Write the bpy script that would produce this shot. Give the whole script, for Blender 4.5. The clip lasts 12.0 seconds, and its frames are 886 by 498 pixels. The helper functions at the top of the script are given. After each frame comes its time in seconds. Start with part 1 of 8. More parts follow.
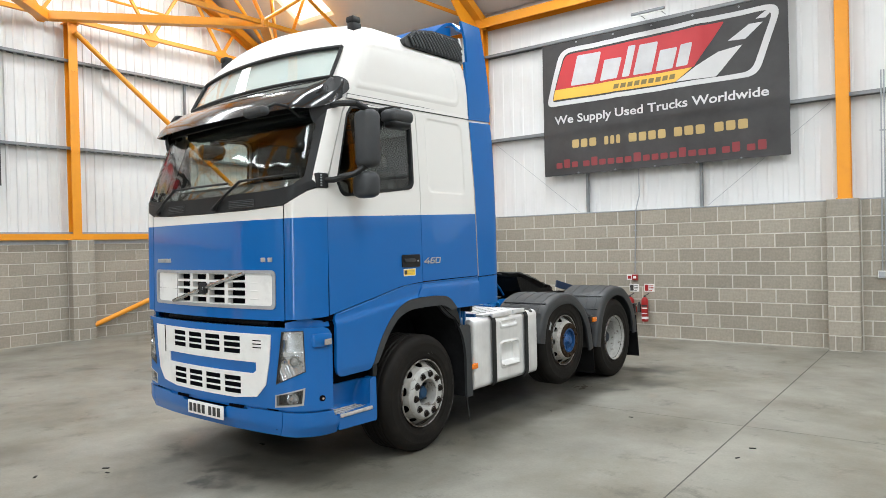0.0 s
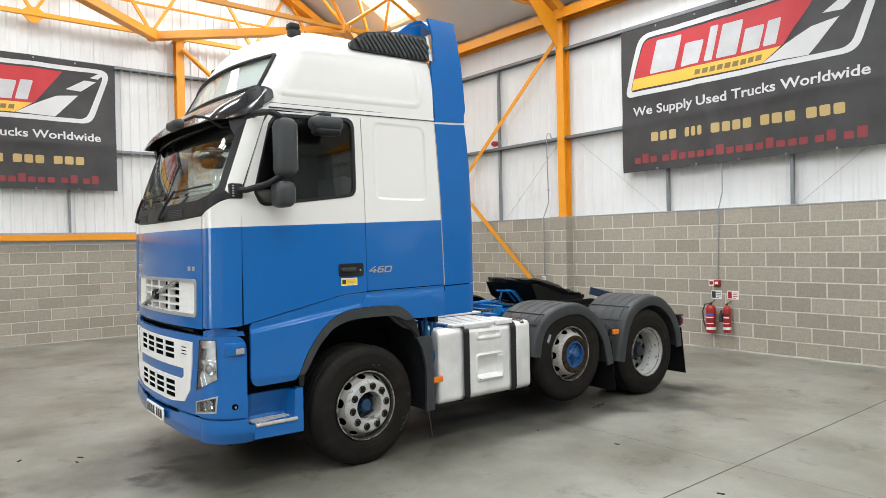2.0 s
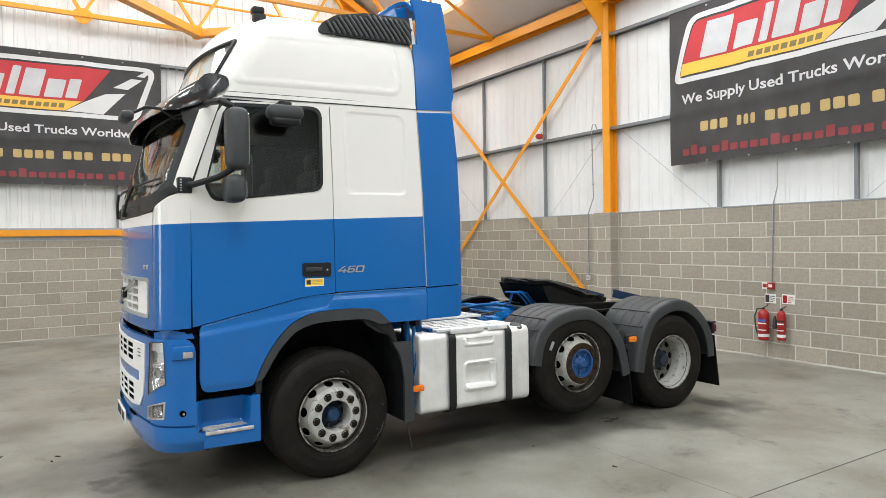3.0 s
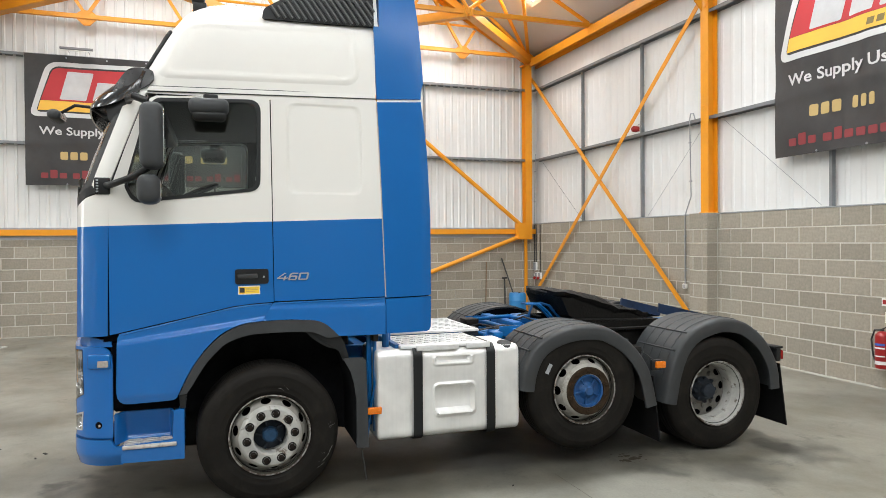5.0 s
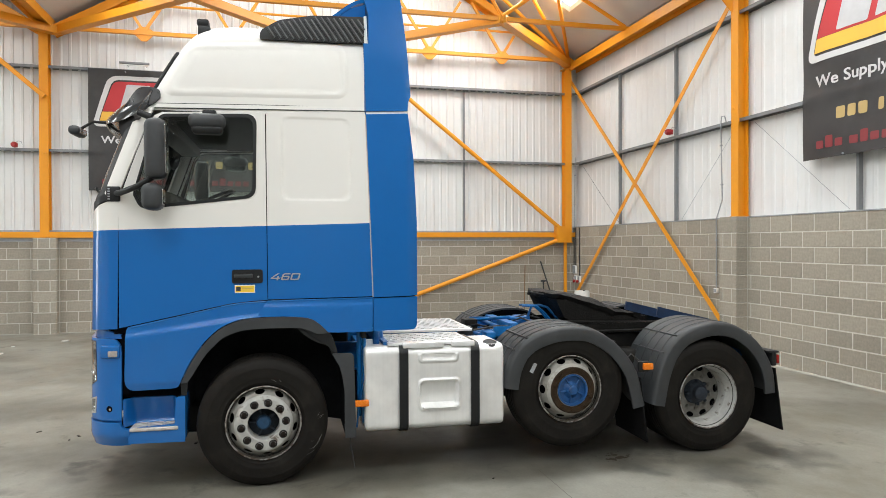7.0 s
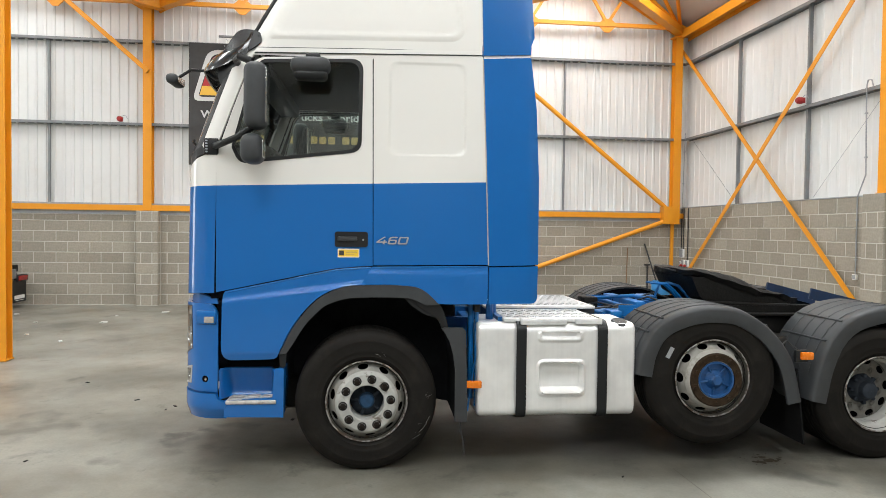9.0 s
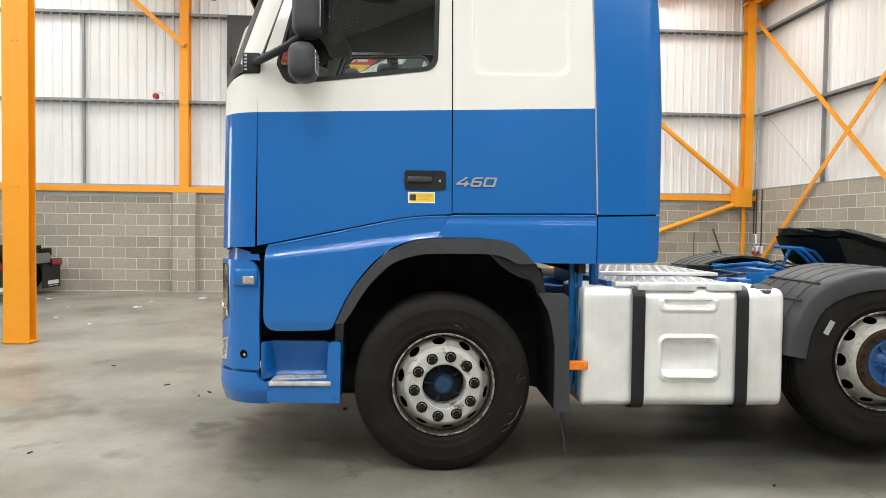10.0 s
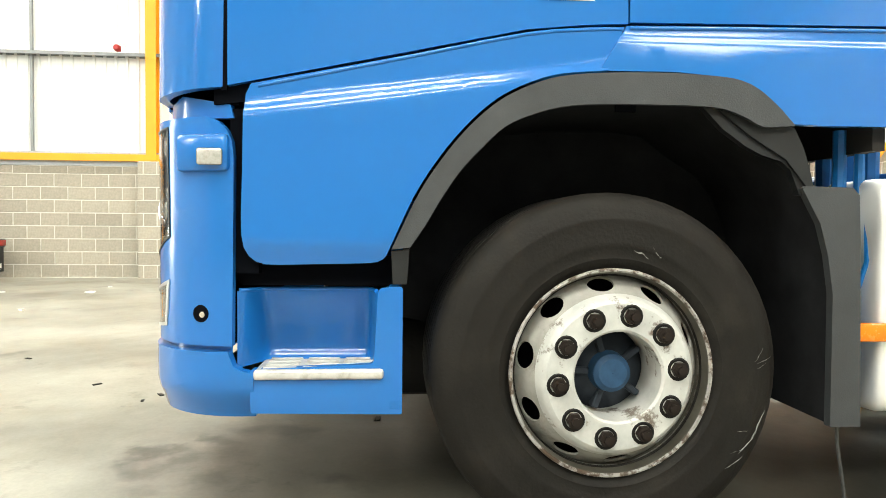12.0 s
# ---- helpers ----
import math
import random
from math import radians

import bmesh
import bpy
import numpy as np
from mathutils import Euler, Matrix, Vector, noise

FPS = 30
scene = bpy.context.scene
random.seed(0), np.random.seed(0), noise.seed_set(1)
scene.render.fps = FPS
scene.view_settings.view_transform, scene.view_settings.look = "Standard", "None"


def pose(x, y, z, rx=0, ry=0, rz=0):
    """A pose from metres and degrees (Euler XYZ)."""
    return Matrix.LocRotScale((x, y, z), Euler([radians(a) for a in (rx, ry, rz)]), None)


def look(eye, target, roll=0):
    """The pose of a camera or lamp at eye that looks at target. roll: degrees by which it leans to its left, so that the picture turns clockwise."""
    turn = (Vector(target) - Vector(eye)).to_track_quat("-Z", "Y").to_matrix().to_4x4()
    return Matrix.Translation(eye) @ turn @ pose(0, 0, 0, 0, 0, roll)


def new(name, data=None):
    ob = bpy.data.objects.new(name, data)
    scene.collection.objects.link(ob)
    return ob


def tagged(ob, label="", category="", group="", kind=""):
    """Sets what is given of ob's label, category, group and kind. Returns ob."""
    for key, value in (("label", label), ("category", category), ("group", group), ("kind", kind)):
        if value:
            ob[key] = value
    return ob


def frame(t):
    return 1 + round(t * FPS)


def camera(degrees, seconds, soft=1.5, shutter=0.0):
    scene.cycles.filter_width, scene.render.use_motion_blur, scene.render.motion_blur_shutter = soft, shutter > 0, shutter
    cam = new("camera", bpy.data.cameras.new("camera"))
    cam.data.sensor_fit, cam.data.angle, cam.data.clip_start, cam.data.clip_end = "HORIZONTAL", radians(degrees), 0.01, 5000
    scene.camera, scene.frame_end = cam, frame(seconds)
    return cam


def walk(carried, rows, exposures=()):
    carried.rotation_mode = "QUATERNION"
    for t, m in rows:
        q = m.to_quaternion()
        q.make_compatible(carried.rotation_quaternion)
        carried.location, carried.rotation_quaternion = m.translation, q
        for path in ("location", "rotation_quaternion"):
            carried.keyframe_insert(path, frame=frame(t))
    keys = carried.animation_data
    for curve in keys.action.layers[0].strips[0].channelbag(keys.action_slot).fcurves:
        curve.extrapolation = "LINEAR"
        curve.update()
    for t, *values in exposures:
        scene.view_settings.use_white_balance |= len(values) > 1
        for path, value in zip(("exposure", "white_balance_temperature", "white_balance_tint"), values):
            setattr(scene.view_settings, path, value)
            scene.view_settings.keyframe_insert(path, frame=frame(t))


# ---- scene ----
cam = camera(65.9, 12.0, 0.6)
EXPOSURE = -0.09
PATH = [
    (0, (0.024, 0.196, 1.888), (-1.224, 1.76, 1.875), -1.4),
    (0.5, (0.446, 0.531, 1.945), (-0.946, 1.968, 1.936), -1.4),
    (1, (0.729, 0.932, 1.937), (-0.729, 2.301, 1.922), -1.2),
    (1.5, (1.007, 1.385, 1.943), (-0.516, 2.681, 1.925), -1.2),
    (2, (1.214, 1.807, 1.973), (-0.37, 3.027, 1.954), -1.2),
    (2.5, (1.264, 2.311, 1.99), (-0.381, 3.447, 1.963), -0.9),
    (3, (1.305, 2.838, 1.978), (-0.409, 3.866, 1.951), -0.9),
    (4.8, (1.328, 4.521, 1.995), (-0.562, 5.174, 1.977), -0.7),
    (5, (1.315, 4.627, 2.006), (-0.587, 5.241, 1.983), -0.4),
    (5.5, (1.383, 4.826, 2.01), (-0.541, 5.372, 1.99), -0.2),
    (6, (1.642, 4.999, 2.016), (-0.3, 5.476, 2.008), -0.2),
    (6.5, (1.795, 5.139, 2.012), (-0.155, 5.582, 2.001), -0.2),
    (8.3, (1.671, 5.228, 1.998), (-0.292, 5.613, 1.965), 0.4),
    (8.5, (1.572, 5.18, 1.969), (-0.397, 5.529, 1.93), 0.5),
    (9, (1.084, 5.034, 1.827), (-0.906, 5.224, 1.771), 0.7),
    (9.5, (0.58, 4.889, 1.633), (-1.417, 4.997, 1.571), 0.8),
    (10, (0.005, 4.77, 1.464), (-1.992, 4.858, 1.404), 0.7),
    (10.5, (-0.545, 4.609, 1.369), (-2.542, 4.694, 1.31), 0.6),
    (11, (-1.103, 4.48, 1.277), (-3.1, 4.566, 1.223), 0.7),
    (11.5, (-1.632, 4.374, 1.128), (-3.629, 4.462, 1.07), 0.5),
    (12, (-2.094, 4.33, 0.95), (-4.089, 4.465, 0.893), 0.4),
]
walk(cam, [(t, look(eye, target, roll)) for t, eye, target, roll in PATH], [(t, EXPOSURE + up, kelvin, tint) for t, up, kelvin, tint in (
    (0.0, -0.05, 6290, 10), (3.0, 0.0, 6380, 10), (5.0, -0.02, 6500, 10), (6.5, -0.07, 6510, 10), (8.5, -0.05, 6510, 10), (9.0, 0.0, 6520, 10), (9.5, 0.08, 6540, 10), (10.0, 0.25, 6590, 10), (10.5, 0.4, 6640, 10), (11.0, 0.57, 6690, 9), (11.5, 0.87, 6820, 7), (12.0, 1.16, 7080, 4))])

# ---- world and daylight ----
THETA = 1.425
BLD = pose(-15.708, 12.752, 0, 0, 0, THETA)      # corner of the hall: x along the back wall, -y along the gable wall
LEN, SPAN = 27.5, 12.95                          # hall length along x, one roof span
SLOPE = 0.57
EAVES = 7.02

world = bpy.data.worlds.new("sky")
scene.world = world
world.use_nodes = True
wn = world.node_tree.nodes
sky = wn.new("ShaderNodeTexSky")
sky.sky_type = 'NISHITA'
sky.sun_disc = False
sky.sun_elevation = radians(38)
sky.sun_rotation = radians(140)
world.node_tree.links.new(sky.outputs[0], wn["Background"].inputs[0])
wn["Background"].inputs[1].default_value = 0.12


def area_lamp(name, m, sx, sy, power, color=(0.965, 0.995, 1.0)):
    la = bpy.data.lights.new(name, 'AREA')
    la.shape, la.size, la.size_y, la.energy, la.color = 'RECTANGLE', sx, sy, power, color
    ob = new(name, la)
    ob.matrix_world = m
    return ob


def roof_z(q):
    """Height of the roof's underside at q metres from the back wall."""
    r = q % SPAN
    return EAVES + SLOPE * min(r, SPAN - r)


# daylight through the translucent roof sheets: (x along the hall, q from the back wall, width, length)
SKYLIGHTS = []
for bay in range(4):
    for q in (3.0, 9.95, 15.95, 22.9):
        SKYLIGHTS.append((2.55 + 6.8 * bay, q, 1.25, 4.6))
SKY_POWER = (258, 340, 360, 500)
ang = math.degrees(math.atan(SLOPE))
for sx, q, w, ln in SKYLIGHTS:
    rising = (q % SPAN) < SPAN / 2
    m = BLD @ pose(sx, -q, roof_z(q) + 0.02, -ang if rising else ang, 0, 0)
    area_lamp("skylight_daylight", m, w, ln, SKY_POWER[round((sx - 2.55) / 6.8)] * (0.65 if q < 4 and sx > 12 else 1.35 if q < 4 and sx < 3 else 1.4 if q < 4 else 0.78 if sx < 3 else 0.85 if q > 14 else 1.0))

# daylight through the open loading door in the wall ahead of the truck
area_lamp("door_daylight", BLD @ pose(6.8, -2 * SPAN - 0.05, 2.35, 90, 0, 0), 3.2, 4.5, 280, (0.93, 0.985, 1.0))


# ---- materials ----
def mat(name, color, rough=0.5, metal=0.0, noise=0.0, scale=6.0, bump=0.0, bscale=60.0, coat=0.0, coat_rough=0.05, rand=0.0, spec=0.5, stain=None, stain_scale=1.2, stain_amt=0.0, stain_edge=(0.52, 0.72), detail=6.0):
    m = bpy.data.materials.new(name)
    m.use_nodes = True
    nt = m.node_tree
    n, l = nt.nodes, nt.links
    b = n["Principled BSDF"]
    b.inputs["Roughness"].default_value = rough
    b.inputs["Metallic"].default_value = metal
    b.inputs["Specular IOR Level"].default_value = spec
    if coat:
        b.inputs["Coat Weight"].default_value = coat
        b.inputs["Coat Roughness"].default_value = coat_rough
    tc = n.new("ShaderNodeTexCoord")
    col = n.new("ShaderNodeRGB")
    col.outputs[0].default_value = (*color, 1)
    out = col.outputs[0]
    if noise:
        tx = n.new("ShaderNodeTexNoise")
        tx.inputs["Scale"].default_value = scale
        tx.inputs["Detail"].default_value = detail
        tx.inputs["Roughness"].default_value = 0.65
        l.new(tc.outputs["Object"], tx.inputs["Vector"])
        mr = n.new("ShaderNodeMapRange")
        mr.inputs[1].default_value, mr.inputs[2].default_value = 0.25, 0.75
        mr.inputs[3].default_value, mr.inputs[4].default_value = 1 - noise, 1 + noise
        l.new(tx.outputs["Fac"], mr.inputs[0])
        vm = n.new("ShaderNodeVectorMath")
        vm.operation = 'SCALE'
        l.new(out, vm.inputs[0])
        l.new(mr.outputs[0], vm.inputs["Scale"])
        out = vm.outputs[0]
        rr = n.new("ShaderNodeMapRange")
        rr.inputs[3].default_value, rr.inputs[4].default_value = max(0.02, rough - 0.1), min(1, rough + 0.12)
        l.new(tx.outputs["Fac"], rr.inputs[0])
        l.new(rr.outputs[0], b.inputs["Roughness"])
    if rand:
        oi = n.new("ShaderNodeObjectInfo")
        mr = n.new("ShaderNodeMapRange")
        mr.inputs[3].default_value, mr.inputs[4].default_value = 1 - rand, 1 + rand
        l.new(oi.outputs["Random"], mr.inputs[0])
        vm = n.new("ShaderNodeVectorMath")
        vm.operation = 'SCALE'
        l.new(out, vm.inputs[0])
        l.new(mr.outputs[0], vm.inputs["Scale"])
        out = vm.outputs[0]
    if stain:
        tx = n.new("ShaderNodeTexNoise")
        tx.inputs["Scale"].default_value = stain_scale
        tx.inputs["Detail"].default_value = 8
        tx.inputs["Roughness"].default_value = 0.7
        l.new(tc.outputs["Object"], tx.inputs["Vector"])
        mr = n.new("ShaderNodeMapRange")
        mr.inputs[1].default_value, mr.inputs[2].default_value = stain_edge
        mr.inputs[3].default_value, mr.inputs[4].default_value = 0.0, stain_amt
        l.new(tx.outputs["Fac"], mr.inputs[0])
        mx = n.new("ShaderNodeMix")
        mx.data_type = 'RGBA'
        l.new(mr.outputs[0], mx.inputs[0])
        l.new(out, mx.inputs[6])
        mx.inputs[7].default_value = (*stain, 1)
        out = mx.outputs[2]
    l.new(out, b.inputs["Base Color"])
    if bump:
        tx = n.new("ShaderNodeTexNoise")
        tx.inputs["Scale"].default_value = bscale
        tx.inputs["Detail"].default_value = 4
        l.new(tc.outputs["Object"], tx.inputs["Vector"])
        bp = n.new("ShaderNodeBump")
        bp.inputs["Strength"].default_value = bump
        bp.inputs["Distance"].default_value = 0.01
        l.new(tx.outputs["Fac"], bp.inputs["Height"])
        l.new(bp.outputs[0], b.inputs["Normal"])
    return m


BLUE = (0.006, 0.119, 0.395)
WHITE = (0.74, 0.728, 0.695)


def livery_mat():
    """Two-tone cab paint: blue below a belt line that rises gently to the back, white above."""
    m = mat("livery_paint", BLUE, 0.4, coat=1.0, coat_rough=0.08, spec=0.05, bump=0.025, bscale=2.2)
    n, l = m.node_tree.nodes, m.node_tree.links
    b = n["Principled BSDF"]
    tc = n["Texture Coordinate"]
    sep = n.new("ShaderNodeSeparateXYZ")
    l.new(tc.outputs["Object"], sep.inputs[0])
    ma = n.new("ShaderNodeMath")
    ma.operation = 'MULTIPLY_ADD'
    ma.inputs[1].default_value, ma.inputs[2].default_value = -0.03, -2.165
    l.new(sep.outputs["Y"], ma.inputs[0])
    ad = n.new("ShaderNodeMath")
    ad.operation = 'ADD'
    l.new(ma.outputs[0], ad.inputs[0])
    l.new(sep.outputs["Z"], ad.inputs[1])
    gt = n.new("ShaderNodeMath")
    gt.operation = 'GREATER_THAN'
    gt.inputs[1].default_value = 0.0
    l.new(ad.outputs[0], gt.inputs[0])
    mx = n.new("ShaderNodeMix")
    mx.data_type = 'RGBA'
    l.new(gt.outputs[0], mx.inputs[0])
    mx.inputs[6].default_value = (*BLUE, 1)
    mx.inputs[7].default_value = (*WHITE, 1)
    l.new(mx.outputs[2], b.inputs["Base Color"])
    return m


def glass_mat(name, tint, rough=0.0, gloss=0.06):
    m = bpy.data.materials.new(name)
    m.use_nodes = True
    n, l = m.node_tree.nodes, m.node_tree.links
    n.remove(n["Principled BSDF"])
    tr = n.new("ShaderNodeBsdfTransparent")
    tr.inputs[0].default_value = (*tint, 1)
    gl = n.new("ShaderNodeBsdfGlossy")
    gl.inputs["Roughness"].default_value = rough
    lw = n.new("ShaderNodeLayerWeight")
    lw.inputs[0].default_value = 0.5
    pw = n.new("ShaderNodeMath")
    pw.operation = 'POWER'
    pw.inputs[1].default_value = 4.0
    l.new(lw.outputs["Facing"], pw.inputs[0])
    fr = n.new("ShaderNodeMapRange")
    fr.inputs[3].default_value, fr.inputs[4].default_value = gloss, 1.0
    l.new(pw.outputs[0], fr.inputs[0])
    mx = n.new("ShaderNodeMixShader")
    l.new(fr.outputs[0], mx.inputs[0])
    l.new(tr.outputs[0], mx.inputs[1])
    l.new(gl.outputs[0], mx.inputs[2])
    l.new(mx.outputs[0], n["Material Output"].inputs[0])
    return m


M_LIVERY = livery_mat()
M_BLUE = mat("blue_paint", BLUE, 0.4, coat=1.0, coat_rough=0.15, spec=0.05, bump=0.02, bscale=2.2, noise=0.05, scale=1.5)
M_BLUE_STEEL = mat("blue_chassis_paint", (0.004, 0.145, 0.43), 0.4, noise=0.25, scale=9, stain=(0.03, 0.03, 0.035), stain_scale=5, stain_amt=0.7)
M_FAIRING = mat("blue_fairing_paint", BLUE, 0.42, coat=0.55, coat_rough=0.2, spec=0.05, noise=0.06, scale=1.3)
M_WHITE = mat("white_cab_paint", WHITE, 0.55, coat=0.05, noise=0.03, scale=1.2)
M_WHITE_PLASTIC = mat("white_grille_plastic", (0.78, 0.78, 0.76), 0.42, noise=0.05, scale=5, stain=(0.3, 0.28, 0.25), stain_scale=6, stain_amt=0.25)
M_BLACK = mat("black_plastic", (0.010, 0.011, 0.012), 0.42, noise=0.15, scale=8, bump=0.08, bscale=300, spec=0.35)
M_GREY_PLASTIC = mat("dark_grey_plastic", (0.036, 0.039, 0.042), 0.5, noise=0.25, scale=5, bump=0.1, bscale=250, spec=0.42)
# near-black that paints shade into gaps, openings and hollows
M_DARK = mat("cavity_shade", (0.004, 0.0044, 0.006), 0.95, spec=0.0)
M_LINER = mat("black_arch_liner", (0.014, 0.0145, 0.016), 0.9, spec=0.06, noise=0.5, scale=6)
M_RUBBER = mat("tyre_rubber", (0.0098, 0.0086, 0.0073), 0.62, spec=0.16, noise=0.35, scale=7, bump=0.15, bscale=90, stain=(0.022, 0.019, 0.0155), stain_scale=4.5, stain_amt=0.7)
M_FLAP = mat("black_flap_rubber", (0.008, 0.008, 0.0085), 0.8, spec=0.12, noise=0.3, scale=10)
M_RIM = mat("white_painted_steel_rim", (0.42, 0.42, 0.40), 0.40, noise=0.25, scale=9, stain=(0.075, 0.048, 0.03), stain_scale=11, stain_amt=0.9, stain_edge=(0.57, 0.64))
M_FLANGE = mat("chipped_rim_edge", (0.30, 0.29, 0.275), 0.45, noise=0.35, scale=16, stain=(0.06, 0.04, 0.028), stain_scale=15, stain_amt=1.0, stain_edge=(0.49, 0.56))
M_MIDRIM = mat("grimy_white_wheel_disc", (0.37, 0.36, 0.33), 0.45, noise=0.3, scale=8, stain=(0.07, 0.048, 0.03), stain_scale=8, stain_amt=0.95)
# rim white darkened for grime and for the shade of the recess
M_CONE = mat("grimy_shaded_wheel_cone", (0.27, 0.262, 0.24), 0.5, noise=0.35, scale=9, stain=(0.06, 0.042, 0.028), stain_scale=7, stain_amt=0.95)
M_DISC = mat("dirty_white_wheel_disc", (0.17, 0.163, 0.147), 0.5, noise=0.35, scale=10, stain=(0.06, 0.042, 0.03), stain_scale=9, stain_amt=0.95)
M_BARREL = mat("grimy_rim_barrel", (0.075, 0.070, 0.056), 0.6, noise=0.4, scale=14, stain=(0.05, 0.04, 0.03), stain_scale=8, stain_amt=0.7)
M_LINING = mat("pale_roof_lining", (0.74, 0.77, 0.75), 0.9, noise=0.05)
M_RUST = mat("rusty_hub_ring", (0.034, 0.022, 0.013), 0.75, spec=0.12, noise=0.4, scale=25, bump=0.3, bscale=90)
M_HUBBLUE = mat("blue_hub_paint", (0.009, 0.070, 0.215), 0.5, noise=0.2, scale=20, stain=(0.03, 0.025, 0.02), stain_scale=14, stain_amt=0.6)
M_HUBFRONT = mat("dull_dark_blue_hub", (0.016, 0.050, 0.105), 0.5, spec=0.25, noise=0.3, scale=25)
M_HUBDARK = mat("dirty_dark_hub", (0.024, 0.030, 0.040), 0.6, spec=0.2, noise=0.4, scale=20)
M_NUT = mat("rusty_wheel_nut", (0.014, 0.010, 0.008), 0.6, spec=0.15, noise=0.3, scale=40)


def brushed_mat():
    """Dull aluminium with upright brush marks and a film of dirt."""
    m = mat("brushed_aluminium", (0.74, 0.74, 0.73), 0.4, metal=0.45)
    n, l = m.node_tree.nodes, m.node_tree.links
    b, tc = n["Principled BSDF"], n["Texture Coordinate"]
    mp = n.new("ShaderNodeMapping")
    mp.inputs["Scale"].default_value = (3, 45, 1.2)
    l.new(tc.outputs["Object"], mp.inputs[0])
    facs = []
    for vec, scale, lo, hi in ((mp.outputs[0], 1.0, 0.975, 1.015), (tc.outputs["Object"], 3.5, 0.84, 1.08)):
        t = n.new("ShaderNodeTexNoise")
        t.inputs["Scale"].default_value, t.inputs["Detail"].default_value = scale, 6
        l.new(vec, t.inputs["Vector"])
        r = n.new("ShaderNodeMapRange")
        r.inputs[1].default_value, r.inputs[2].default_value = 0.3, 0.7
        r.inputs[3].default_value, r.inputs[4].default_value = lo, hi
        l.new(t.outputs["Fac"], r.inputs[0])
        facs.append(r.outputs[0])
    mu = n.new("ShaderNodeMath")
    mu.operation = 'MULTIPLY'
    l.new(facs[0], mu.inputs[0])
    l.new(facs[1], mu.inputs[1])
    vm = n.new("ShaderNodeVectorMath")
    vm.operation = 'SCALE'
    vm.inputs[0].default_value = (0.86, 0.86, 0.85)
    l.new(mu.outputs[0], vm.inputs["Scale"])
    l.new(vm.outputs[0], b.inputs["Base Color"])
    rr = n.new("ShaderNodeMapRange")
    rr.inputs[1].default_value, rr.inputs[2].default_value = 0.8, 1.1
    rr.inputs[3].default_value, rr.inputs[4].default_value = 0.46, 0.38
    l.new(facs[0], rr.inputs[0])
    l.new(rr.outputs[0], b.inputs["Roughness"])
    return m


M_ALU = brushed_mat()
M_PLATE = mat("chequer_plate_aluminium", (0.80, 0.81, 0.82), 0.38, metal=0.5, noise=0.15, scale=10)
# blue darkened for the shade on the ramps' undersides, with grease stains
M_RAMP = mat("greasy_shaded_blue_steel", (0.008, 0.030, 0.085), 0.45, noise=0.4, scale=12, stain=(0.008, 0.008, 0.008), stain_scale=6, stain_amt=0.9)
M_GREASE = mat("black_greasy_steel", (0.006, 0.0056, 0.005), 0.55, spec=0.2, noise=0.5, scale=14, bump=0.5, bscale=40)
M_ORANGE = mat("orange_steel_paint", (0.76, 0.30, 0.010), 0.42, noise=0.07, scale=3, stain=(0.5, 0.16, 0.02), stain_scale=3, stain_amt=0.3)
M_GALV = mat("galvanised_steel", (0.36, 0.38, 0.40), 0.5, metal=0.35, noise=0.15, scale=8)
M_RAIL = mat("grey_rail_steel", (0.21, 0.22, 0.23), 0.5, metal=0.3, noise=0.15, scale=6)
M_CLAD = mat("white_wall_sheet", (0.70, 0.705, 0.70), 0.45, noise=0.04, scale=0.8, stain=(0.55, 0.53, 0.49), stain_scale=0.7, stain_amt=0.35)
M_ROOF = mat("pale_grey_roof_liner", (0.55, 0.55, 0.54), 0.7, noise=0.06, scale=0.7)
M_GRP = mat("translucent_roof_sheet", (0.85, 0.87, 0.87), 0.5)
M_GRP.node_tree.nodes["Principled BSDF"].inputs["Emission Color"].default_value = (0.95, 1.0, 0.98, 1)
M_GRP.node_tree.nodes["Principled BSDF"].inputs["Emission Strength"].default_value = 2.2      # daylight coming through
# walls out of view, set dark so they bounce less light
M_CLAD_FAR = mat("fill_cutting_wall_sheet", (0.20, 0.21, 0.21), 0.5, noise=0.06, scale=0.8)
M_BLOCK = mat("grey_concrete_block", (0.325, 0.293, 0.242), 0.9, noise=0.2, scale=22, rand=0.12, bump=0.6, bscale=110, stain=(0.20, 0.18, 0.15), stain_scale=1.7, stain_amt=0.6)
M_MORTAR = mat("pale_mortar", (0.55, 0.53, 0.478), 0.95, noise=0.12, scale=10, bump=0.3, bscale=90)
M_TREAD = mat("worn_step_aluminium", (0.50, 0.49, 0.465), 0.45, metal=0.25, noise=0.25, scale=14, stain=(0.24, 0.20, 0.16), stain_scale=18, stain_amt=0.8)
M_LAMP = mat("clear_headlamp_reflector", (0.90, 0.91, 0.92), 0.22, metal=0.1, noise=0.15, scale=30)
M_REFLECTOR = mat("bright_lamp_reflector", (0.86, 0.87, 0.88), 0.16, metal=0.75)
M_CHROME = mat("chrome_trim", (0.62, 0.63, 0.64), 0.2, metal=1.0)
M_SILVER = mat("silver_badge", (0.42, 0.43, 0.43), 0.3, metal=0.4)
M_REPEATER = mat("clear_repeater_lens", (0.42, 0.41, 0.38), 0.12, metal=0.3, noise=0.3, scale=90)
M_TRIM_TAN = mat("weathered_edge_trim", (0.42, 0.36, 0.29), 0.6, noise=0.2, scale=20)
M_SLOT = mat("grey_tread_slot", (0.16, 0.155, 0.14), 0.6, noise=0.3, scale=30)
M_SLAT = mat("grey_louvre_slat", (0.065, 0.07, 0.075), 0.5, noise=0.1, scale=20)
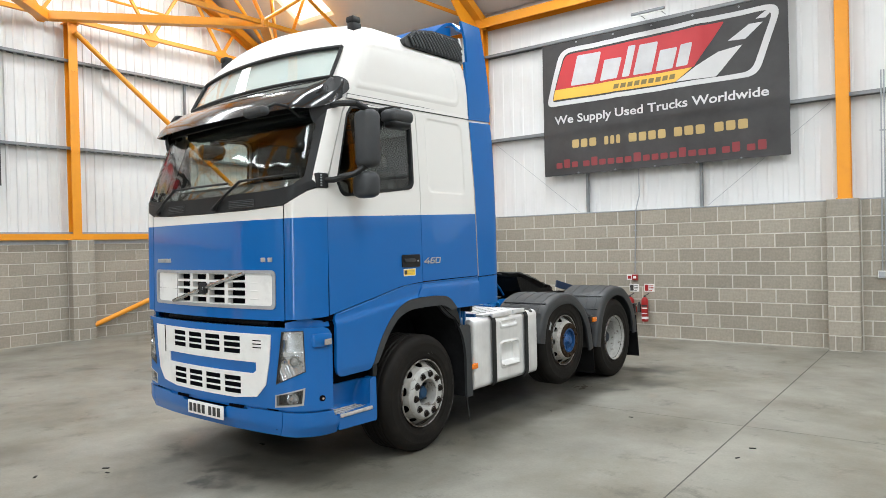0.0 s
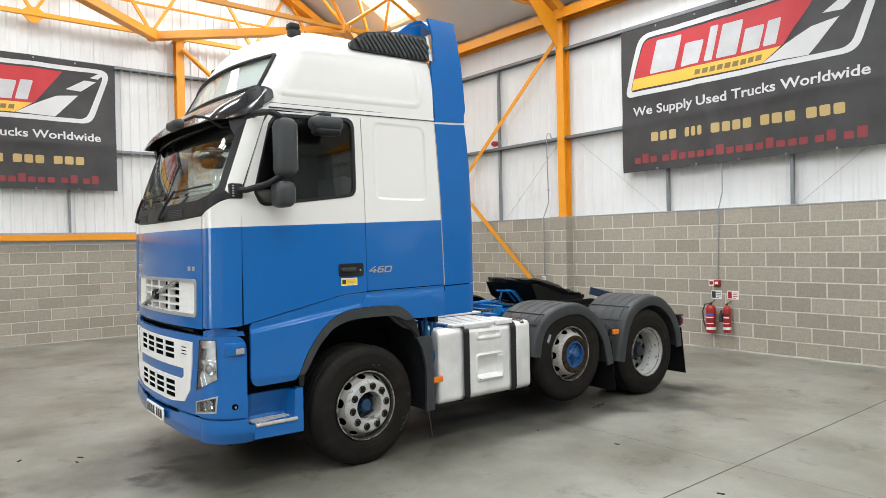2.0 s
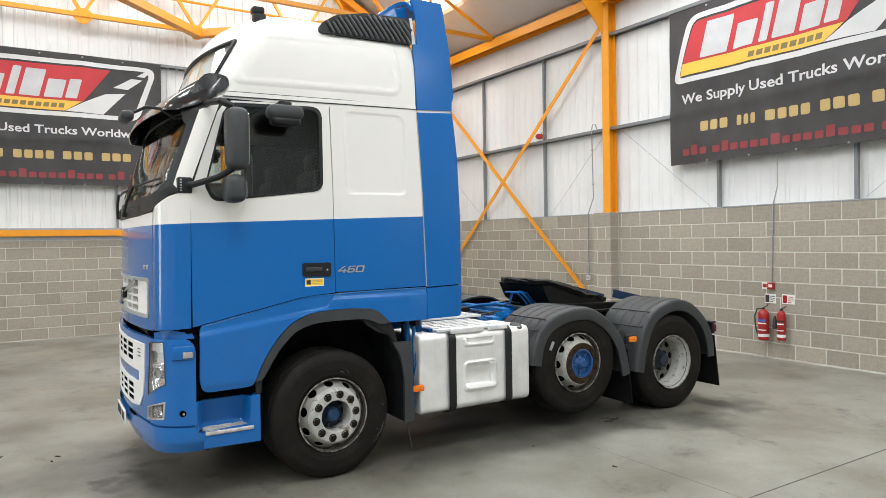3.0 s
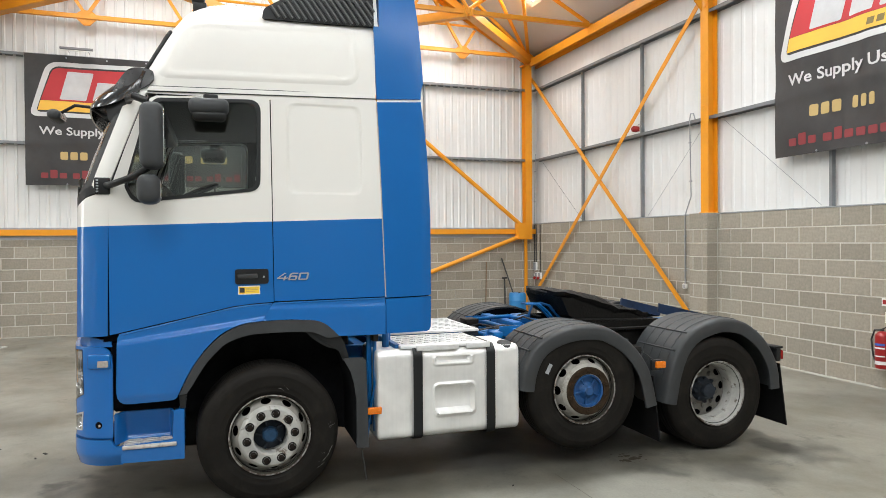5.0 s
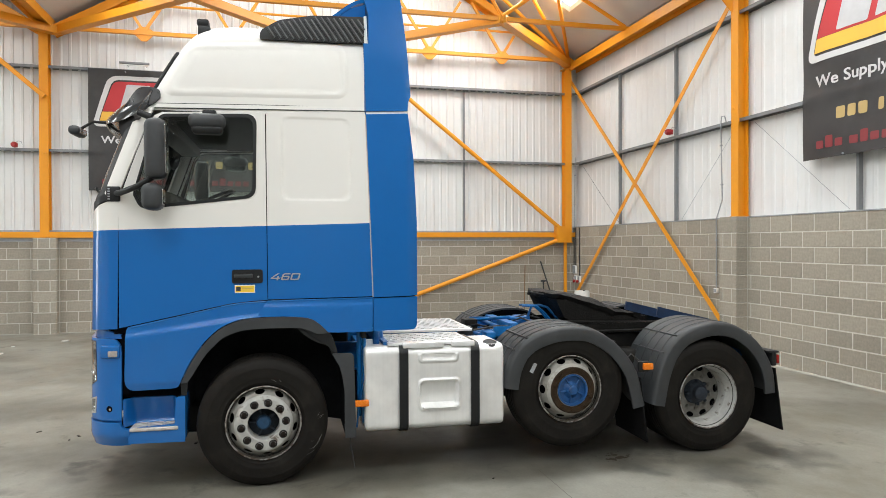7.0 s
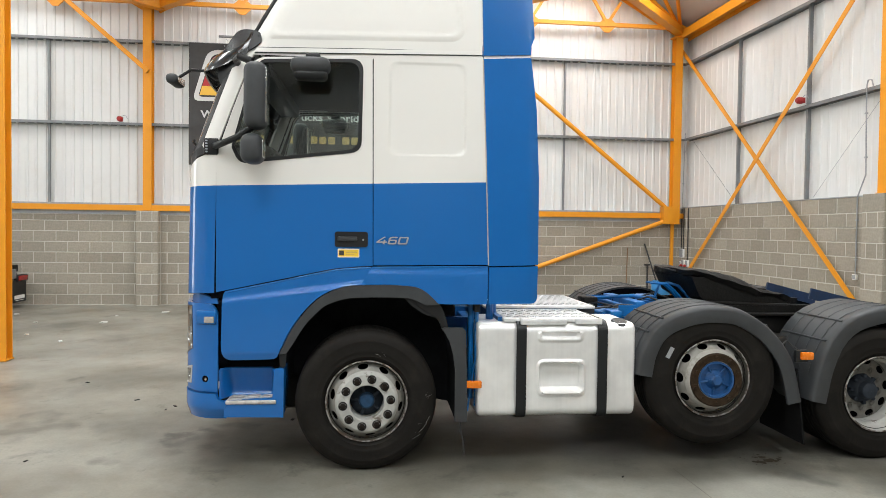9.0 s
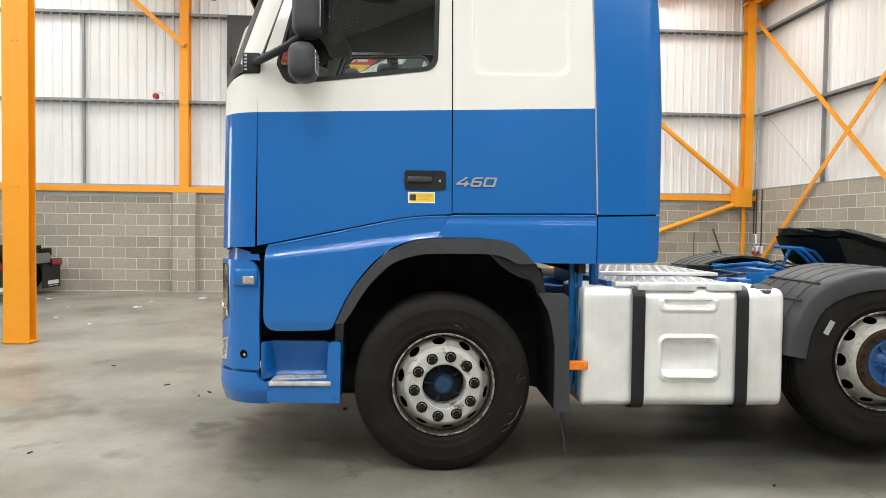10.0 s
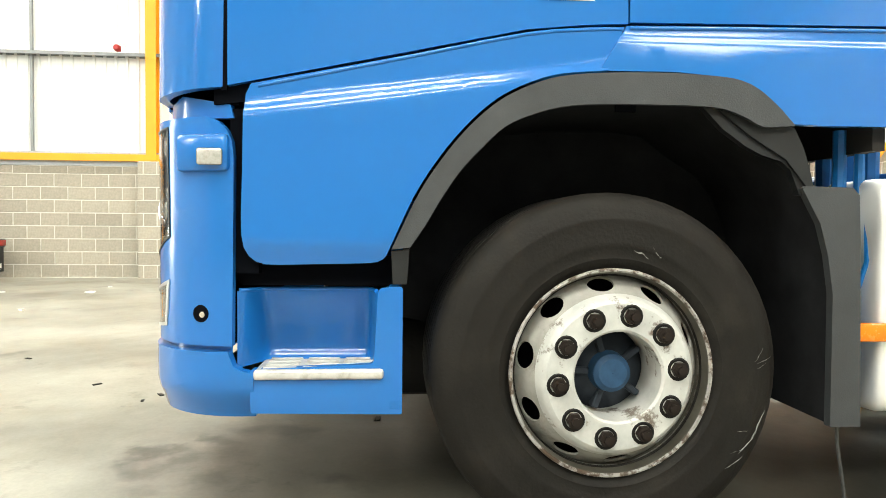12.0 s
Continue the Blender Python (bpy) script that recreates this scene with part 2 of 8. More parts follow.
M_AMBER = mat("amber_lens", (0.75, 0.19, 0.01), 0.25, noise=0.1, scale=40)
M_REDLENS = mat("red_lens", (0.28, 0.016, 0.012), 0.2)
M_REDPAINT = mat("red_paint", (0.32, 0.014, 0.014), 0.35)
M_YELLOW = mat("yellow_sticker", (0.80, 0.55, 0.04), 0.4)
M_PAPER = mat("white_sign", (0.80, 0.80, 0.78), 0.45)
M_INK = mat("black_print", (0.03, 0.03, 0.03), 0.5)
M_DASH = mat("dusty_dashboard_plastic", (0.075, 0.066, 0.056), 0.6, noise=0.3, scale=9)
M_FABRIC = mat("grey_seat_fabric", (0.022, 0.020, 0.019), 0.9, noise=0.2, scale=30)
M_WOOD = mat("worn_wood", (0.22, 0.13, 0.07), 0.7, noise=0.3, scale=20)
M_GLASS = glass_mat("side_glass", (0.86, 0.90, 0.88), gloss=0.065)
M_ROOFGLASS = glass_mat("roof_window_glass", (0.90, 0.94, 0.93), gloss=0.14)
M_WS = glass_mat("windscreen_glass", (0.80, 0.84, 0.82), gloss=0.05)
M_CLEAR = glass_mat("clear_lens", (0.93, 0.94, 0.95))
M_VISOR = mat("smoked_acrylic", (0.012, 0.014, 0.017), 0.16, coat=0.6, coat_rough=0.06, spec=0.5)
M_VISOR_END = mat("black_visor_moulding", (0.010, 0.011, 0.013), 0.28, noise=0.1, scale=8)
M_BAN_DARK = mat("black_mesh_banner", (0.040, 0.0385, 0.039), 0.5, noise=0.45, scale=1.3, bump=0.15, bscale=400)
def see_through(m, amount):
    """Lets part of the light pass, as an open-weave mesh does."""
    n, l = m.node_tree.nodes, m.node_tree.links
    tr = n.new("ShaderNodeBsdfTransparent")
    mx = n.new("ShaderNodeMixShader")
    mx.inputs[0].default_value = amount
    l.new(n["Principled BSDF"].outputs[0], mx.inputs[1])
    l.new(tr.outputs[0], mx.inputs[2])
    l.new(mx.outputs[0], n["Material Output"].inputs[0])


see_through(M_BAN_DARK, 0.10)
M_BAN_RED = mat("banner_red", (0.46, 0.028, 0.035), 0.55, noise=0.1, scale=2)
M_BAN_YEL = mat("banner_yellow", (0.78, 0.45, 0.06), 0.55, noise=0.06, scale=2)
M_BAN_WHITE = mat("banner_white", (0.58, 0.58, 0.58), 0.55, noise=0.06, scale=2)
M_BAN_GOLD = mat("banner_gold_print", (0.46, 0.33, 0.13), 0.55)
M_BAN_DRED = mat("banner_dull_red_print", (0.22, 0.03, 0.035), 0.55)
M_BAN_OLIVE = mat("banner_olive_print", (0.20, 0.15, 0.05), 0.55)
M_BAN_GREY = mat("banner_silver_print", (0.50, 0.50, 0.51), 0.5, noise=0.12, scale=3)


def floor_mat():
    """Power-floated concrete: pale grey, broad cloudy patches, darker oil stains, fine grain, and shade painted in
    under the truck.
    """
    m = mat("stained_shaded_concrete", (0.37, 0.355, 0.315), 0.55)
    n, l = m.node_tree.nodes, m.node_tree.links
    b, tc = n["Principled BSDF"], n["Texture Coordinate"]

    def noise_tex(scale, detail, rough=0.6, dist=0.0):
        t = n.new("ShaderNodeTexNoise")
        t.inputs["Scale"].default_value, t.inputs["Detail"].default_value = scale, detail
        t.inputs["Roughness"].default_value, t.inputs["Distortion"].default_value = rough, dist
        l.new(tc.outputs["Object"], t.inputs["Vector"])
        return t.outputs["Fac"]

    def ramp(src, a, b_, lo, hi):
        r = n.new("ShaderNodeMapRange")
        r.inputs[1].default_value, r.inputs[2].default_value = a, b_
        r.inputs[3].default_value, r.inputs[4].default_value = lo, hi
        l.new(src, r.inputs[0])
        return r.outputs[0]

    def mul(x, y):
        q = n.new("ShaderNodeMath")
        q.operation = 'MULTIPLY'
        l.new(x, q.inputs[0])
        l.new(y, q.inputs[1])
        return q.outputs[0]

    cloud = ramp(noise_tex(0.45, 6, 0.6, 0.2), 0.3, 0.7, 0.82, 1.14)
    grain = ramp(noise_tex(45, 5), 0.3, 0.7, 0.92, 1.07)
    spots = ramp(noise_tex(1.7, 9, 0.75, 0.3), 0.565, 0.69, 1.0, 0.48)
    marks = ramp(noise_tex(7.0, 6, 0.65), 0.66, 0.74, 1.0, 0.50)
    total = mul(mul(cloud, grain), mul(spots, marks))
    # ragged oil and tyre stains; the broad ones under the truck paint its shade: x, y along the hall, radius, depth of
    # tone
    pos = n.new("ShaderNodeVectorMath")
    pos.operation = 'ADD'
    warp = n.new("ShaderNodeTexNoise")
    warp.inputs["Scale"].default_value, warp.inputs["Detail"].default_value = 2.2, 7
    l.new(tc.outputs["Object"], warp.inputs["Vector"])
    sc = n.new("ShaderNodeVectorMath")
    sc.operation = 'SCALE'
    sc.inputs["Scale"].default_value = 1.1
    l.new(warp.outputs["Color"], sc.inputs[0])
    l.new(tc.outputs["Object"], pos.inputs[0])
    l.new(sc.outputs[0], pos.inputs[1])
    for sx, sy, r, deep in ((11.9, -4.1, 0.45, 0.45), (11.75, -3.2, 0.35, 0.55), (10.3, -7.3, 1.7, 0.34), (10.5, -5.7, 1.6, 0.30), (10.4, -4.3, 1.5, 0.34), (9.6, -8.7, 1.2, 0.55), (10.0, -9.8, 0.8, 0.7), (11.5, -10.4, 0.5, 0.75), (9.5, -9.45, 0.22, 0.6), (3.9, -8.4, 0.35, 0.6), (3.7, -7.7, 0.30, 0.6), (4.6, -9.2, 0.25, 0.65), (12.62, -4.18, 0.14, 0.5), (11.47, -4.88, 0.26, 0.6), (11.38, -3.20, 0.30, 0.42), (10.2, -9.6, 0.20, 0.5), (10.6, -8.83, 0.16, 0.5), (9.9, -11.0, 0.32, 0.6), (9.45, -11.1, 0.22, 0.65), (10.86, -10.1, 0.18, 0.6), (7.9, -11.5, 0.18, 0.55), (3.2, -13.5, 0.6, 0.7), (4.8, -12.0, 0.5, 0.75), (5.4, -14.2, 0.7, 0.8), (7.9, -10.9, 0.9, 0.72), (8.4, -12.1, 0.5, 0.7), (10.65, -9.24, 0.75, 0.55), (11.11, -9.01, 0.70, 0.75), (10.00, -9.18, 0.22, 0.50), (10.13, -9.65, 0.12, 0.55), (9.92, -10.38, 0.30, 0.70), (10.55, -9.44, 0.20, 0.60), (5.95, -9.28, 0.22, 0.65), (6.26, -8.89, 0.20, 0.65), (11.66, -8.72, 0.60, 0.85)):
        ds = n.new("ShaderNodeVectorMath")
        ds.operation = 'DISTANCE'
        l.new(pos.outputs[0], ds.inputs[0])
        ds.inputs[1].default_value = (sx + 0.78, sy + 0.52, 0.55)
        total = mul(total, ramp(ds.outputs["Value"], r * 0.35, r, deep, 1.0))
    tone = n.new("ShaderNodeMix")
    tone.data_type = 'RGBA'
    tone.inputs[6].default_value = (0.170, 0.158, 0.124, 1)
    tone.inputs[7].default_value = (0.262, 0.254, 0.219, 1)
    l.new(ramp(noise_tex(0.7, 8, 0.66, 0.25), 0.34, 0.62, 0.0, 1.0), tone.inputs[0])
    vm = n.new("ShaderNodeVectorMath")
    vm.operation = 'SCALE'
    l.new(tone.outputs[2], vm.inputs[0])
    l.new(total, vm.inputs["Scale"])
    l.new(vm.outputs[0], b.inputs["Base Color"])
    l.new(ramp(noise_tex(0.8, 6, 0.6), 0.3, 0.7, 0.30, 0.62), b.inputs["Roughness"])
    bp = n.new("ShaderNodeBump")
    bp.inputs["Strength"].default_value, bp.inputs["Distance"].default_value = 0.12, 0.004
    l.new(noise_tex(30, 6), bp.inputs["Height"])
    l.new(bp.outputs[0], b.inputs["Normal"])
    return m


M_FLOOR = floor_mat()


# ---- mesh helpers ----
def part(name, bm, material, parent=None, label="", smooth=0.6, recalc=True):
    """Links a bmesh as one mesh object, under parent if given."""
    if recalc:
        bmesh.ops.recalc_face_normals(bm, faces=bm.faces)
    me = bpy.data.meshes.new(name)
    bm.to_mesh(me)
    bm.free()
    if smooth:
        for p in me.polygons:
            p.use_smooth = True
        me.set_sharp_from_angle(angle=smooth)
    me.materials.append(material)
    ob = new(name, me)
    if parent:
        ob.parent = parent
    if label:
        ob["label"] = label
    return ob


def empty(name, m, label, category, group="", kind=""):
    ob = new(name)
    ob.matrix_world = m
    return tagged(ob, label, category, group, kind)


def add_box(bm, x0, x1, y0, y1, z0, z1, bevel=0.0, seg=2, m=None):
    vs = [bm.verts.new((x, y, z)) for x in (x0, x1) for y in (y0, y1) for z in (z0, z1)]
    q = [(0, 1, 3, 2), (4, 6, 7, 5), (0, 4, 5, 1), (2, 3, 7, 6), (0, 2, 6, 4), (1, 5, 7, 3)]
    fs = [bm.faces.new([vs[i] for i in f]) for f in q]
    if bevel:
        es = list({e for f in fs for e in f.edges})
        r = bmesh.ops.bevel(bm, geom=es, offset=bevel, segments=seg, profile=0.5, affect='EDGES')
        vs = list({v for f in r["faces"] for v in f.verts} | {v for v in vs if v.is_valid})
    if m is not None:
        bmesh.ops.transform(bm, matrix=m, verts=vs)
    return vs


def box(x0, x1, y0, y1, z0, z1, bevel=0.0, seg=2):
    bm = bmesh.new()
    add_box(bm, x0, x1, y0, y1, z0, z1, bevel, seg)
    return bm


def frame_between(p0, p1, up=(0, 0, 1)):
    """Matrix whose z runs from p0 to p1."""
    p0, p1 = Vector(p0), Vector(p1)
    z = (p1 - p0).normalized()
    x = Vector(up).cross(z)
    if x.length < 1e-4:
        x = Vector((1, 0, 0))
    x.normalize()
    y = z.cross(x)
    m = Matrix((x, y, z)).transposed().to_4x4()
    m.translation = p0
    return m, (p1 - p0).length


def add_prism(bm, poly, p0, p1, up=(0, 0, 1)):
    """Extrudes the 2D outline poly from p0 to p1."""
    m, ln = frame_between(p0, p1, up)
    a = [bm.verts.new(m @ Vector((x, y, 0))) for x, y in poly]
    b = [bm.verts.new(m @ Vector((x, y, ln))) for x, y in poly]
    k = len(poly)
    bm.faces.new(a[::-1])
    bm.faces.new(b)
    for i in range(k):
        bm.faces.new((a[i], a[(i + 1) % k], b[(i + 1) % k], b[i]))


def circle(r, n=16):
    return [(r * math.cos(2 * math.pi * i / n), r * math.sin(2 * math.pi * i / n)) for i in range(n)]


def i_section(w, h, tf, tw):
    """I-section outline: flanges along x, web along y."""
    a, b, c, d = w / 2, h / 2, tw / 2, h / 2 - tf
    return [(-a, -b), (a, -b), (a, -d), (c, -d), (c, d), (a, d), (a, b), (-a, b), (-a, d), (-c, d), (-c, -d), (-a, -d)]


def l_section(a, t):
    return [(0, 0), (a, 0), (a, t), (t, t), (t, a), (0, a)]


def add_tube(bm, pts, r, n=10, closed=False):
    """Round bar along a list of points."""
    pts = [Vector(p) for p in pts]
    rings = []
    k = len(pts)
    prev = None
    for i, p in enumerate(pts):
        if closed:
            d = pts[(i + 1) % k] - pts[i - 1]
        else:
            d = (pts[min(i + 1, k - 1)] - pts[max(i - 1, 0)])
        d.normalize()
        x = prev - d * prev.dot(d) if prev is not None else (Vector((0, 0, 1)).cross(d) if abs(d.z) < 0.95 else Vector((1, 0, 0)).cross(d))
        x.normalize()
        prev = x
        y = d.cross(x)
        rings.append([bm.verts.new(p + r * (math.cos(2 * math.pi * j / n) * x + math.sin(2 * math.pi * j / n) * y)) for j in range(n)])
    for i in range(k if closed else k - 1):
        a, b = rings[i], rings[(i + 1) % k]
        for j in range(n):
            bm.faces.new((a[j], a[(j + 1) % n], b[(j + 1) % n], b[j]))
    if not closed:
        bm.faces.new(rings[0][::-1])
        bm.faces.new(rings[-1])


def tube(pts, r, n=10, closed=False):
    bm = bmesh.new()
    add_tube(bm, pts, r, n, closed)
    return bm


def lathe(profile, n=48, axis='x', cap=False):
    """Revolves (radius, offset) pairs about the axis."""
    bm = bmesh.new()
    rings = []
    for r, h in profile:
        ring = []
        for j in range(n):
            a = 2 * math.pi * j / n
            c, s = r * math.cos(a), r * math.sin(a)
            ring.append(bm.verts.new((h, c, s) if axis == 'x' else (c, s, h)))
        rings.append(ring)
    for a, b in zip(rings, rings[1:]):
        for j in range(n):
            bm.faces.new((a[j], a[(j + 1) % n], b[(j + 1) % n], b[j]))
    if cap:
        bm.faces.new(rings[0])
        bm.faces.new(rings[-1][::-1])
    return bm


def rounded(pts, r, seg=5):
    """Polygon with its corners rounded; r is one radius or one for each corner."""
    out = []
    k = len(pts)
    for i, p in enumerate(pts):
        rad = r[i] if isinstance(r, (list, tuple)) else r
        p = Vector(p)
        a, b = Vector(pts[i - 1]) - p, Vector(pts[(i + 1) % k]) - p
        if rad <= 0:
            out.append(tuple(p))
            continue
        half = a.angle(b) / 2
        d = min(rad / math.tan(half), 0.48 * a.length, 0.48 * b.length)
        a.normalize()
        b.normalize()
        p0, p1 = p + a * d, p + b * d
        for s in range(seg + 1):
            t = s / seg
            out.append(tuple((1 - t) ** 2 * p0 + 2 * t * (1 - t) * p + t * t * p1))
    return out


def sheet(outer, holes, to3d, thick, cuts_x=(), cuts_y=(), cut=0.0):
    """A panel: 2D outline with holes, cut into a grid, laid on a curved surface by to3d(x, y), and given thickness."""
    bm = bmesh.new()
    edges = []
    for loop in [outer, *holes]:
        vs = [bm.verts.new((x, y, 0)) for x, y in loop]
        edges += [bm.edges.new((vs[i], vs[(i + 1) % len(vs)])) for i in range(len(vs))]
    bmesh.ops.triangle_fill(bm, use_beauty=True, use_dissolve=False, edges=edges, normal=(0, 0, 1))
    xs, ys = [v.co.x for v in bm.verts], [v.co.y for v in bm.verts]
    cx, cy = list(cuts_x), list(cuts_y)
    if cut:
        cx += list(np.arange(min(xs) + cut, max(xs), cut))
        cy += list(np.arange(min(ys) + cut, max(ys), cut))
    for c in cx:
        bmesh.ops.bisect_plane(bm, geom=bm.verts[:] + bm.edges[:] + bm.faces[:], plane_co=(c, 0, 0), plane_no=(1, 0, 0))
    for c in cy:
        bmesh.ops.bisect_plane(bm, geom=bm.verts[:] + bm.edges[:] + bm.faces[:], plane_co=(0, c, 0), plane_no=(0, 1, 0))
    bmesh.ops.recalc_face_normals(bm, faces=bm.faces)
    if sum(f.normal.z for f in bm.faces) < 0:
        bmesh.ops.reverse_faces(bm, faces=bm.faces)
    back = {}
    top = {}
    e = 1e-3
    for v in bm.verts[:]:
        x, y = v.co.x, v.co.y
        p = Vector(to3d(x, y))
        n = (Vector(to3d(x + e, y)) - Vector(to3d(x - e, y))).cross(Vector(to3d(x, y + e)) - Vector(to3d(x, y - e)))
        n.normalize()
        top[v] = p
        back[v] = p - n * thick
    faces = [list(f.verts) for f in bm.faces]
    border = [ed for ed in bm.edges if len(ed.link_faces) == 1]
    rim = [(l.vert, l.link_loop_next.vert) for ed in border for l in ed.link_loops]
    low = {v: bm.verts.new(back[v]) for v in back}
    for v, p in top.items():
        v.co = p
    for f in faces:
        bm.faces.new([low[v] for v in reversed(f)])
    for a, b in rim:
        bm.faces.new((b, a, low[a], low[b]))
    return bm


def text_mesh(body, size, depth=0.002, shear=0.0, align='LEFT', bold=0.0):
    """Letters in the built-in font as a bmesh in the xy plane."""
    cu = bpy.data.curves.new("letters", 'FONT')
    cu.body, cu.size, cu.extrude, cu.shear, cu.align_x, cu.offset = body, size, depth, shear, align, bold
    cu.resolution_u = 3
    ob = bpy.data.objects.new("letters", cu)
    scene.collection.objects.link(ob)
    me = bpy.data.meshes.new_from_object(ob.evaluated_get(bpy.context.evaluated_depsgraph_get()))
    bm = bmesh.new()
    bm.from_mesh(me)
    bpy.data.objects.remove(ob)
    bpy.data.curves.remove(cu)
    bpy.data.meshes.remove(me)
    return bm


def fit_text(bm, width, height):
    """Scales letters to a width and height, lower left corner at the origin."""
    xs, ys = [v.co.x for v in bm.verts], [v.co.y for v in bm.verts]
    sx, sy = width / (max(xs) - min(xs)), height / (max(ys) - min(ys))
    x0, y0 = min(xs), min(ys)
    for v in bm.verts:
        v.co.x, v.co.y = (v.co.x - x0) * sx, (v.co.y - y0) * sy
    return bm


# ---- the hall ----
DEPTH = 2 * SPAN                                   # two roof spans
W_BACK, W_GABLE = 2.455, 2.10                      # heights of the block walls
COURSE, BLK = 0.2427, 0.4755


def setting(name, bm, material, label, m=BLD, smooth=0.6):
    ob = part(name, bm, material, smooth=smooth)
    ob.matrix_world = m
    return tagged(ob, label, "", "", "structure")


floor = setting("floor", box(-0.3, LEN + 0.3, -DEPTH - 0.3, 0.3, -0.2, 0.0), M_FLOOR, "grey stained power-floated concrete workshop floor, shade painted in under the truck", smooth=0)
outside = setting("ground", box(LEN + 0.32, LEN + 60, -DEPTH - 30, 30, -0.25, -0.05), mat("yard_concrete", (0.3, 0.29, 0.27), 0.9, noise=0.2), "pale concrete yard outside the loading door", smooth=0)

# pale dust and mortar droppings along the foot of the walls
def dust_line(length, seed):
    rngd = random.Random(seed)
    bm = bmesh.new()
    rows = []
    x = 0.0
    while x < length:
        w = 0.05 + 0.05 * rngd.random()
        rows.append([bm.verts.new((x, -0.002, 0.006 + 0.01 * rngd.random())), bm.verts.new((x, -w * 0.5, 0.004)), bm.verts.new((x, -w, 0.0004))])
        x += 0.12 + 0.15 * rngd.random()
    for a, b in zip(rows, rows[1:]):
        for j in range(2):
            bm.faces.new((a[j], b[j], b[j + 1], a[j + 1]))
    return bm


M_DUST = mat("pale_dust", (0.40, 0.385, 0.345), 0.95, noise=0.2, scale=12)
setting("trim_dust", dust_line(LEN, 5), M_DUST, "pale dust along the foot of the block wall")
d2 = setting("trim_dust", dust_line(DEPTH, 6), M_DUST, "pale dust along the foot of the block wall")
d2.matrix_world = BLD @ pose(0.0, -DEPTH, 0, 0, 0, 90)
# a hairline crack and one faint sawn joint
setting("trim_crack", box(11.6, 15.8, -5.716, -5.711, 0.0, 0.001), mat("crack_dirt", (0.14, 0.13, 0.11), 0.9, noise=0.4, scale=30), "hairline crack across the concrete floor", smooth=0)
setting("trim_joint", box(13.655, 13.666, -DEPTH, 0, 0.0, 0.002), mat("joint_filler", (0.085, 0.08, 0.072), 0.8, noise=0.3), "thin dark sawn joint in the concrete floor", smooth=0)


def core_wall(name, x0, x1, y0, y1, z1, label):
    return setting(name, box(x0, x1, y0, y1, 0, z1), M_MORTAR, label, smooth=0)


wall_back = core_wall("wall_back", -0.2, LEN + 0.2, 0.004, 0.20, W_BACK - 0.004, "grey concrete block dado wall with pale mortar joints")
wall_gable = core_wall("wall_gable", -0.20, -0.004, -DEPTH, 0.004, W_GABLE - 0.004, "grey concrete block dado wall with pale mortar joints")
wall_front = core_wall("wall_front", -0.2, 4.3, -DEPTH - 0.20, -DEPTH, W_BACK, "plain grey block wall beside the loading door")
wall_front_2 = core_wall("wall_front_2", 9.3, LEN + 0.2, -DEPTH - 0.20, -DEPTH, W_BACK, "plain grey block wall beyond the loading door")
bm = bmesh.new()
add_box(bm, LEN, LEN + 0.2, -DEPTH, 0.0, 0, 7.0)
for s0 in (0.0, SPAN):
    vs = [bm.verts.new((x, -s0 - q, z)) for x in (LEN, LEN + 0.2) for q, z in ((0, 7.0), (SPAN, 7.0), (SPAN / 2, EAVES + SLOPE * SPAN / 2 + 0.1))]
    for f in ((0, 1, 2), (3, 5, 4), (0, 3, 4, 1), (1, 4, 5, 2), (2, 5, 3, 0)):
        bm.faces.new([vs[i] for i in f])
wall_end = setting("wall_end", bm, M_CLAD_FAR, "unseen end wall, dark grey to cut the fill light", smooth=0)


# ribbed sheet cladding above the block walls
def ribbed(length, z0, ztop, pitch=0.20, depth=0.020):
    """Vertical trapezoid ribs along x from z0 up to ztop(x)."""
    bm = bmesh.new()
    prof = []
    x = 0.0
    while x < length:
        prof += [(x, 0), (x + pitch * 0.62, 0), (x + pitch * 0.70, -depth), (x + pitch * 0.92, -depth)]
        x += pitch
    cols = []
    for px, py in prof:
        px = min(px, length)
        cols.append((bm.verts.new((px, py, z0)), bm.verts.new((px, py, ztop(px)))))
    for a, b in zip(cols, cols[1:]):
        bm.faces.new((a[0], b[0], b[1], a[1]))
    return bm


def gable_top(x):
    return roof_z(min(max(x, 0.001), DEPTH - 0.001)) + 0.05


clad_back = part("cladding", ribbed(LEN + 0.4, W_BACK - 0.1, lambda x: EAVES + 0.1, 0.25, 0.009), M_CLAD, wall_back, "white ribbed steel sheet", smooth=0, recalc=False)
clad_back.location = (-0.2, 0.16, 0)
clad_gable = part("cladding", ribbed(DEPTH + 0.2, W_GABLE - 0.1, gable_top), M_CLAD, wall_gable, "white ribbed steel sheet", smooth=0, recalc=False)
clad_gable.rotation_euler = (0, 0, radians(90))
clad_gable.location = (-0.14, -DEPTH, 0)
for x0, x1, z0, wall in ((0.0, 4.3, W_BACK - 0.1, wall_front), (9.3, LEN, W_BACK - 0.1, wall_front_2), (4.3, 9.3, 4.7, wall_front)):
    clad_front = part("cladding", ribbed(x1 - x0, z0, lambda x: EAVES + 0.1), M_CLAD_FAR, wall, "unseen ribbed wall sheet, dark grey to cut the fill light", smooth=0, recalc=False)
    clad_front.location = (x0, -DEPTH - 0.06, 0)

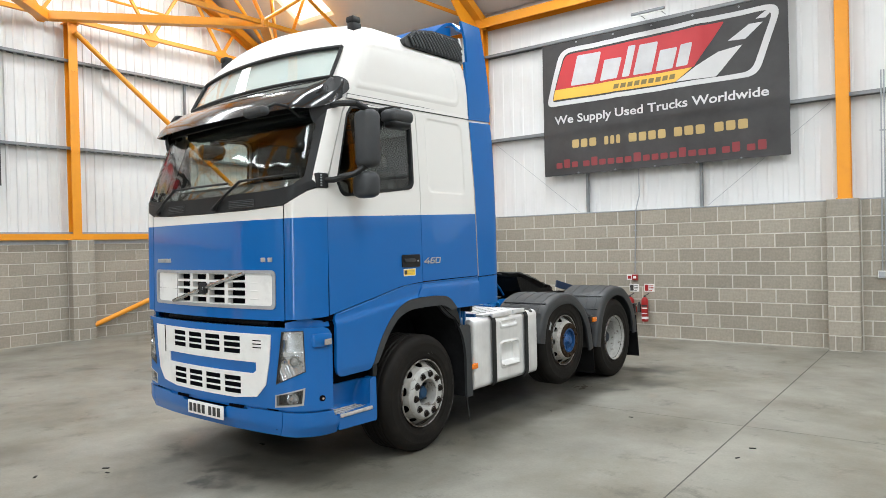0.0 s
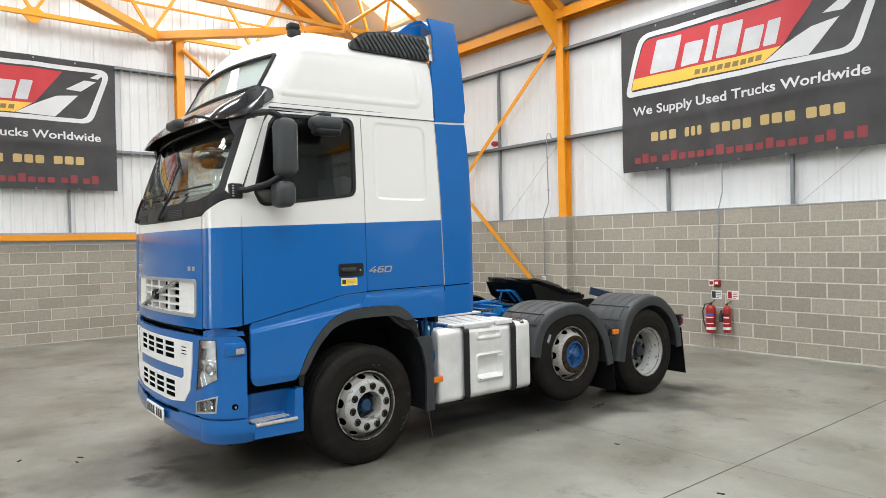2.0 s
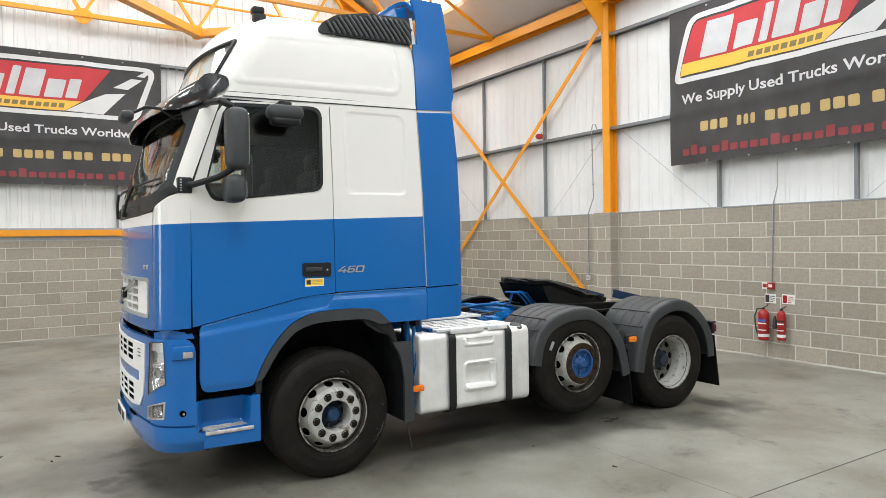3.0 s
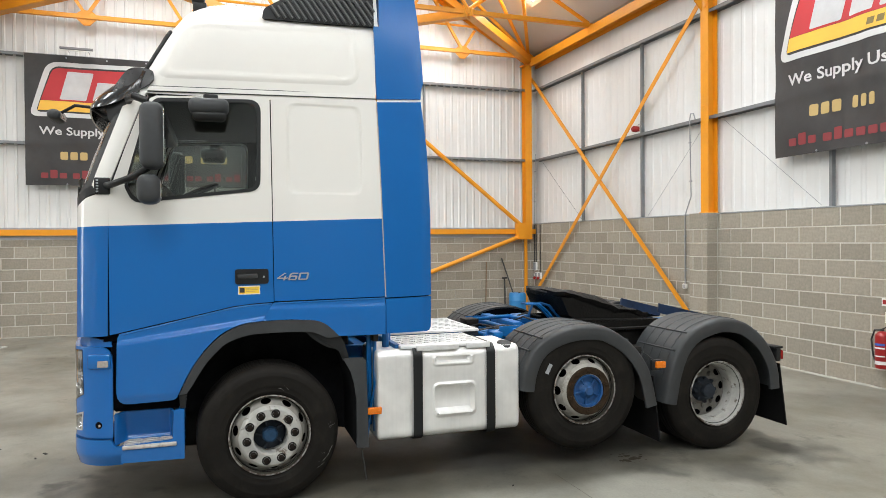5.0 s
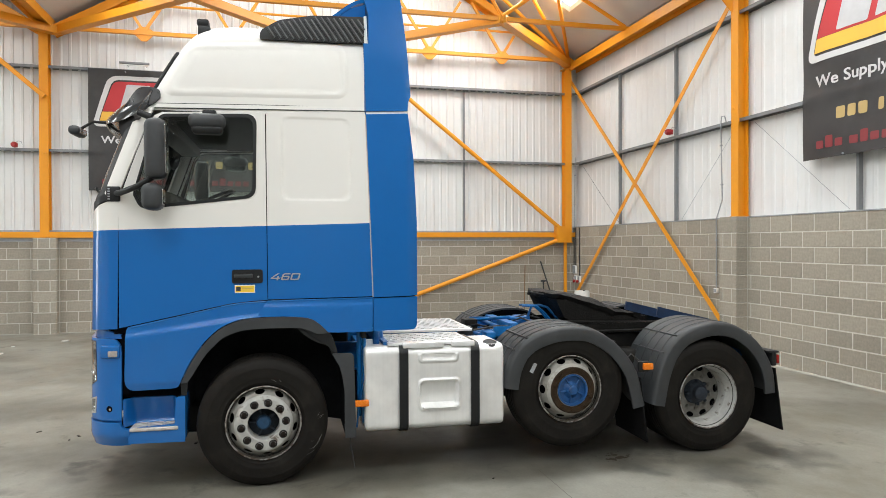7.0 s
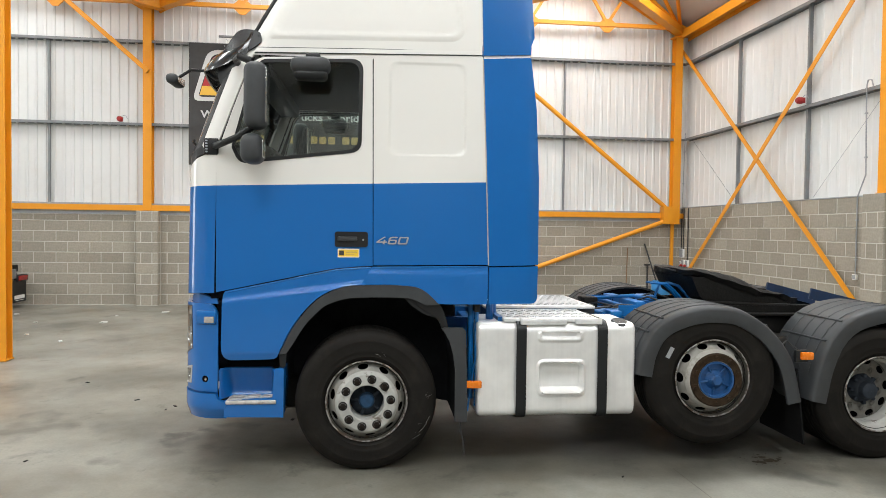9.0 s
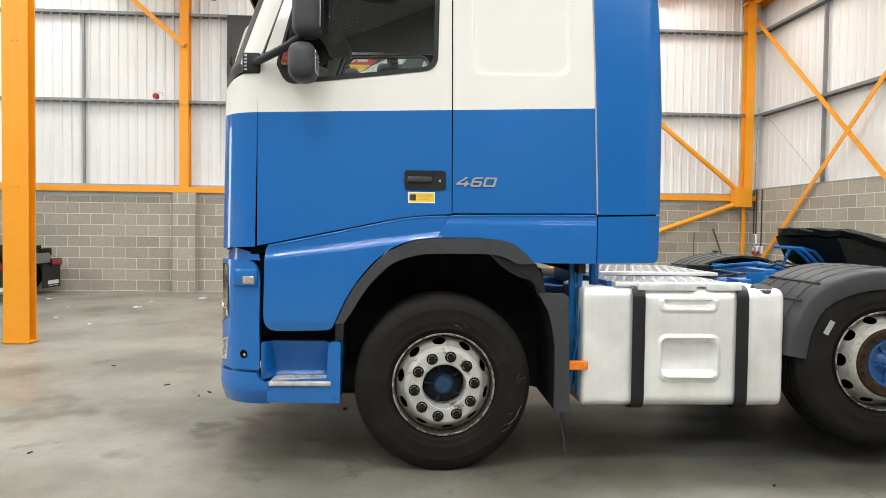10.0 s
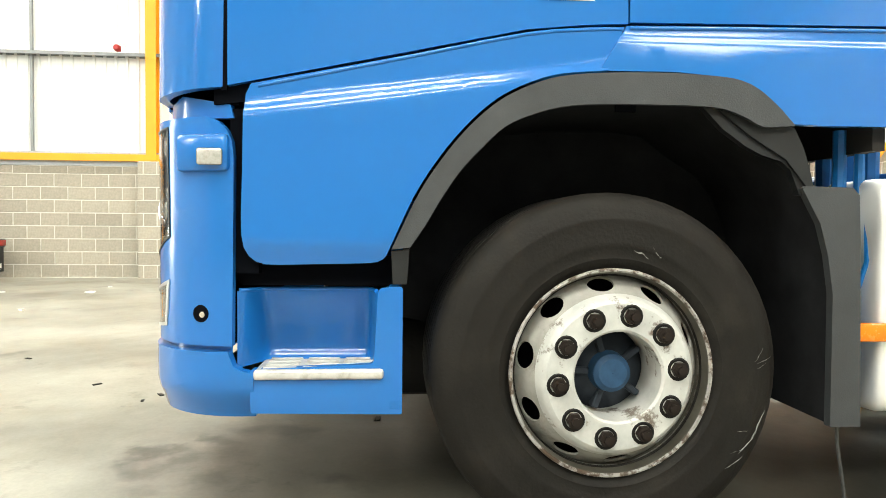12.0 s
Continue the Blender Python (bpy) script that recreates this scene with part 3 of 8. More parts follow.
# roof: pale liner with translucent strips left open to the daylight
bm = bmesh.new()
for s0, sgn in ((0.0, 1), (SPAN / 2, -1), (SPAN, 1), (1.5 * SPAN, -1)):
    holes = [(sx, q, w, ln) for sx, q, w, ln in SKYLIGHTS if s0 <= q < s0 + SPAN / 2]
    xs = sorted({-0.3, LEN + 0.3, *[h[0] - h[2] / 2 for h in holes], *[h[0] + h[2] / 2 for h in holes]})
    c = math.cos(math.atan(SLOPE))
    q0, q1 = holes[0][1] - holes[0][3] / 2 * c, holes[0][1] + holes[0][3] / 2 * c
    qs = [s0, q0, q1, s0 + SPAN / 2]
    for i in range(len(xs) - 1):
        for j in range(3):
            if j == 1 and i % 2 == 1:
                continue
            zz = [EAVES + SLOPE * ((q - s0) if sgn > 0 else (s0 + SPAN / 2 - q)) for q in (qs[j], qs[j + 1])]
            lo = [bm.verts.new(p) for p in ((xs[i], -qs[j], zz[0] + 0.04), (xs[i + 1], -qs[j], zz[0] + 0.04), (xs[i + 1], -qs[j + 1], zz[1] + 0.04), (xs[i], -qs[j + 1], zz[1] + 0.04))]
            hi = [bm.verts.new(v.co + Vector((0, 0, 0.12))) for v in lo]
            bm.faces.new(lo)
            bm.faces.new(hi[::-1])
            for k in range(4):
                bm.faces.new((lo[k], hi[k], hi[(k + 1) % 4], lo[(k + 1) % 4]))
setting("trim_eaves", box(-0.3, LEN + 0.3, 0.002, 0.30, 7.085, 7.165), M_ROOF, "pale closing strip between the roof and the wall sheet", smooth=0)
ceiling = setting("ceiling", bm, M_ROOF, "pale grey lined pitched roof with translucent strips", smooth=0)
for sx, q, w, ln in SKYLIGHTS:
    rising = (q % SPAN) < SPAN / 2
    g = part("roof_sheet", box(-w / 2 - 0.05, w / 2 + 0.05, -ln / 2 - 0.05, ln / 2 + 0.05, 0.17, 0.18), M_GRP, ceiling, "translucent roof sheet", smooth=0)
    g.matrix_basis = pose(sx, -q, roof_z(q) + 0.02, -ang if rising else ang, 0, 0)

# galvanised rails and mullions behind the columns


def girt(name, p0, p1, up=(0, 0, 1), sec=None):
    bm = bmesh.new()
    add_prism(bm, sec or [(-0.03, -0.09), (0.03, -0.09), (0.03, -0.07), (0.0, -0.07), (0.0, 0.07), (0.03, 0.07), (0.03, 0.09), (-0.03, 0.09)], p0, p1, up)
    ob = setting(name, bm, M_RAIL, "grey galvanised steel sheeting rail", smooth=0)
    ob["kind"] = ""
    return tagged(ob, "", "sheeting rail", "wall rails")


H1, H2 = 4.18, 6.08
for z in (H1, H2):
    girt("sheeting_rail", (0, 0.08, z), (LEN, 0.08, z), (0, 1, 0))
    girt("sheeting_rail", (-0.06, 0.0, z), (-0.06, -DEPTH, z), (1, 0, 0))
for x in (2.43, 4.78, 9.32, 11.60, 16.2, 18.5):
    ob = girt("mullion", (x, 0.075, W_BACK), (x, 0.075, H2), (0, 1, 0), [(-0.024, -0.035), (0.024, -0.035), (0.024, 0.035), (-0.024, 0.035)])
    tagged(ob, "slim grey steel mullion between sheeting rails", "mullion", "wall mullions")
for y in (3.11, 8.28, 15.22, 17.5):
    ob = girt("mullion", (-0.065, -y, W_GABLE + 0.12), (-0.065, -y, H2), (1, 0, 0), [(-0.022, -0.03), (0.022, -0.03), (0.022, 0.03), (-0.022, 0.03)])
    tagged(ob, "slim grey steel mullion between sheeting rails", "mullion", "wall mullions")

# thin dark capping on the back dado, grey flashing and orange channel on the gable dado
setting("trim_cap", box(0, LEN, -0.006, 0.14, W_BACK, W_BACK + 0.018), M_GALV, "thin grey metal capping on the block wall", smooth=0)
setting("trim_flashing", box(-0.14, 0.012, -DEPTH, -0.0, W_GABLE, W_GABLE + 0.10), M_GALV, "grey metal flashing on the block wall", smooth=0)
bm = bmesh.new()
add_prism(bm, [(-0.048, -0.08), (0.048, -0.08), (0.048, 0.05), (0.038, 0.05), (0.038, -0.07), (-0.038, -0.07), (-0.038, 0.05), (-0.048, 0.05)], (0.05, 0, W_GABLE + 0.165), (0.05, -DEPTH, W_GABLE + 0.165), (0, 0, 1))
ob = setting("channel_rail", bm, M_ORANGE, "orange painted steel channel along the dado top", smooth=0)
setting("trim_sill", box(-0.14, 0.0, -DEPTH, 0, W_GABLE + 0.217, W_GABLE + 0.257), M_GALV, "grey sheet sill above the orange channel", smooth=0)


# ---- steelwork ----
def steel(name, p0, p1, sec, label, category, group, up=(0, 0, 1), extra=None):
    bm = bmesh.new()
    add_prism(bm, sec, p0, p1, up)
    if extra:
        extra(bm)
    ob = part(name, bm, M_ORANGE, smooth=0.5)
    ob.matrix_world = BLD
    return tagged(ob, label, category, group)


COL = i_section(0.19, 0.21, 0.016, 0.012)
POST = i_section(0.30, 0.18, 0.018, 0.012)


def column(x, y, z0, z1, along_y, label, sec=COL):
    """Wall column; the deep side of the section runs along y if along_y."""
    ob = steel("steel_column", (x, y, z0), (x, y, z1), sec, label, "column", "steel columns", (0, 1, 0) if along_y else (-1, 0, 0))

    def plate(zc, sx, sy, t, nm):
        part(nm, box(x - sx, x + sx, y - sy, y + sy, zc - t, zc + t), M_ORANGE, ob, smooth=0)
    plate(z1 - 0.01, 0.13, 0.14, 0.012, "cap_plate")
    plate(z0 + 0.008, 0.115, 0.16 if sec is POST else 0.12, 0.008, "base_plate")
    bm = bmesh.new()
    for zb in np.arange(z0 + 1.9, z1 - 0.4, 1.75):
        for k in (-0.03, 0.03):
            if along_y:
                add_prism(bm, circle(0.014, 6), (x + k, y - 0.104, zb), (x + k, y - 0.117, zb))
            else:
                add_prism(bm, circle(0.014, 6), (x + (0.089 if sec is POST else 0.104), y + k, zb), (x + (0.10 if sec is POST else 0.117), y + k, zb))
    part("bolt", bm, M_ORANGE, ob, smooth=0)
    return ob


ZC = 6.72
for x in (6.85, 13.91, 20.96):
    column(x, 0.0, W_BACK + 0.02, ZC, True, "orange painted steel column standing on a block pier")
for y in (-13.03, -5.88, -19.9):
    column(0.0, y, W_GABLE + 0.10, ZC + 0.18, False, "orange painted steel gable column on a block pier")
column(0.10, -0.26, W_GABLE - 0.06, ZC, False, "orange painted steel corner column beside the block walls")
strip = part("steel_strip", box(0.06, 0.12, -0.345, -0.27, 0.0, W_GABLE - 0.06, 0.004), M_ORANGE, smooth=0)
strip.matrix_world = BLD
tagged(strip, "narrow orange painted steel strip in the corner of the block walls", "steelwork")
for x in (6.83, 13.89, 20.95):
    column(x, -12.955, 0.01, 6.9, False, "free-standing orange painted steel column bolted to the floor", POST)

# eaves beams, gable truss, rafters
EB = i_section(0.20, 0.30, 0.014, 0.01)
steel("eaves_beam", (-0.05, -0.06, ZC + 0.06), (LEN, -0.06, ZC + 0.06), EB, "orange painted steel eaves beam along the wall", "beam", "roof beams", (0, 1, 0))
steel("eaves_beam", (0, -SPAN, ZC + 0.3), (LEN, -SPAN, ZC + 0.3), EB, "orange painted steel valley beam", "beam", "roof beams", (0, 1, 0))
RAF = i_section(0.18, 0.34, 0.014, 0.01)
for x in (0.06, 6.85, 13.91, 20.96):
    for s0 in (0.0, SPAN):
        for a, b in ((0.10, SPAN / 2), (SPAN - 0.10, SPAN / 2)):
            steel("rafter", (x, -s0 - a, roof_z(s0 + a) - 0.23), (x, -s0 - b, EAVES + SLOPE * SPAN / 2 - 0.23), RAF, "orange painted sloping steel rafter", "rafter", "roof rafters", (1, 0, 0))
# haunches on the inner frames
for x in (6.85, 13.91):
    bm = bmesh.new()
    for sy in (-0.09, 0.09):
        v = [bm.verts.new((x + sy * 0.1, -q, z)) for q, z in ((0.15, 6.05), (0.15, 6.75), (1.6, 7.55))]
        bm.faces.new(v)
    ob = part("haunch", bm, M_ORANGE, smooth=0, recalc=False)
    ob.matrix_world = BLD
    tagged(ob, "orange painted steel haunch plate under a rafter", "haunch", "roof haunches")

CHZ = 6.95
steel("truss_chord", (0.13, -0.1, CHZ), (0.13, -DEPTH, CHZ), [(-0.045, -0.045), (0.045, -0.045), (0.045, 0.045), (-0.045, 0.045)], "orange steel bottom chord of the gable truss", "truss chord", "gable truss", (1, 0, 0))
steel("truss_chord", (0.10, -1.2, 7.62), (0.10, -11.4, 7.62), circle(0.03, 8), "thin orange steel tie of the gable truss", "truss chord", "gable truss", (1, 0, 0))
NODES = [2.12, 4.07, 6.53, 8.9, 10.9, 15.0, 17.0]


def gusset(q):
    def add(bm):
        vs = []
        for xx in (0.115, 0.145):
            vs.append([bm.verts.new((xx, -q + dy, CHZ + dz)) for dy, dz in ((-0.2, 0.05), (-0.09, 0.14), (0.09, 0.14), (0.2, 0.05), (0.2, -0.05), (0.06, -0.19), (-0.06, -0.19), (-0.2, -0.05))])
        bm.faces.new(vs[0][::-1])
        bm.faces.new(vs[1])
        for i in range(8):
            bm.faces.new((vs[0][i], vs[0][(i + 1) % 8], vs[1][(i + 1) % 8], vs[1][i]))
    return add


for q in NODES:
    first = True
    for d in (-0.82, 0.82):
        top = min(roof_z(q + d) - 0.25, CHZ + 1.35)
        if top - CHZ < 0.4:
            continue
        k = (top - CHZ) / 1.35
        steel("truss_diagonal", (0.13, -q, CHZ + 0.02), (0.13, -q - d * k, top), [(-0.032, -0.032), (0.032, -0.032), (0.032, 0.032), (-0.032, 0.032)], "orange steel diagonal of the gable truss with a gusset plate", "truss diagonal", "gable truss", (1, 0, 0), gusset(q) if first else None)
        first = False

# horizontal wind girder at eaves level
GIN = 3.15
SQ = [(-0.10, -0.085), (0.10, -0.085), (0.10, 0.085), (-0.10, 0.085)]
steel("wind_girder_chord", (GIN, -0.1, 6.90), (GIN, -DEPTH, 6.90), [(-0.045, -0.045), (0.045, -0.045), (0.045, 0.045), (-0.045, 0.045)], "orange steel inner chord of the eaves wind girder", "girder chord", "wind girder", (1, 0, 0))
for (x0, q0), (x1, q1) in (((0.1, 0.2), (GIN, 3.15)), ((GIN, 3.15), (0.15, 6.45)), ((0.15, 6.45), (GIN, 9.6)), ((GIN, 9.6), (0.1, 12.7)), ((0.1, 12.7), (GIN, 15.9))):
    steel("wind_girder_brace", (x0, -q0, 6.87), (x1, -q1, 6.90), SQ, "orange steel diagonal of the eaves wind girder", "girder brace", "wind girder", (0, 0, 1))
# struts from the girder up to the roof, and roof bracing
for (a, b) in (((0.15, -0.2, 6.95), (1.6, -3.4, 8.6)), ((0.1, -0.2, 6.95), (GIN, -1.9, 7.9)), ((GIN, -0.2, 6.95), (GIN, -2.3, 8.05)), ((GIN, -3.15, 6.95), (GIN, -1.9, 7.85)), ((GIN, -3.15, 6.95), (GIN, -4.6, 9.3)), ((GIN, -6.3, 6.95), (GIN, -4.6, 9.3)), ((GIN, -6.3, 6.95), (GIN, -6.3, 10.2)), ((0.2, -6.3, 10.1), (6.7, -0.3, 6.95)), ((0.2, -0.3, 6.95), (6.7, -6.3, 10.1))):
    steel("roof_brace", a, b, circle(0.045, 8), "orange tubular steel roof brace", "brace", "roof braces")

# wall bracing
steel("wall_brace", (0.16, -0.49, 2.43), (0.16, -5.85, 6.69), circle(0.055, 12), "orange tubular steel brace across the gable wall", "brace", "wall braces")
steel("wall_brace", (0.16, -0.56, 2.10), (0.16, -5.60, 0.30), circle(0.055, 12), "orange tubular steel brace across the block wall", "brace", "wall braces")
steel("wall_brace", (0.20, -12.98, 5.36), (0.24, -14.75, 6.90), [(-0.06, -0.05), (0.06, -0.05), (0.06, 0.05), (-0.06, 0.05)], "orange steel knee brace beside the gable column", "brace", "wall braces")
FLAT = [(-0.05, -0.006), (0.05, -0.006), (0.05, 0.006), (-0.05, 0.006)]
steel("cross_brace", (0.0, -0.10, 6.44), (6.60, -0.10, 0.47), FLAT, "orange flat steel cross brace on the back wall", "brace", "cross braces", (0, 1, 0))
steel("cross_brace", (6.72, -0.115, 6.23), (0.05, -0.115, 0.40), FLAT, "orange flat steel cross brace on the back wall", "brace", "cross braces", (0, 1, 0))
bm = bmesh.new()
add_box(bm, 0.02, 0.25, -0.60, -0.345, 2.04, 2.48)
ob = part("bracing_plate", bm, M_ORANGE, smooth=0)
ob.matrix_world = BLD
tagged(ob, "orange steel gusset box on the corner column", "gusset")

# thin sag rods between the sheeting rails
for i, (a, b) in enumerate((((7.1, 0.12, 4.1), (9.1, 0.12, 2.5)), ((6.6, 0.12, 4.1), (4.9, 0.12, 2.5)), ((13.7, 0.12, 4.1), (11.7, 0.12, 2.5)), ((0.3, 0.12, 4.1), (2.3, 0.12, 2.5)))):
    bm = bmesh.new()
    add_prism(bm, circle(0.004, 6), a, b)
    ob = part("sag_rod", bm, M_GALV, smooth=0)
    ob.matrix_world = BLD
    tagged(ob, "thin grey diagonal steel sag rod on the wall sheeting", "sag rod", "sag rods")
# ---- the truck: x towards its nearside, y from the front axle backwards ----
truck = empty("truck", pose(-5.30, 4.98, 0), "blue and white three-axle tractor unit with high sleeper cab", "truck")


def smooth01(t):
    t = min(max(t, 0.0), 1.0)
    return t * t * (3 - 2 * t)


def emboss(v, z, v0, v1, z0, z1, r, w):
    """1 inside a rounded rectangle, 0 outside, with a soft border of width w."""
    dx, dz = abs(v - (v0 + v1) / 2) - (v1 - v0) / 2 + r, abs(z - (z0 + z1) / 2) - (z1 - z0) / 2 + r
    d = math.hypot(max(dx, 0), max(dz, 0)) + min(max(dx, dz), 0) - r
    return smooth01(0.5 - d / w)


def side_u(v, z):
    u = 1.245
    if z > 2.2:
        u -= 0.04 * ((z - 2.2) / 0.95) ** 1.6
    return u


def side(v, z):
    return (side_u(v, z), v, z)


def both(name, make, material, parent, label="", smooth=0.6):
    """The same part on the nearside and, mirrored, on the offside."""
    near = part(name, make(), material, parent, label, smooth)
    bm = make()
    bmesh.ops.scale(bm, vec=(-1, 1, 1), verts=bm.verts)
    far = part(name, bm, material, parent, label, smooth)
    return near, far


def cab_shift(z):
    return 0.365 * max(0.0, z - 2.40)


def ring_path(s, c_u, c_v, r_u, r_v, v_mid):
    """Plan outline: front bow to the corner, quarter ellipse, then straight back; s from the middle of the front."""
    q, t = abs(s), 1 if s >= 0 else -1
    arc = 0.5 * math.pi * math.sqrt((r_u * r_u + r_v * r_v) / 2)
    front = c_v - r_v
    if q <= c_u:
        return (s, v_mid + (front - v_mid) * (q / c_u) ** 2)
    if q <= c_u + arc:
        a = (q - c_u) / arc * math.pi / 2
        return (t * (c_u + r_u * math.sin(a)), c_v - r_v * math.cos(a))
    return (t * (c_u + r_u), c_v + q - c_u - arc)


ARC_UP = 0.5 * math.pi * math.sqrt((0.255 ** 2 + 0.232 ** 2) / 2)


def upper(s, z):
    u, v = ring_path(s, 0.99, -1.135, 0.255, 0.232, -1.455)
    k = side_u(0, z) / 1.245
    return (u * k, v + cab_shift(z) + 0.015 * (min(z, 2.3) - 1.34), z)


def lower(s, z):
    u, v = ring_path(s, 0.95, -1.10, 0.295, 0.295, -1.475)
    return (u, v, z)


def bumper(s, z):
    u, v = ring_path(s, 0.95, -1.10, 0.295, 0.295, -1.475)
    tuck = 0.05 * smooth01((0.50 - z) / 0.1)
    lip = 0.012
    n = Vector((u, v + 1.1, 0)).normalized()
    return (u + n.x * (lip - tuck), v + n.y * (lip - tuck), z)


# near-black box for the shade beneath the cab
cab = part("cab_shell", box(-1.19, 1.19, -1.10, 0.80, 1.335, 1.50, 0.04), M_DARK, truck, "near-black box painting the shade under the cab")
part("bulkhead", box(-1.20, 1.20, 0.80, 0.84, 1.2, 3.15), M_FABRIC, truck, "grey rear cab wall", smooth=0)
part("headliner", box(-1.15, 1.15, -0.80, 0.80, 3.10, 3.125), M_FABRIC, truck, "dark cab headliner", smooth=0)

# doors
G = 0.0028
door_line = [(-1.135 + 0.010, 1.350), (-0.62, 1.455), (-0.28, 1.527), (-0.10, 1.545), (0.02 - G, 1.550)]
door_out = door_line + rounded([(0.005 - G, 3.115), (-0.80, 3.085)], 0.0) + [(-0.86, 3.055), (-0.905, 2.99), (-1.010, 2.70), (-1.110, 2.40), (-1.125, 2.34)]
win = rounded([(-1.005, 2.43), (-0.95, 2.315), (-0.095, 2.415), (-0.085, 3.075), (-0.80, 3.05), (-0.86, 2.97)], [0.05, 0.09, 0.09, 0.09, 0.08, 0.06], 6)


def grow(poly, d):
    """Outline moved outwards by d, by its centre."""
    cx, cy = sum(p[0] for p in poly) / len(poly), sum(p[1] for p in poly) / len(poly)
    hx, hy = max(abs(p[0] - cx) for p in poly), max(abs(p[1] - cy) for p in poly)
    return [(cx + (x - cx) * (1 + d / hx), cy + (y - cy) * (1 + d / hy)) for x, y in poly]


for ob in both("door", lambda: sheet(door_out, [win], side, 0.03, cut=0.12), M_LIVERY, truck, "two-tone cab door, blue below and white above"):
    sg = 1 if ob.data.vertices[0].co.x > 0 else -1

    def flip(bm, k=sg):
        if k < 0:
            bmesh.ops.scale(bm, vec=(-1, 1, 1), verts=bm.verts)
        return bm
    part("window_seal", flip(sheet(grow(win, 0.022), [grow(win, -0.006)], lambda v, z: (side_u(v, z) + 0.005, v, z), 0.03, cut=0.15)), M_BLACK, ob, "black rubber window seal")
    g = part("window_glass", flip(sheet(grow(win, 0.01), [], lambda v, z: (side_u(v, z) - 0.012, v, z), 0.004, cut=0.15)), M_GLASS, ob, "tinted side window glass")
    g.visible_shadow = False
    hb = part("handle_recess", flip(sheet(rounded([(-0.265, 1.692), (-0.02, 1.692), (-0.02, 1.805), (-0.265, 1.805)], 0.02), [], lambda v, z: (side_u(v, z) + 0.010, v, z), 0.02)), M_BLACK, ob, "black door handle surround")
    hg = flip(box(1.250, 1.272, -0.245, -0.10, 1.735, 1.770, 0.008))
    part("handle", hg, M_GREY_PLASTIC, ob, "black pull handle")
    part("lock", flip(lathe([(0.001, 1.260), (0.007, 1.260), (0.009, 1.25)], 12)), M_GALV, ob).location = (0, -0.055, 1.745)
    st = part("sticker", flip(sheet(rounded([(-0.243, 1.613), (-0.083, 1.613), (-0.083, 1.678), (-0.243, 1.678)], 0.004), [], lambda v, z: (side_u(v, z) + 0.0015, v, z), 0.003)), M_YELLOW, ob, "small yellow warning sticker")
    part("sticker_border", flip(sheet([(-0.243, 1.613), (-0.083, 1.613), (-0.083, 1.678), (-0.243, 1.678)], [[(-0.238, 1.619), (-0.238, 1.672), (-0.088, 1.672), (-0.088, 1.619)]], lambda v, z: (side_u(v, z) + 0.003, v, z), 0.003)), M_PAPER, ob)
    part("sticker_symbol", flip(box(1.246, 1.2475, -0.232, -0.196, 1.628, 1.664)), M_INK, ob)
    for zz in (1.634, 1.647, 1.658):
        part("sticker_print", flip(box(1.246, 1.2475, -0.185, -0.10 - 0.02 * (zz < 1.64), zz, zz + 0.004)), M_BAN_GOLD, ob)

# near-black strips that paint the shade in the panel gaps
both("gap_shade", lambda: sheet([(-1.16, 1.30), (0.95, 1.52), (0.95, 1.62), (-1.16, 1.40)], [], lambda v, z: (1.222, v, z), 0.01), M_DARK, truck)
for v0, lean in ((0.02, 0.01), (0.893, 0.06)):
    both("gap_shade", lambda: sheet([(v0 - 0.03, 1.3), (v0 + 0.03, 1.3), (v0 + 0.03 - lean, 3.1), (v0 - 0.03 - lean, 3.1)], [], lambda v, z: (side_u(v, z) - 0.02, v, z), 0.01, cuts_y=(2.4, 2.7, 2.9)), M_DARK, truck)
both("edge_trim", lambda: sheet([(0.8895, 1.56), (0.8975, 1.56), (0.842, 3.12), (0.834, 3.12)], [], lambda v, z: (side_u(v, z) + 0.004, v, z), 0.01, cuts_y=(2.2, 2.4, 2.7, 2.9)), M_TRIM_TAN, truck, "weathered pale edge trim")
both("gap_shade", lambda: sheet([(-1.17, 1.3), (-1.10, 1.3), (-1.10, 2.4), (-1.17, 2.4)], [], lambda v, z: (1.215, v, z), 0.01), M_DARK, truck)
both("gap_shade", lambda: sheet([(-1.143, 1.335), (-1.127, 1.338), (-1.127, 2.36), (-1.143, 2.36)], [], lambda v, z: (side_u(v, z) - 0.003, v, z), 0.01), M_DARK, truck)

# sleeper side with its pressed panel
SB = (0.137, 0.705, 2.385, 3.075)


def sleeper(v, z):
    return (side_u(v, z) - 0.009 * emboss(v, z, *SB, 0.075, 0.026), v, z)


cx = [SB[0] + d for d in (-0.014, -0.008, 0, 0.008, 0.014, 0.04, 0.06, 0.075)] + [SB[1] + d for d in (-0.075, -0.06, -0.04, -0.014, -0.008, 0, 0.008, 0.014)]
cy = [SB[2] + d for d in (-0.014, -0.008, 0, 0.008, 0.014, 0.04, 0.06, 0.075)] + [SB[3] + d for d in (-0.075, -0.06, -0.04, -0.014, -0.008, 0, 0.008, 0.014)]
both("sleeper_panel", lambda: sheet([(0.02 + G, 1.555), (0.893 - G, 1.565), (0.835, 3.145), (0.008 + G, 3.118)], [], sleeper, 0.03, cx, cy), M_LIVERY, truck, "sleeper side panel, blue below and white above")
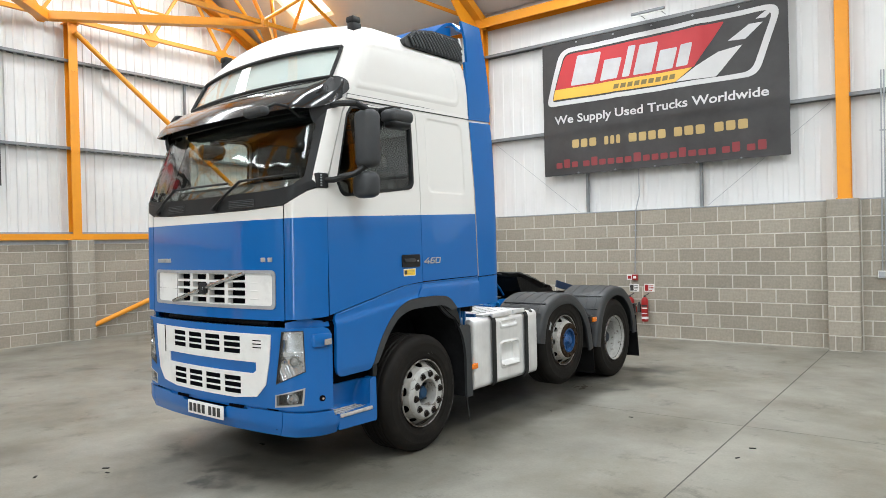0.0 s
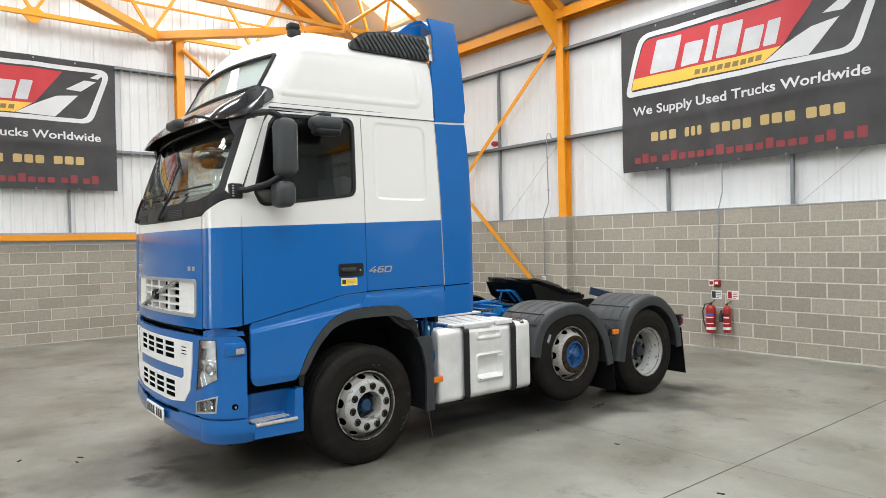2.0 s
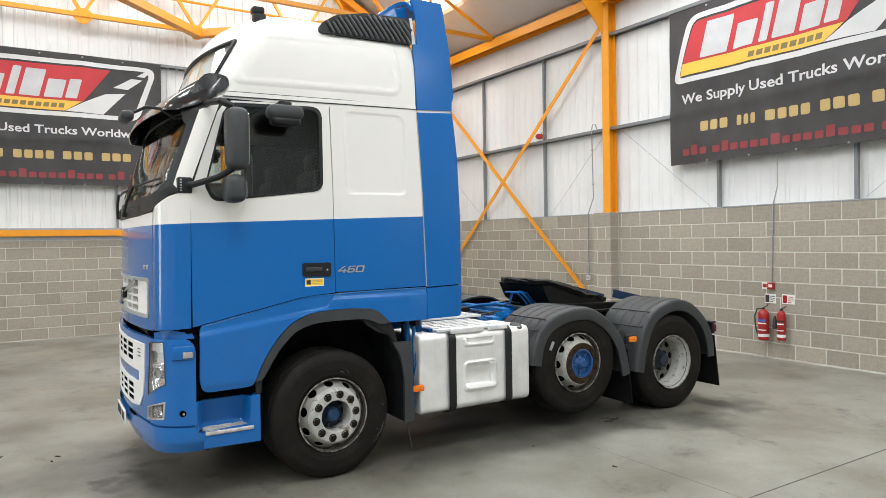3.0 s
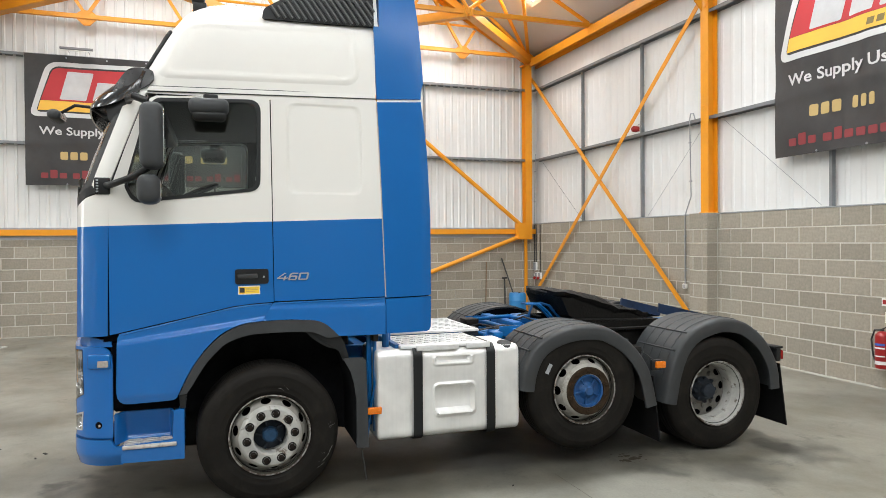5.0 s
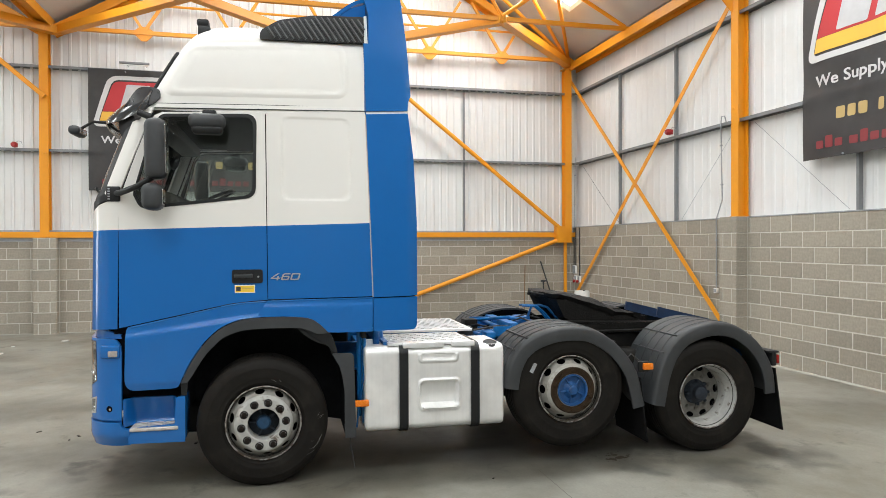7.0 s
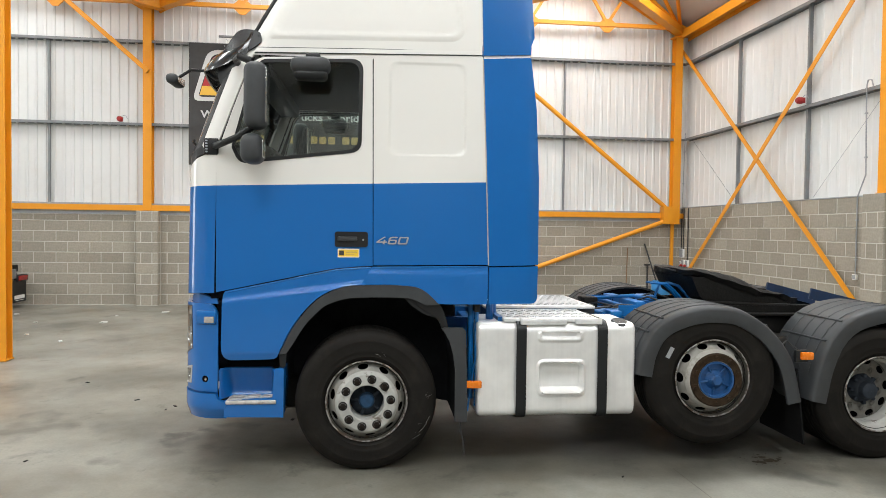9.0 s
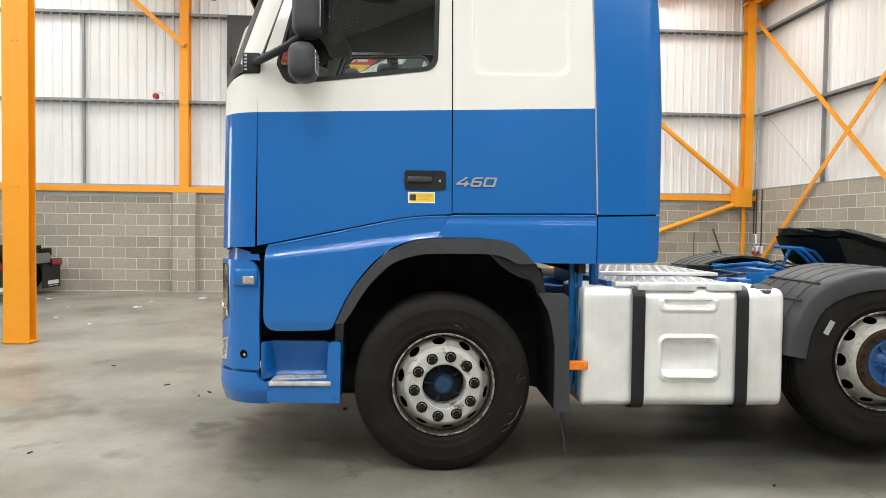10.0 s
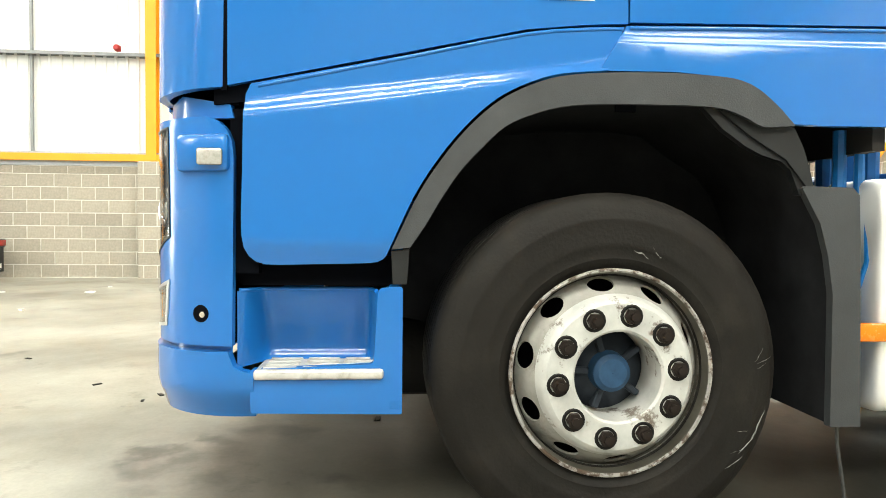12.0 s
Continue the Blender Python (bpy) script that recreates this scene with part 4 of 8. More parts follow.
def badge_figures():
    """Slanted figures 460 cut as flat rounded plates with open counters."""
    bar = lambda *p: (list(p), [])
    ring = lambda x0, x1, y0, y1, t: (rounded([(x0, y0), (x1, y0), (x1, y1), (x0, y1)], 0.2, 4), [rounded([(x0 + t, y0 + 0.17), (x1 - t, y0 + 0.17), (x1 - t, y1 - 0.17), (x0 + t, y1 - 0.17)], 0.06, 3)[::-1]])
    plates = [bar((0.0, 0.20), (1.42, 0.20), (1.42, 0.37), (0.0, 0.37)), bar((0.92, 0.0), (1.16, 0.0), (1.16, 0.199), (0.92, 0.199)), bar((0.92, 0.371), (1.16, 0.371), (1.16, 0.60), (0.92, 0.60)), bar((0.0, 0.371), (0.27, 0.371), (1.12, 1.0), (0.82, 1.0)),
              ring(1.58, 2.78, 0.0, 0.62, 0.24), bar((1.58, 0.621), (1.82, 0.621), (1.90, 0.80), (2.04, 0.84), (2.78, 0.84), (2.78, 1.0), (1.88, 1.0), (1.64, 0.86)), ring(2.98, 4.34, 0.0, 1.0, 0.24)]
    out = bmesh.new()
    for outer, holes in plates:
        piece = sheet(outer, holes, lambda x, y: (1.2515, 0.040 + (x + 0.30 * y) * 0.0535, 1.714 + y * 0.056), 0.006)
        me = bpy.data.meshes.new("figure")
        piece.to_mesh(me)
        piece.free()
        out.from_mesh(me)
        bpy.data.meshes.remove(me)
    return out


part("power_badge", badge_figures(), M_SILVER, truck, "slanted chrome figures 460", smooth=0)

# gutter line below the roof
both("gutter", lambda: sheet([(-0.86, 3.118), (0.83, 3.155), (0.828, 3.185), (-0.84, 3.150)], [], lambda v, z: (side_u(v, z) + 0.012, v, z), 0.02, cut=0.3), M_WHITE, truck, "white roof gutter moulding")
both("gutter_groove", lambda: sheet([(-0.86, 3.112), (0.83, 3.149), (0.83, 3.155), (-0.86, 3.118)], [], lambda v, z: (side_u(v, z) + 0.006, v, z), 0.01, cut=0.3), M_GREY_PLASTIC, truck)
both("gutter_groove", lambda: sheet([(-0.84, 3.150), (0.828, 3.185), (0.828, 3.192), (-0.84, 3.157)], [], lambda v, z: (side_u(v, z) + 0.004, v, z), 0.01, cut=0.3), M_GREY_PLASTIC, truck)

def spline(pts, n=4):
    """Catmull-Rom curve through the points."""
    out = []
    for i in range(len(pts) - 1):
        p = [Vector(pts[max(i - 1, 0)]), Vector(pts[i]), Vector(pts[i + 1]), Vector(pts[min(i + 2, len(pts) - 1)])]
        for k in range(n):
            t = k / n
            out.append(tuple(0.5 * (2 * p[1] + (p[2] - p[0]) * t + (2 * p[0] - 5 * p[1] + 4 * p[2] - p[3]) * t * t + (3 * p[1] - p[0] - 3 * p[2] + p[3]) * t ** 3)))
    return out + [tuple(pts[-1])]


# skirts below the doors and the wheel-arch trims
skirt = [(-1.075, 1.325), (-1.06, 1.356), (-0.62, 1.446), (-0.28, 1.519), (-0.10, 1.537), (0.005, 1.541), *[(v - 0.006, z + 0.006) for v, z in spline([(-0.038, 1.405), (-0.17, 1.394), (-0.252, 1.372), (-0.342, 1.33), (-0.414, 1.275), (-0.486, 1.199), (-0.55, 1.113), (-0.596, 1.037), (-0.633, 0.96), (-0.657, 0.905)])], (-0.681, 0.872), (-0.690, 0.863), (-0.705, 0.856), (-0.73, 0.853), (-0.75, 0.852), (-0.98, 0.847), (-1.02, 0.848), (-1.046, 0.856), (-1.065, 0.872), (-1.077, 0.895), (-1.083, 0.93), (-1.084, 0.98), (-1.080, 1.15), (-1.078, 1.28)]


def skirt_u(v, z):
    crease = 1.345 + (v + 1.06) * 0.135 - 0.055
    return (1.245 + 0.02 * smooth01((crease - z) / 0.05 + 0.5) - 0.02 * smooth01((0.92 - z) / 0.09), v, z)


cyl = list(np.arange(0.86, 1.5, 0.012))
both("door_skirt", lambda: sheet(skirt, [], skirt_u, 0.03, list(np.arange(-1.0, 0, 0.06)), cyl), M_BLUE, truck, "blue lower entry skirt ahead of the wheel")
rear_skirt = [(0.013, 1.544), (-0.07, 1.410), (0.149, 1.412), (0.297, 1.401), (0.40, 1.342), (0.503, 1.268), (0.60, 1.264), (0.89 - G, 1.264), (0.893 - G, 1.556)]
both("sleeper_skirt", lambda: sheet(rear_skirt, [], lambda v, z: (1.247 + 0.012 * smooth01((1.52 - z) / 0.03), v, z), 0.03, list(np.arange(0.1, 0.9, 0.2)), [1.49, 1.5, 1.51, 1.52]), M_BLUE, truck, "blue lower sleeper skirt")
both("skirt_edge", lambda: tube([(1.2425, v, z) for v, z in spline([(-1.04, 1.350), (-0.62, 1.440), (-0.28, 1.513), (-0.10, 1.531), (0.004, 1.535)], 3)], 0.0065, 8), M_BLUE, truck, "rolled blue top edge of the skirt", 1.0)
both("skirt_edge", lambda: tube([(1.2455, v, z) for v, z in [(0.022, 1.538), (0.30, 1.543), (0.60, 1.547), (0.885, 1.550)]], 0.007, 8), M_BLUE, truck, "rolled blue top edge of the skirt", 1.0)
ARCH_O = spline([(-0.665, 0.892), (-0.633, 0.96), (-0.596, 1.037), (-0.55, 1.113), (-0.486, 1.199), (-0.414, 1.275), (-0.342, 1.33), (-0.252, 1.372), (-0.17, 1.394), (-0.038, 1.405), (0.149, 1.408), (0.297, 1.400), (0.36, 1.388), (0.412, 1.362), (0.47, 1.313), (0.518, 1.262)])
ARCH_I = spline([(0.44, 1.256), (0.412, 1.260), (0.347, 1.292), (0.267, 1.312), (0.097, 1.316), (-0.07, 1.314), (-0.169, 1.306), (-0.259, 1.283), (-0.341, 1.246), (-0.41, 1.182), (-0.466, 1.122), (-0.522, 1.041), (-0.57, 0.96), (-0.612, 0.898)])

both("arch_trim", lambda: sheet(ARCH_O + ARCH_I, [], lambda v, z: (1.262, v, z), 0.016), M_GREY_PLASTIC, truck, "dark grey plastic wheel-arch trim")
both("arch_foot", lambda: sheet([(-0.666, 0.887), (-0.614, 0.893), (-0.616, 0.85), (-0.621, 0.792), (-0.661, 0.792)], [], lambda v, z: (1.250, v, z), 0.016), M_BLACK, truck, "black lower end of the arch trim")
both("arch_bracket", lambda: sheet([(0.24, 1.325), (0.44, 1.285), (0.53, 1.26), (0.56, 1.20), (0.578, 1.146), (0.60, 1.06), (0.55, 1.06), (0.52, 1.135), (0.491, 1.160), (0.43, 1.178), (0.381, 1.203), (0.311, 1.252)], [], lambda v, z: (1.236, v, z), 0.03), M_BLACK, truck, "black inner arch bracket")
# near-black sheet that paints the shade below the skirt
both("sill_shade", lambda: sheet([(-1.10, 0.782), (-0.64, 0.782), (-0.66, 0.87), (-1.00, 0.87), (-1.06, 0.90), (-1.07, 1.30), (-1.10, 1.32), (-1.12, 1.32), (-1.12, 0.80)], [], lambda v, z: (1.165, v, z), 0.02), M_DARK, truck)
# inner wheel arch and rear mudguard of the steered axle
bm = bmesh.new()
arcp = [(-0.64, 0.62), (-0.636, 0.80), (-0.625, 0.90), (-0.53, 1.075), (-0.415, 1.212), (-0.27, 1.303), (-0.10, 1.325), (0.155, 1.328), (0.285, 1.312), (0.39, 1.232), (0.50, 1.165), (0.565, 1.085), (0.612, 0.98), (0.638, 0.88), (0.655, 0.764), (0.657, 0.37)]
for xa, xb in ((0.62, 1.246),):
    o = [[bm.verts.new((x, v, z)) for v, z in arcp] for x in (xa, xb)]
    for i in range(len(arcp) - 1):
        bm.faces.new((o[0][i], o[0][i + 1], o[1][i + 1], o[1][i]))
    bm.faces.new([*o[0]])
liner = bm
both("arch_liner", lambda: liner.copy(), M_LINER, truck, "black inner wheel arch")


def guard():
    bm = sheet([(0.548, 1.080), (0.56, 1.086), (0.705, 1.083), (0.726, 1.06), (0.732, 0.924), (0.745, 0.365), (0.650, 0.365), (0.649, 0.764), (0.632, 0.88), (0.606, 0.975)], [], lambda v, z: (1.254, v, z), 0.03)
    return bm


both("mudguard", guard, M_GREY_PLASTIC, truck, "dark grey plastic mudguard behind the steered wheel", 0.4)

# front panel and grille
FP = [(-0.985, 1.315), (0.985, 1.315), (0.985, 2.225), (0.6, 2.205), (0, 2.198), (-0.6, 2.205), (-0.985, 2.225)]
GR = rounded([(-0.90, 1.405), (0.90, 1.405), (0.90, 1.715), (-0.90, 1.715)], 0.05)
front_panel = part("front_panel", sheet(FP, [GR], upper, 0.03, cut=0.1), M_LIVERY, truck, "blue front panel with a white top band")
GI = rounded([(-0.868, 1.430), (0.868, 1.430), (0.868, 1.690), (-0.868, 1.690)], 0.035)
part("grille_frame", sheet(grow(GR, 0.002), [GI], lambda s, z: tuple(Vector(upper(s, z)) + Vector((0, -0.008, 0))), 0.05, list(np.arange(-0.8, 0.9, 0.2))), M_GALV, front_panel, "grey grille surround")
holes = []
for i in range(4):
    for j in range(4):
        x0 = -0.455 + i * 0.262
        z0 = 1.438 + j * 0.0655
        holes.append([(x0, z0), (x0 + 0.215, z0), (x0 + 0.215, z0 + 0.047), (x0, z0 + 0.047)])
part("grille", sheet(GI, holes, lambda s, z: tuple(Vector(upper(s, z)) + Vector((0, 0.010, 0))), 0.05, list(np.arange(-0.8, 0.9, 0.2))), M_WHITE_PLASTIC, front_panel, "white plastic grille with dark slots", 0.4)
# near-black backing paints the shade behind the slots
part("grille_shade", sheet(GI, [], lambda s, z: tuple(Vector(upper(s, z)) + Vector((0, 0.07, 0))), 0.01, list(np.arange(-0.8, 0.9, 0.2))), M_DARK, front_panel)
for pts in ([(-0.475, 1.432), (-0.475, 1.688)], [(-0.862, 1.548), (-0.478, 1.548)]):
    part("grille_seam", tube([Vector(upper(s_, z_)) + Vector((0, 0.0105, 0)) for s_, z_ in pts], 0.003, 4), M_INK, front_panel)
for zz in (1.484, 1.550, 1.616):
    part("grille_ridge", tube([Vector(upper(s_, zz)) + Vector((0, 0.010 + 0.006 * i_, 0)) for i_, s_ in enumerate((0.61, 0.70, 0.79))], 0.006, 6), M_WHITE_PLASTIC, front_panel)
bar = []
for k in range(9):
    t = k / 8
    s_, z_ = -0.52 + 1.06 * t, 1.435 + 0.255 * t
    bar.append(Vector(upper(s_, z_)) + Vector((0, -0.006, 0)))
bm = tube(bar, 0.016, 6)
part("diagonal_bar", bm, M_CHROME, front_panel, "diagonal chrome bar")
bm = box(-0.046, 0.046, -1.478, -1.44, 1.515, 1.608, 0.01)
em = part("emblem", bm, M_BLACK, front_panel, "square dark emblem plate")
bm = lathe([(0.022, -0.004), (0.022, 0.004), (0.034, 0.004), (0.034, -0.004)], 24, 'x')
rg = part("emblem_ring", bm, M_CHROME, em, "plain chrome ring")
rg.matrix_basis = pose(0, -1.480, 1.562, 0, 0, 90)
for s0, w, n in ((-0.86, 0.30, 5), (0.74, 0.15, 2)):
    for k in range(n):
        x0 = s0 + k * w / n
        b0 = upper(x0 + w / n / 2, 1.80)
        part("badge_bar", box(x0, x0 + w / n * 0.7, b0[1] - 0.006, b0[1] + 0.02, 1.782, 1.818, 0.003), M_SILVER, front_panel)

# corner panels
sA, sB = 0.99 + 0.006, 0.99 + ARC_UP - 0.004
CP = [(sA, 1.325), (sB, 1.345), (sB, 2.385), (1.20, 2.33), (1.08, 2.262), (sA, 2.232)]
for k in (1, -1):
    def proud(s, z):
        """Corner skin: turns sharply a hand's width behind its front edge."""
        p = Vector(upper(s, z))
        n = Vector((p.x - (1 if s > 0 else -1) * 0.99, p.y - cab_shift(z) + 1.135, 0)).normalized()
        return p + n * 0.014 * (smooth01((abs(s) - 1.015) / 0.07) - smooth01((abs(s) - 1.09) / 0.26))
    part("corner_panel", sheet([(s * k, z) for s, z in CP], [], proud, 0.03, [k * x for x in (*np.arange(1.0, 1.10, 0.008), *np.arange(1.12, 1.37, 0.03))], (2.0, 2.3)), M_LIVERY, truck, "curved corner panel, blue below and white above")
    part("gap_shade", sheet([(s * k, z) for s, z in [(0.976, 1.32), (1.004, 1.325), (1.004, 2.232), (0.976, 2.224)]], [], lambda s, z: tuple(Vector(upper(s, z)) + Vector((-0.002 * k, 0.005, 0))), 0.01), M_DARK, truck)
    part("gap_shade", sheet([(s * k, z) for s, z in [(0.948, 0.41), (0.962, 0.41), (0.962, 0.60), (0.948, 0.60)]], [], lambda s, z: tuple(Vector(bumper(s, z)) + Vector((-0.001 * k, 0.004, 0))), 0.01), M_DARK, truck)
    pil = [(1.232, 2.385), (sB - 0.006, 2.405), (sB - 0.006, 3.05), (sB, 3.12), (1.225, 3.12)]
    part("a_pillar", sheet([(s * k, z) for s, z in pil], [], upper, 0.05, list(np.arange(-1.36, -1.2, 0.03)) + list(np.arange(1.2, 1.37, 0.03)), (2.5, 2.6, 2.8, 3.0)), M_WHITE, truck, "white windscreen pillar")
    part("pillar_seal", sheet([(s * k, z) for s, z in [(sB - 0.012, 2.36), (sB + 0.012, 2.36), (sB + 0.012, 3.09), (sB - 0.012, 3.09)]], [], lambda s, z: tuple(Vector(upper(s, z)) + Vector((-0.02 * k, 0, 0))), 0.01, (), (2.6, 2.8, 3.0)), M_BLACK, truck)

# windscreen and cowl
ws = [(-1.22, 2.42), (-1.10, 2.355), (-0.9, 2.325), (0, 2.305), (0.9, 2.325), (1.10, 2.355), (1.22, 2.42), (1.215, 3.08), (0, 3.08), (-1.215, 3.08)]
cutx = list(np.arange(-1.2, 1.21, 0.08))
screen = part("windscreen", sheet(ws, [], lambda s, z: tuple(Vector(upper(s, z)) + Vector((0, 0.012, 0))), 0.006, cutx, (2.6, 2.8, 3.0)), M_WS, truck, "curved windscreen glass")
screen.visible_shadow = False
frit_o = [(-1.234, 2.40), (-1.10, 2.335), (-0.9, 2.305), (0, 2.285), (0.9, 2.305), (1.10, 2.335), (1.234, 2.40), (1.228, 3.12), (0, 3.12), (-1.228, 3.12)]
frit_i = [(-1.165, 2.45), (-1.08, 2.385), (-0.9, 2.355), (0, 2.335), (0.9, 2.355), (1.08, 2.385), (1.165, 2.45), (1.155, 3.0), (0, 3.0), (-1.155, 3.0)]
part("screen_border", sheet(frit_o, [frit_i[::-1]], lambda s, z: tuple(Vector(upper(s, z)) + Vector((0, 0.004, 0))), 0.006, cutx, (2.6, 2.8, 3.0)), M_BLACK, screen, "black windscreen border")
cowl_o = [(-1.30, 2.375), (-1.2, 2.335), (-1.08, 2.267), (-0.985, 2.232), (-0.6, 2.210), (0, 2.203), (0.6, 2.210), (0.985, 2.232), (1.08, 2.267), (1.2, 2.335), (1.30, 2.375), (1.25, 2.42), (1.10, 2.352), (0.9, 2.322), (0, 2.302), (-0.9, 2.322), (-1.10, 2.352), (-1.25, 2.42)]
cowl = part("cowl", sheet(cowl_o, [], lambda s, z: tuple(Vector(upper(s, z)) + Vector((0, -0.010, 0))), 0.05, cutx, (2.3, 2.36)), M_BLACK, truck, "black plastic scuttle panel below the windscreen")
for s0 in (-0.58, 0.39):
    for k in range(5):
        z0 = 2.232 + 0.014 * k
        p = upper(s0 + 0.15, z0)
        q = Vector(upper(s0, z0))
        r = Vector(upper(s0 + 0.30, z0))
        part("vent_slat", tube([q + Vector((0, -0.014, 0)), Vector(p) + Vector((0, -0.016, 0)), r + Vector((0, -0.014, 0))], 0.005, 6), M_GREY_PLASTIC, cowl)
for base, elbow, tip in (((-0.80, 2.25), (-0.44, 2.44), (0.36, 2.44)), ((0.20, 2.235), (0.54, 2.45), (1.12, 2.47))):
    def on_screen(a, b, t, d):
        return Vector(upper(a[0] + (b[0] - a[0]) * t, a[1] + (b[1] - a[1]) * t)) + Vector((0, -d, 0))
    arm = [on_screen(base, elbow, t, 0.035) for t in (0, 0.5, 1)]
    w = part("wiper", tube(arm, 0.013, 6), M_BLACK, truck, "black windscreen wiper")
    part("wiper_blade", tube([on_screen(elbow, tip, t, 0.018) for t in np.linspace(-0.05, 1, 9)], 0.010, 6), M_BLACK, w)
    part("wiper_pivot", lathe([(0.001, -0.02), (0.02, -0.016), (0.026, 0.02)], 12, 'x'), M_BLACK, w).matrix_basis = Matrix.Translation(on_screen(base, elbow, 0, 0.03)) @ pose(0, 0, 0, 0, 0, 90)

# high roof
ROOF = spline([(3.10, 0.30, 1.204), (3.16, 0.375, 1.207), (3.24, 0.44, 1.207), (3.31, 0.485, 1.205), (3.40, 0.535, 1.200), (3.50, 0.592, 1.19), (3.60, 0.650, 1.172), (3.68, 0.70, 1.145), (3.75, 0.752, 1.11), (3.80, 0.80, 1.07), (3.84, 0.86, 1.01), (3.868, 0.925, 0.94), (3.888, 1.02, 0.85), (3.902, 1.16, 0.70), (3.912, 1.40, 0.45), (3.914, 1.60, 0.12)], 3)
SS = [-1.36 - d for d in (2.0, 1.6, 1.2, 0.8, 0.4, 0.15)] + list(np.linspace(-1.36, -1.08, 9)) + list(np.linspace(-0.96, 0.96, 15)) + list(np.linspace(1.08, 1.36, 9)) + [1.36 + d for d in (0.15, 0.4, 0.8, 1.2, 1.6, 2.0)]


def roof_point(s, z, sh, w):
    u, v = ring_path(s, 0.99, -1.135, 0.255, 0.232, -1.455)
    k = w / 1.245
    v = v + sh
    if abs(s) > 1.36:
        v = -1.135 + sh + (abs(s) - 1.36) * (0.83 + 1.135 - sh) / 2.0
    crown = max(0.0, 1 - (u * k / 1.1) ** 2)
    rise = min(max((z - 3.1) / 0.8, 0), 1)
    if abs(s) < 1.36:
        v -= 0.06 * max(0.0, 1 - (u / 1.1) ** 2) * rise
    return Vector((u * k, v, z + 0.055 * crown * rise ** 2))


bm = bmesh.new()
rings = []
for z, sh, w in ROOF:
    rings.append([bm.verts.new(roof_point(s, z, sh, w)) for s in SS])
for i in range(len(ROOF) - 1):
    zc = (ROOF[i][0] + ROOF[i + 1][0]) / 2
    for j in range(len(SS) - 1):
        sc = (SS[j] + SS[j + 1]) / 2
        if 3.31 < zc < 3.60 and abs(sc) < 1.08:
            continue
        bm.faces.new((rings[i][j], rings[i][j + 1], rings[i + 1][j + 1], rings[i + 1][j]))
bm.faces.new(rings[-1])
roof = part("high_roof", bm, M_WHITE, truck, "white moulded high roof", 0.9)
# roof window with its seal, following the roof's front
zr = [(z, sh, w) for z, sh, w in ROOF if 3.30 < z < 3.61]
sw = [s for s in SS if abs(s) <= 1.081]


def roof_patch(off, grow_s=1.0):
    bm = bmesh.new()
    rr = [[bm.verts.new(roof_point(s * grow_s, z, sh, w) + Vector((0, off, -off * 0.5))) for s in sw] for z, sh, w in zr]
    for a, b in zip(rr, rr[1:]):
        for j in range(len(sw) - 1):
            bm.faces.new((a[j], a[j + 1], b[j + 1], b[j]))
    return bm, rr


bm, rr = roof_patch(-0.004)
rwin = part("roof_window", bm, M_ROOFGLASS, roof, "slanted roof window glass", recalc=False)
bm, rr = roof_patch(0.02)
part("roof_blind", bm, M_LINING, roof, "pale blind behind the roof window", recalc=False)
edge = [roof_point(s, zr[0][0], zr[0][1], zr[0][2]) for s in sw] + [roof_point(sw[-1], *z) for z in zr[1:]] + [roof_point(s, *zr[-1]) for s in reversed(sw)] + [roof_point(sw[0], *z) for z in reversed(zr[:-1])]
part("roof_window_seal", tube([p + Vector((0, -0.008, 0.004)) for p in edge], 0.017, 8, True), M_BLACK, rwin, "black rubber seal")
part("roof_lining", box(-0.98, 0.98, -0.66, 0.78, 3.14, 3.70, 0.05), M_LINING, roof, "pale roof lining")
# pressed side panels of the roof, with a shallow slanted recess
def roof_u(v, z):
    for (z0, s0, w0), (z1, s1, w1) in zip(ROOF, ROOF[1:]):
        if z0 <= z <= z1:
            f = (z - z0) / (z1 - z0)
            break
    bend = min(max(0.0, -1.135 + s0 + (s1 - s0) * f - v) / 0.232, 1.0)
    return (0.99 + 0.255 * math.sqrt(1 - bend * bend)) * (w0 + (w1 - w0) * f) / 1.245


def roof_side(v, z):
    """Roof side: a raised border round the recess, fading into the roof outside it."""
    x = 1.3 * (v + 0.745 - 0.145 * (z - 3.265) / 0.36) / (1.40 - 0.165 * (z - 3.265) / 0.36)
    y = 0.37 * (z - 3.265 - 0.025 * (v + 0.745)) / (0.355 + 0.037 * (v + 0.6))
    u = roof_u(v, z) - 0.004 + 0.014 * emboss(x, y, -0.05, 1.34, -0.04, 0.41, 0.1, 0.06) - 0.008 * emboss(x, y, 0.0, 1.3, 0.0, 0.37, 0.075, 0.02)
    return (u, v, z)


both("roof_side_pressing", lambda: sheet([(-0.83, 3.20), (0.735, 3.235), (0.695, 3.755), (-0.42, 3.69), (-0.60, 3.665), (-0.66, 3.62)], [], roof_side, 0.006, cut=0.018), M_WHITE, roof, "white pressed roof side")
for sx in (-0.96, 0.96):
    lampb = part("roof_lamp", box(sx - 0.05, sx + 0.05, -0.56, -0.46, 3.862, 3.922, 0.018), M_BLACK, truck, "small black roof marker lamp")
    part("lamp_foot", box(sx - 0.042, sx + 0.042, -0.55, -0.45, 3.78, 3.868, 0.01), M_BLACK, lampb)
part("aerial", tube([(0.62, -0.25, 3.9), (0.62, -0.22, 3.99)], 0.006, 6), M_BLACK, truck)

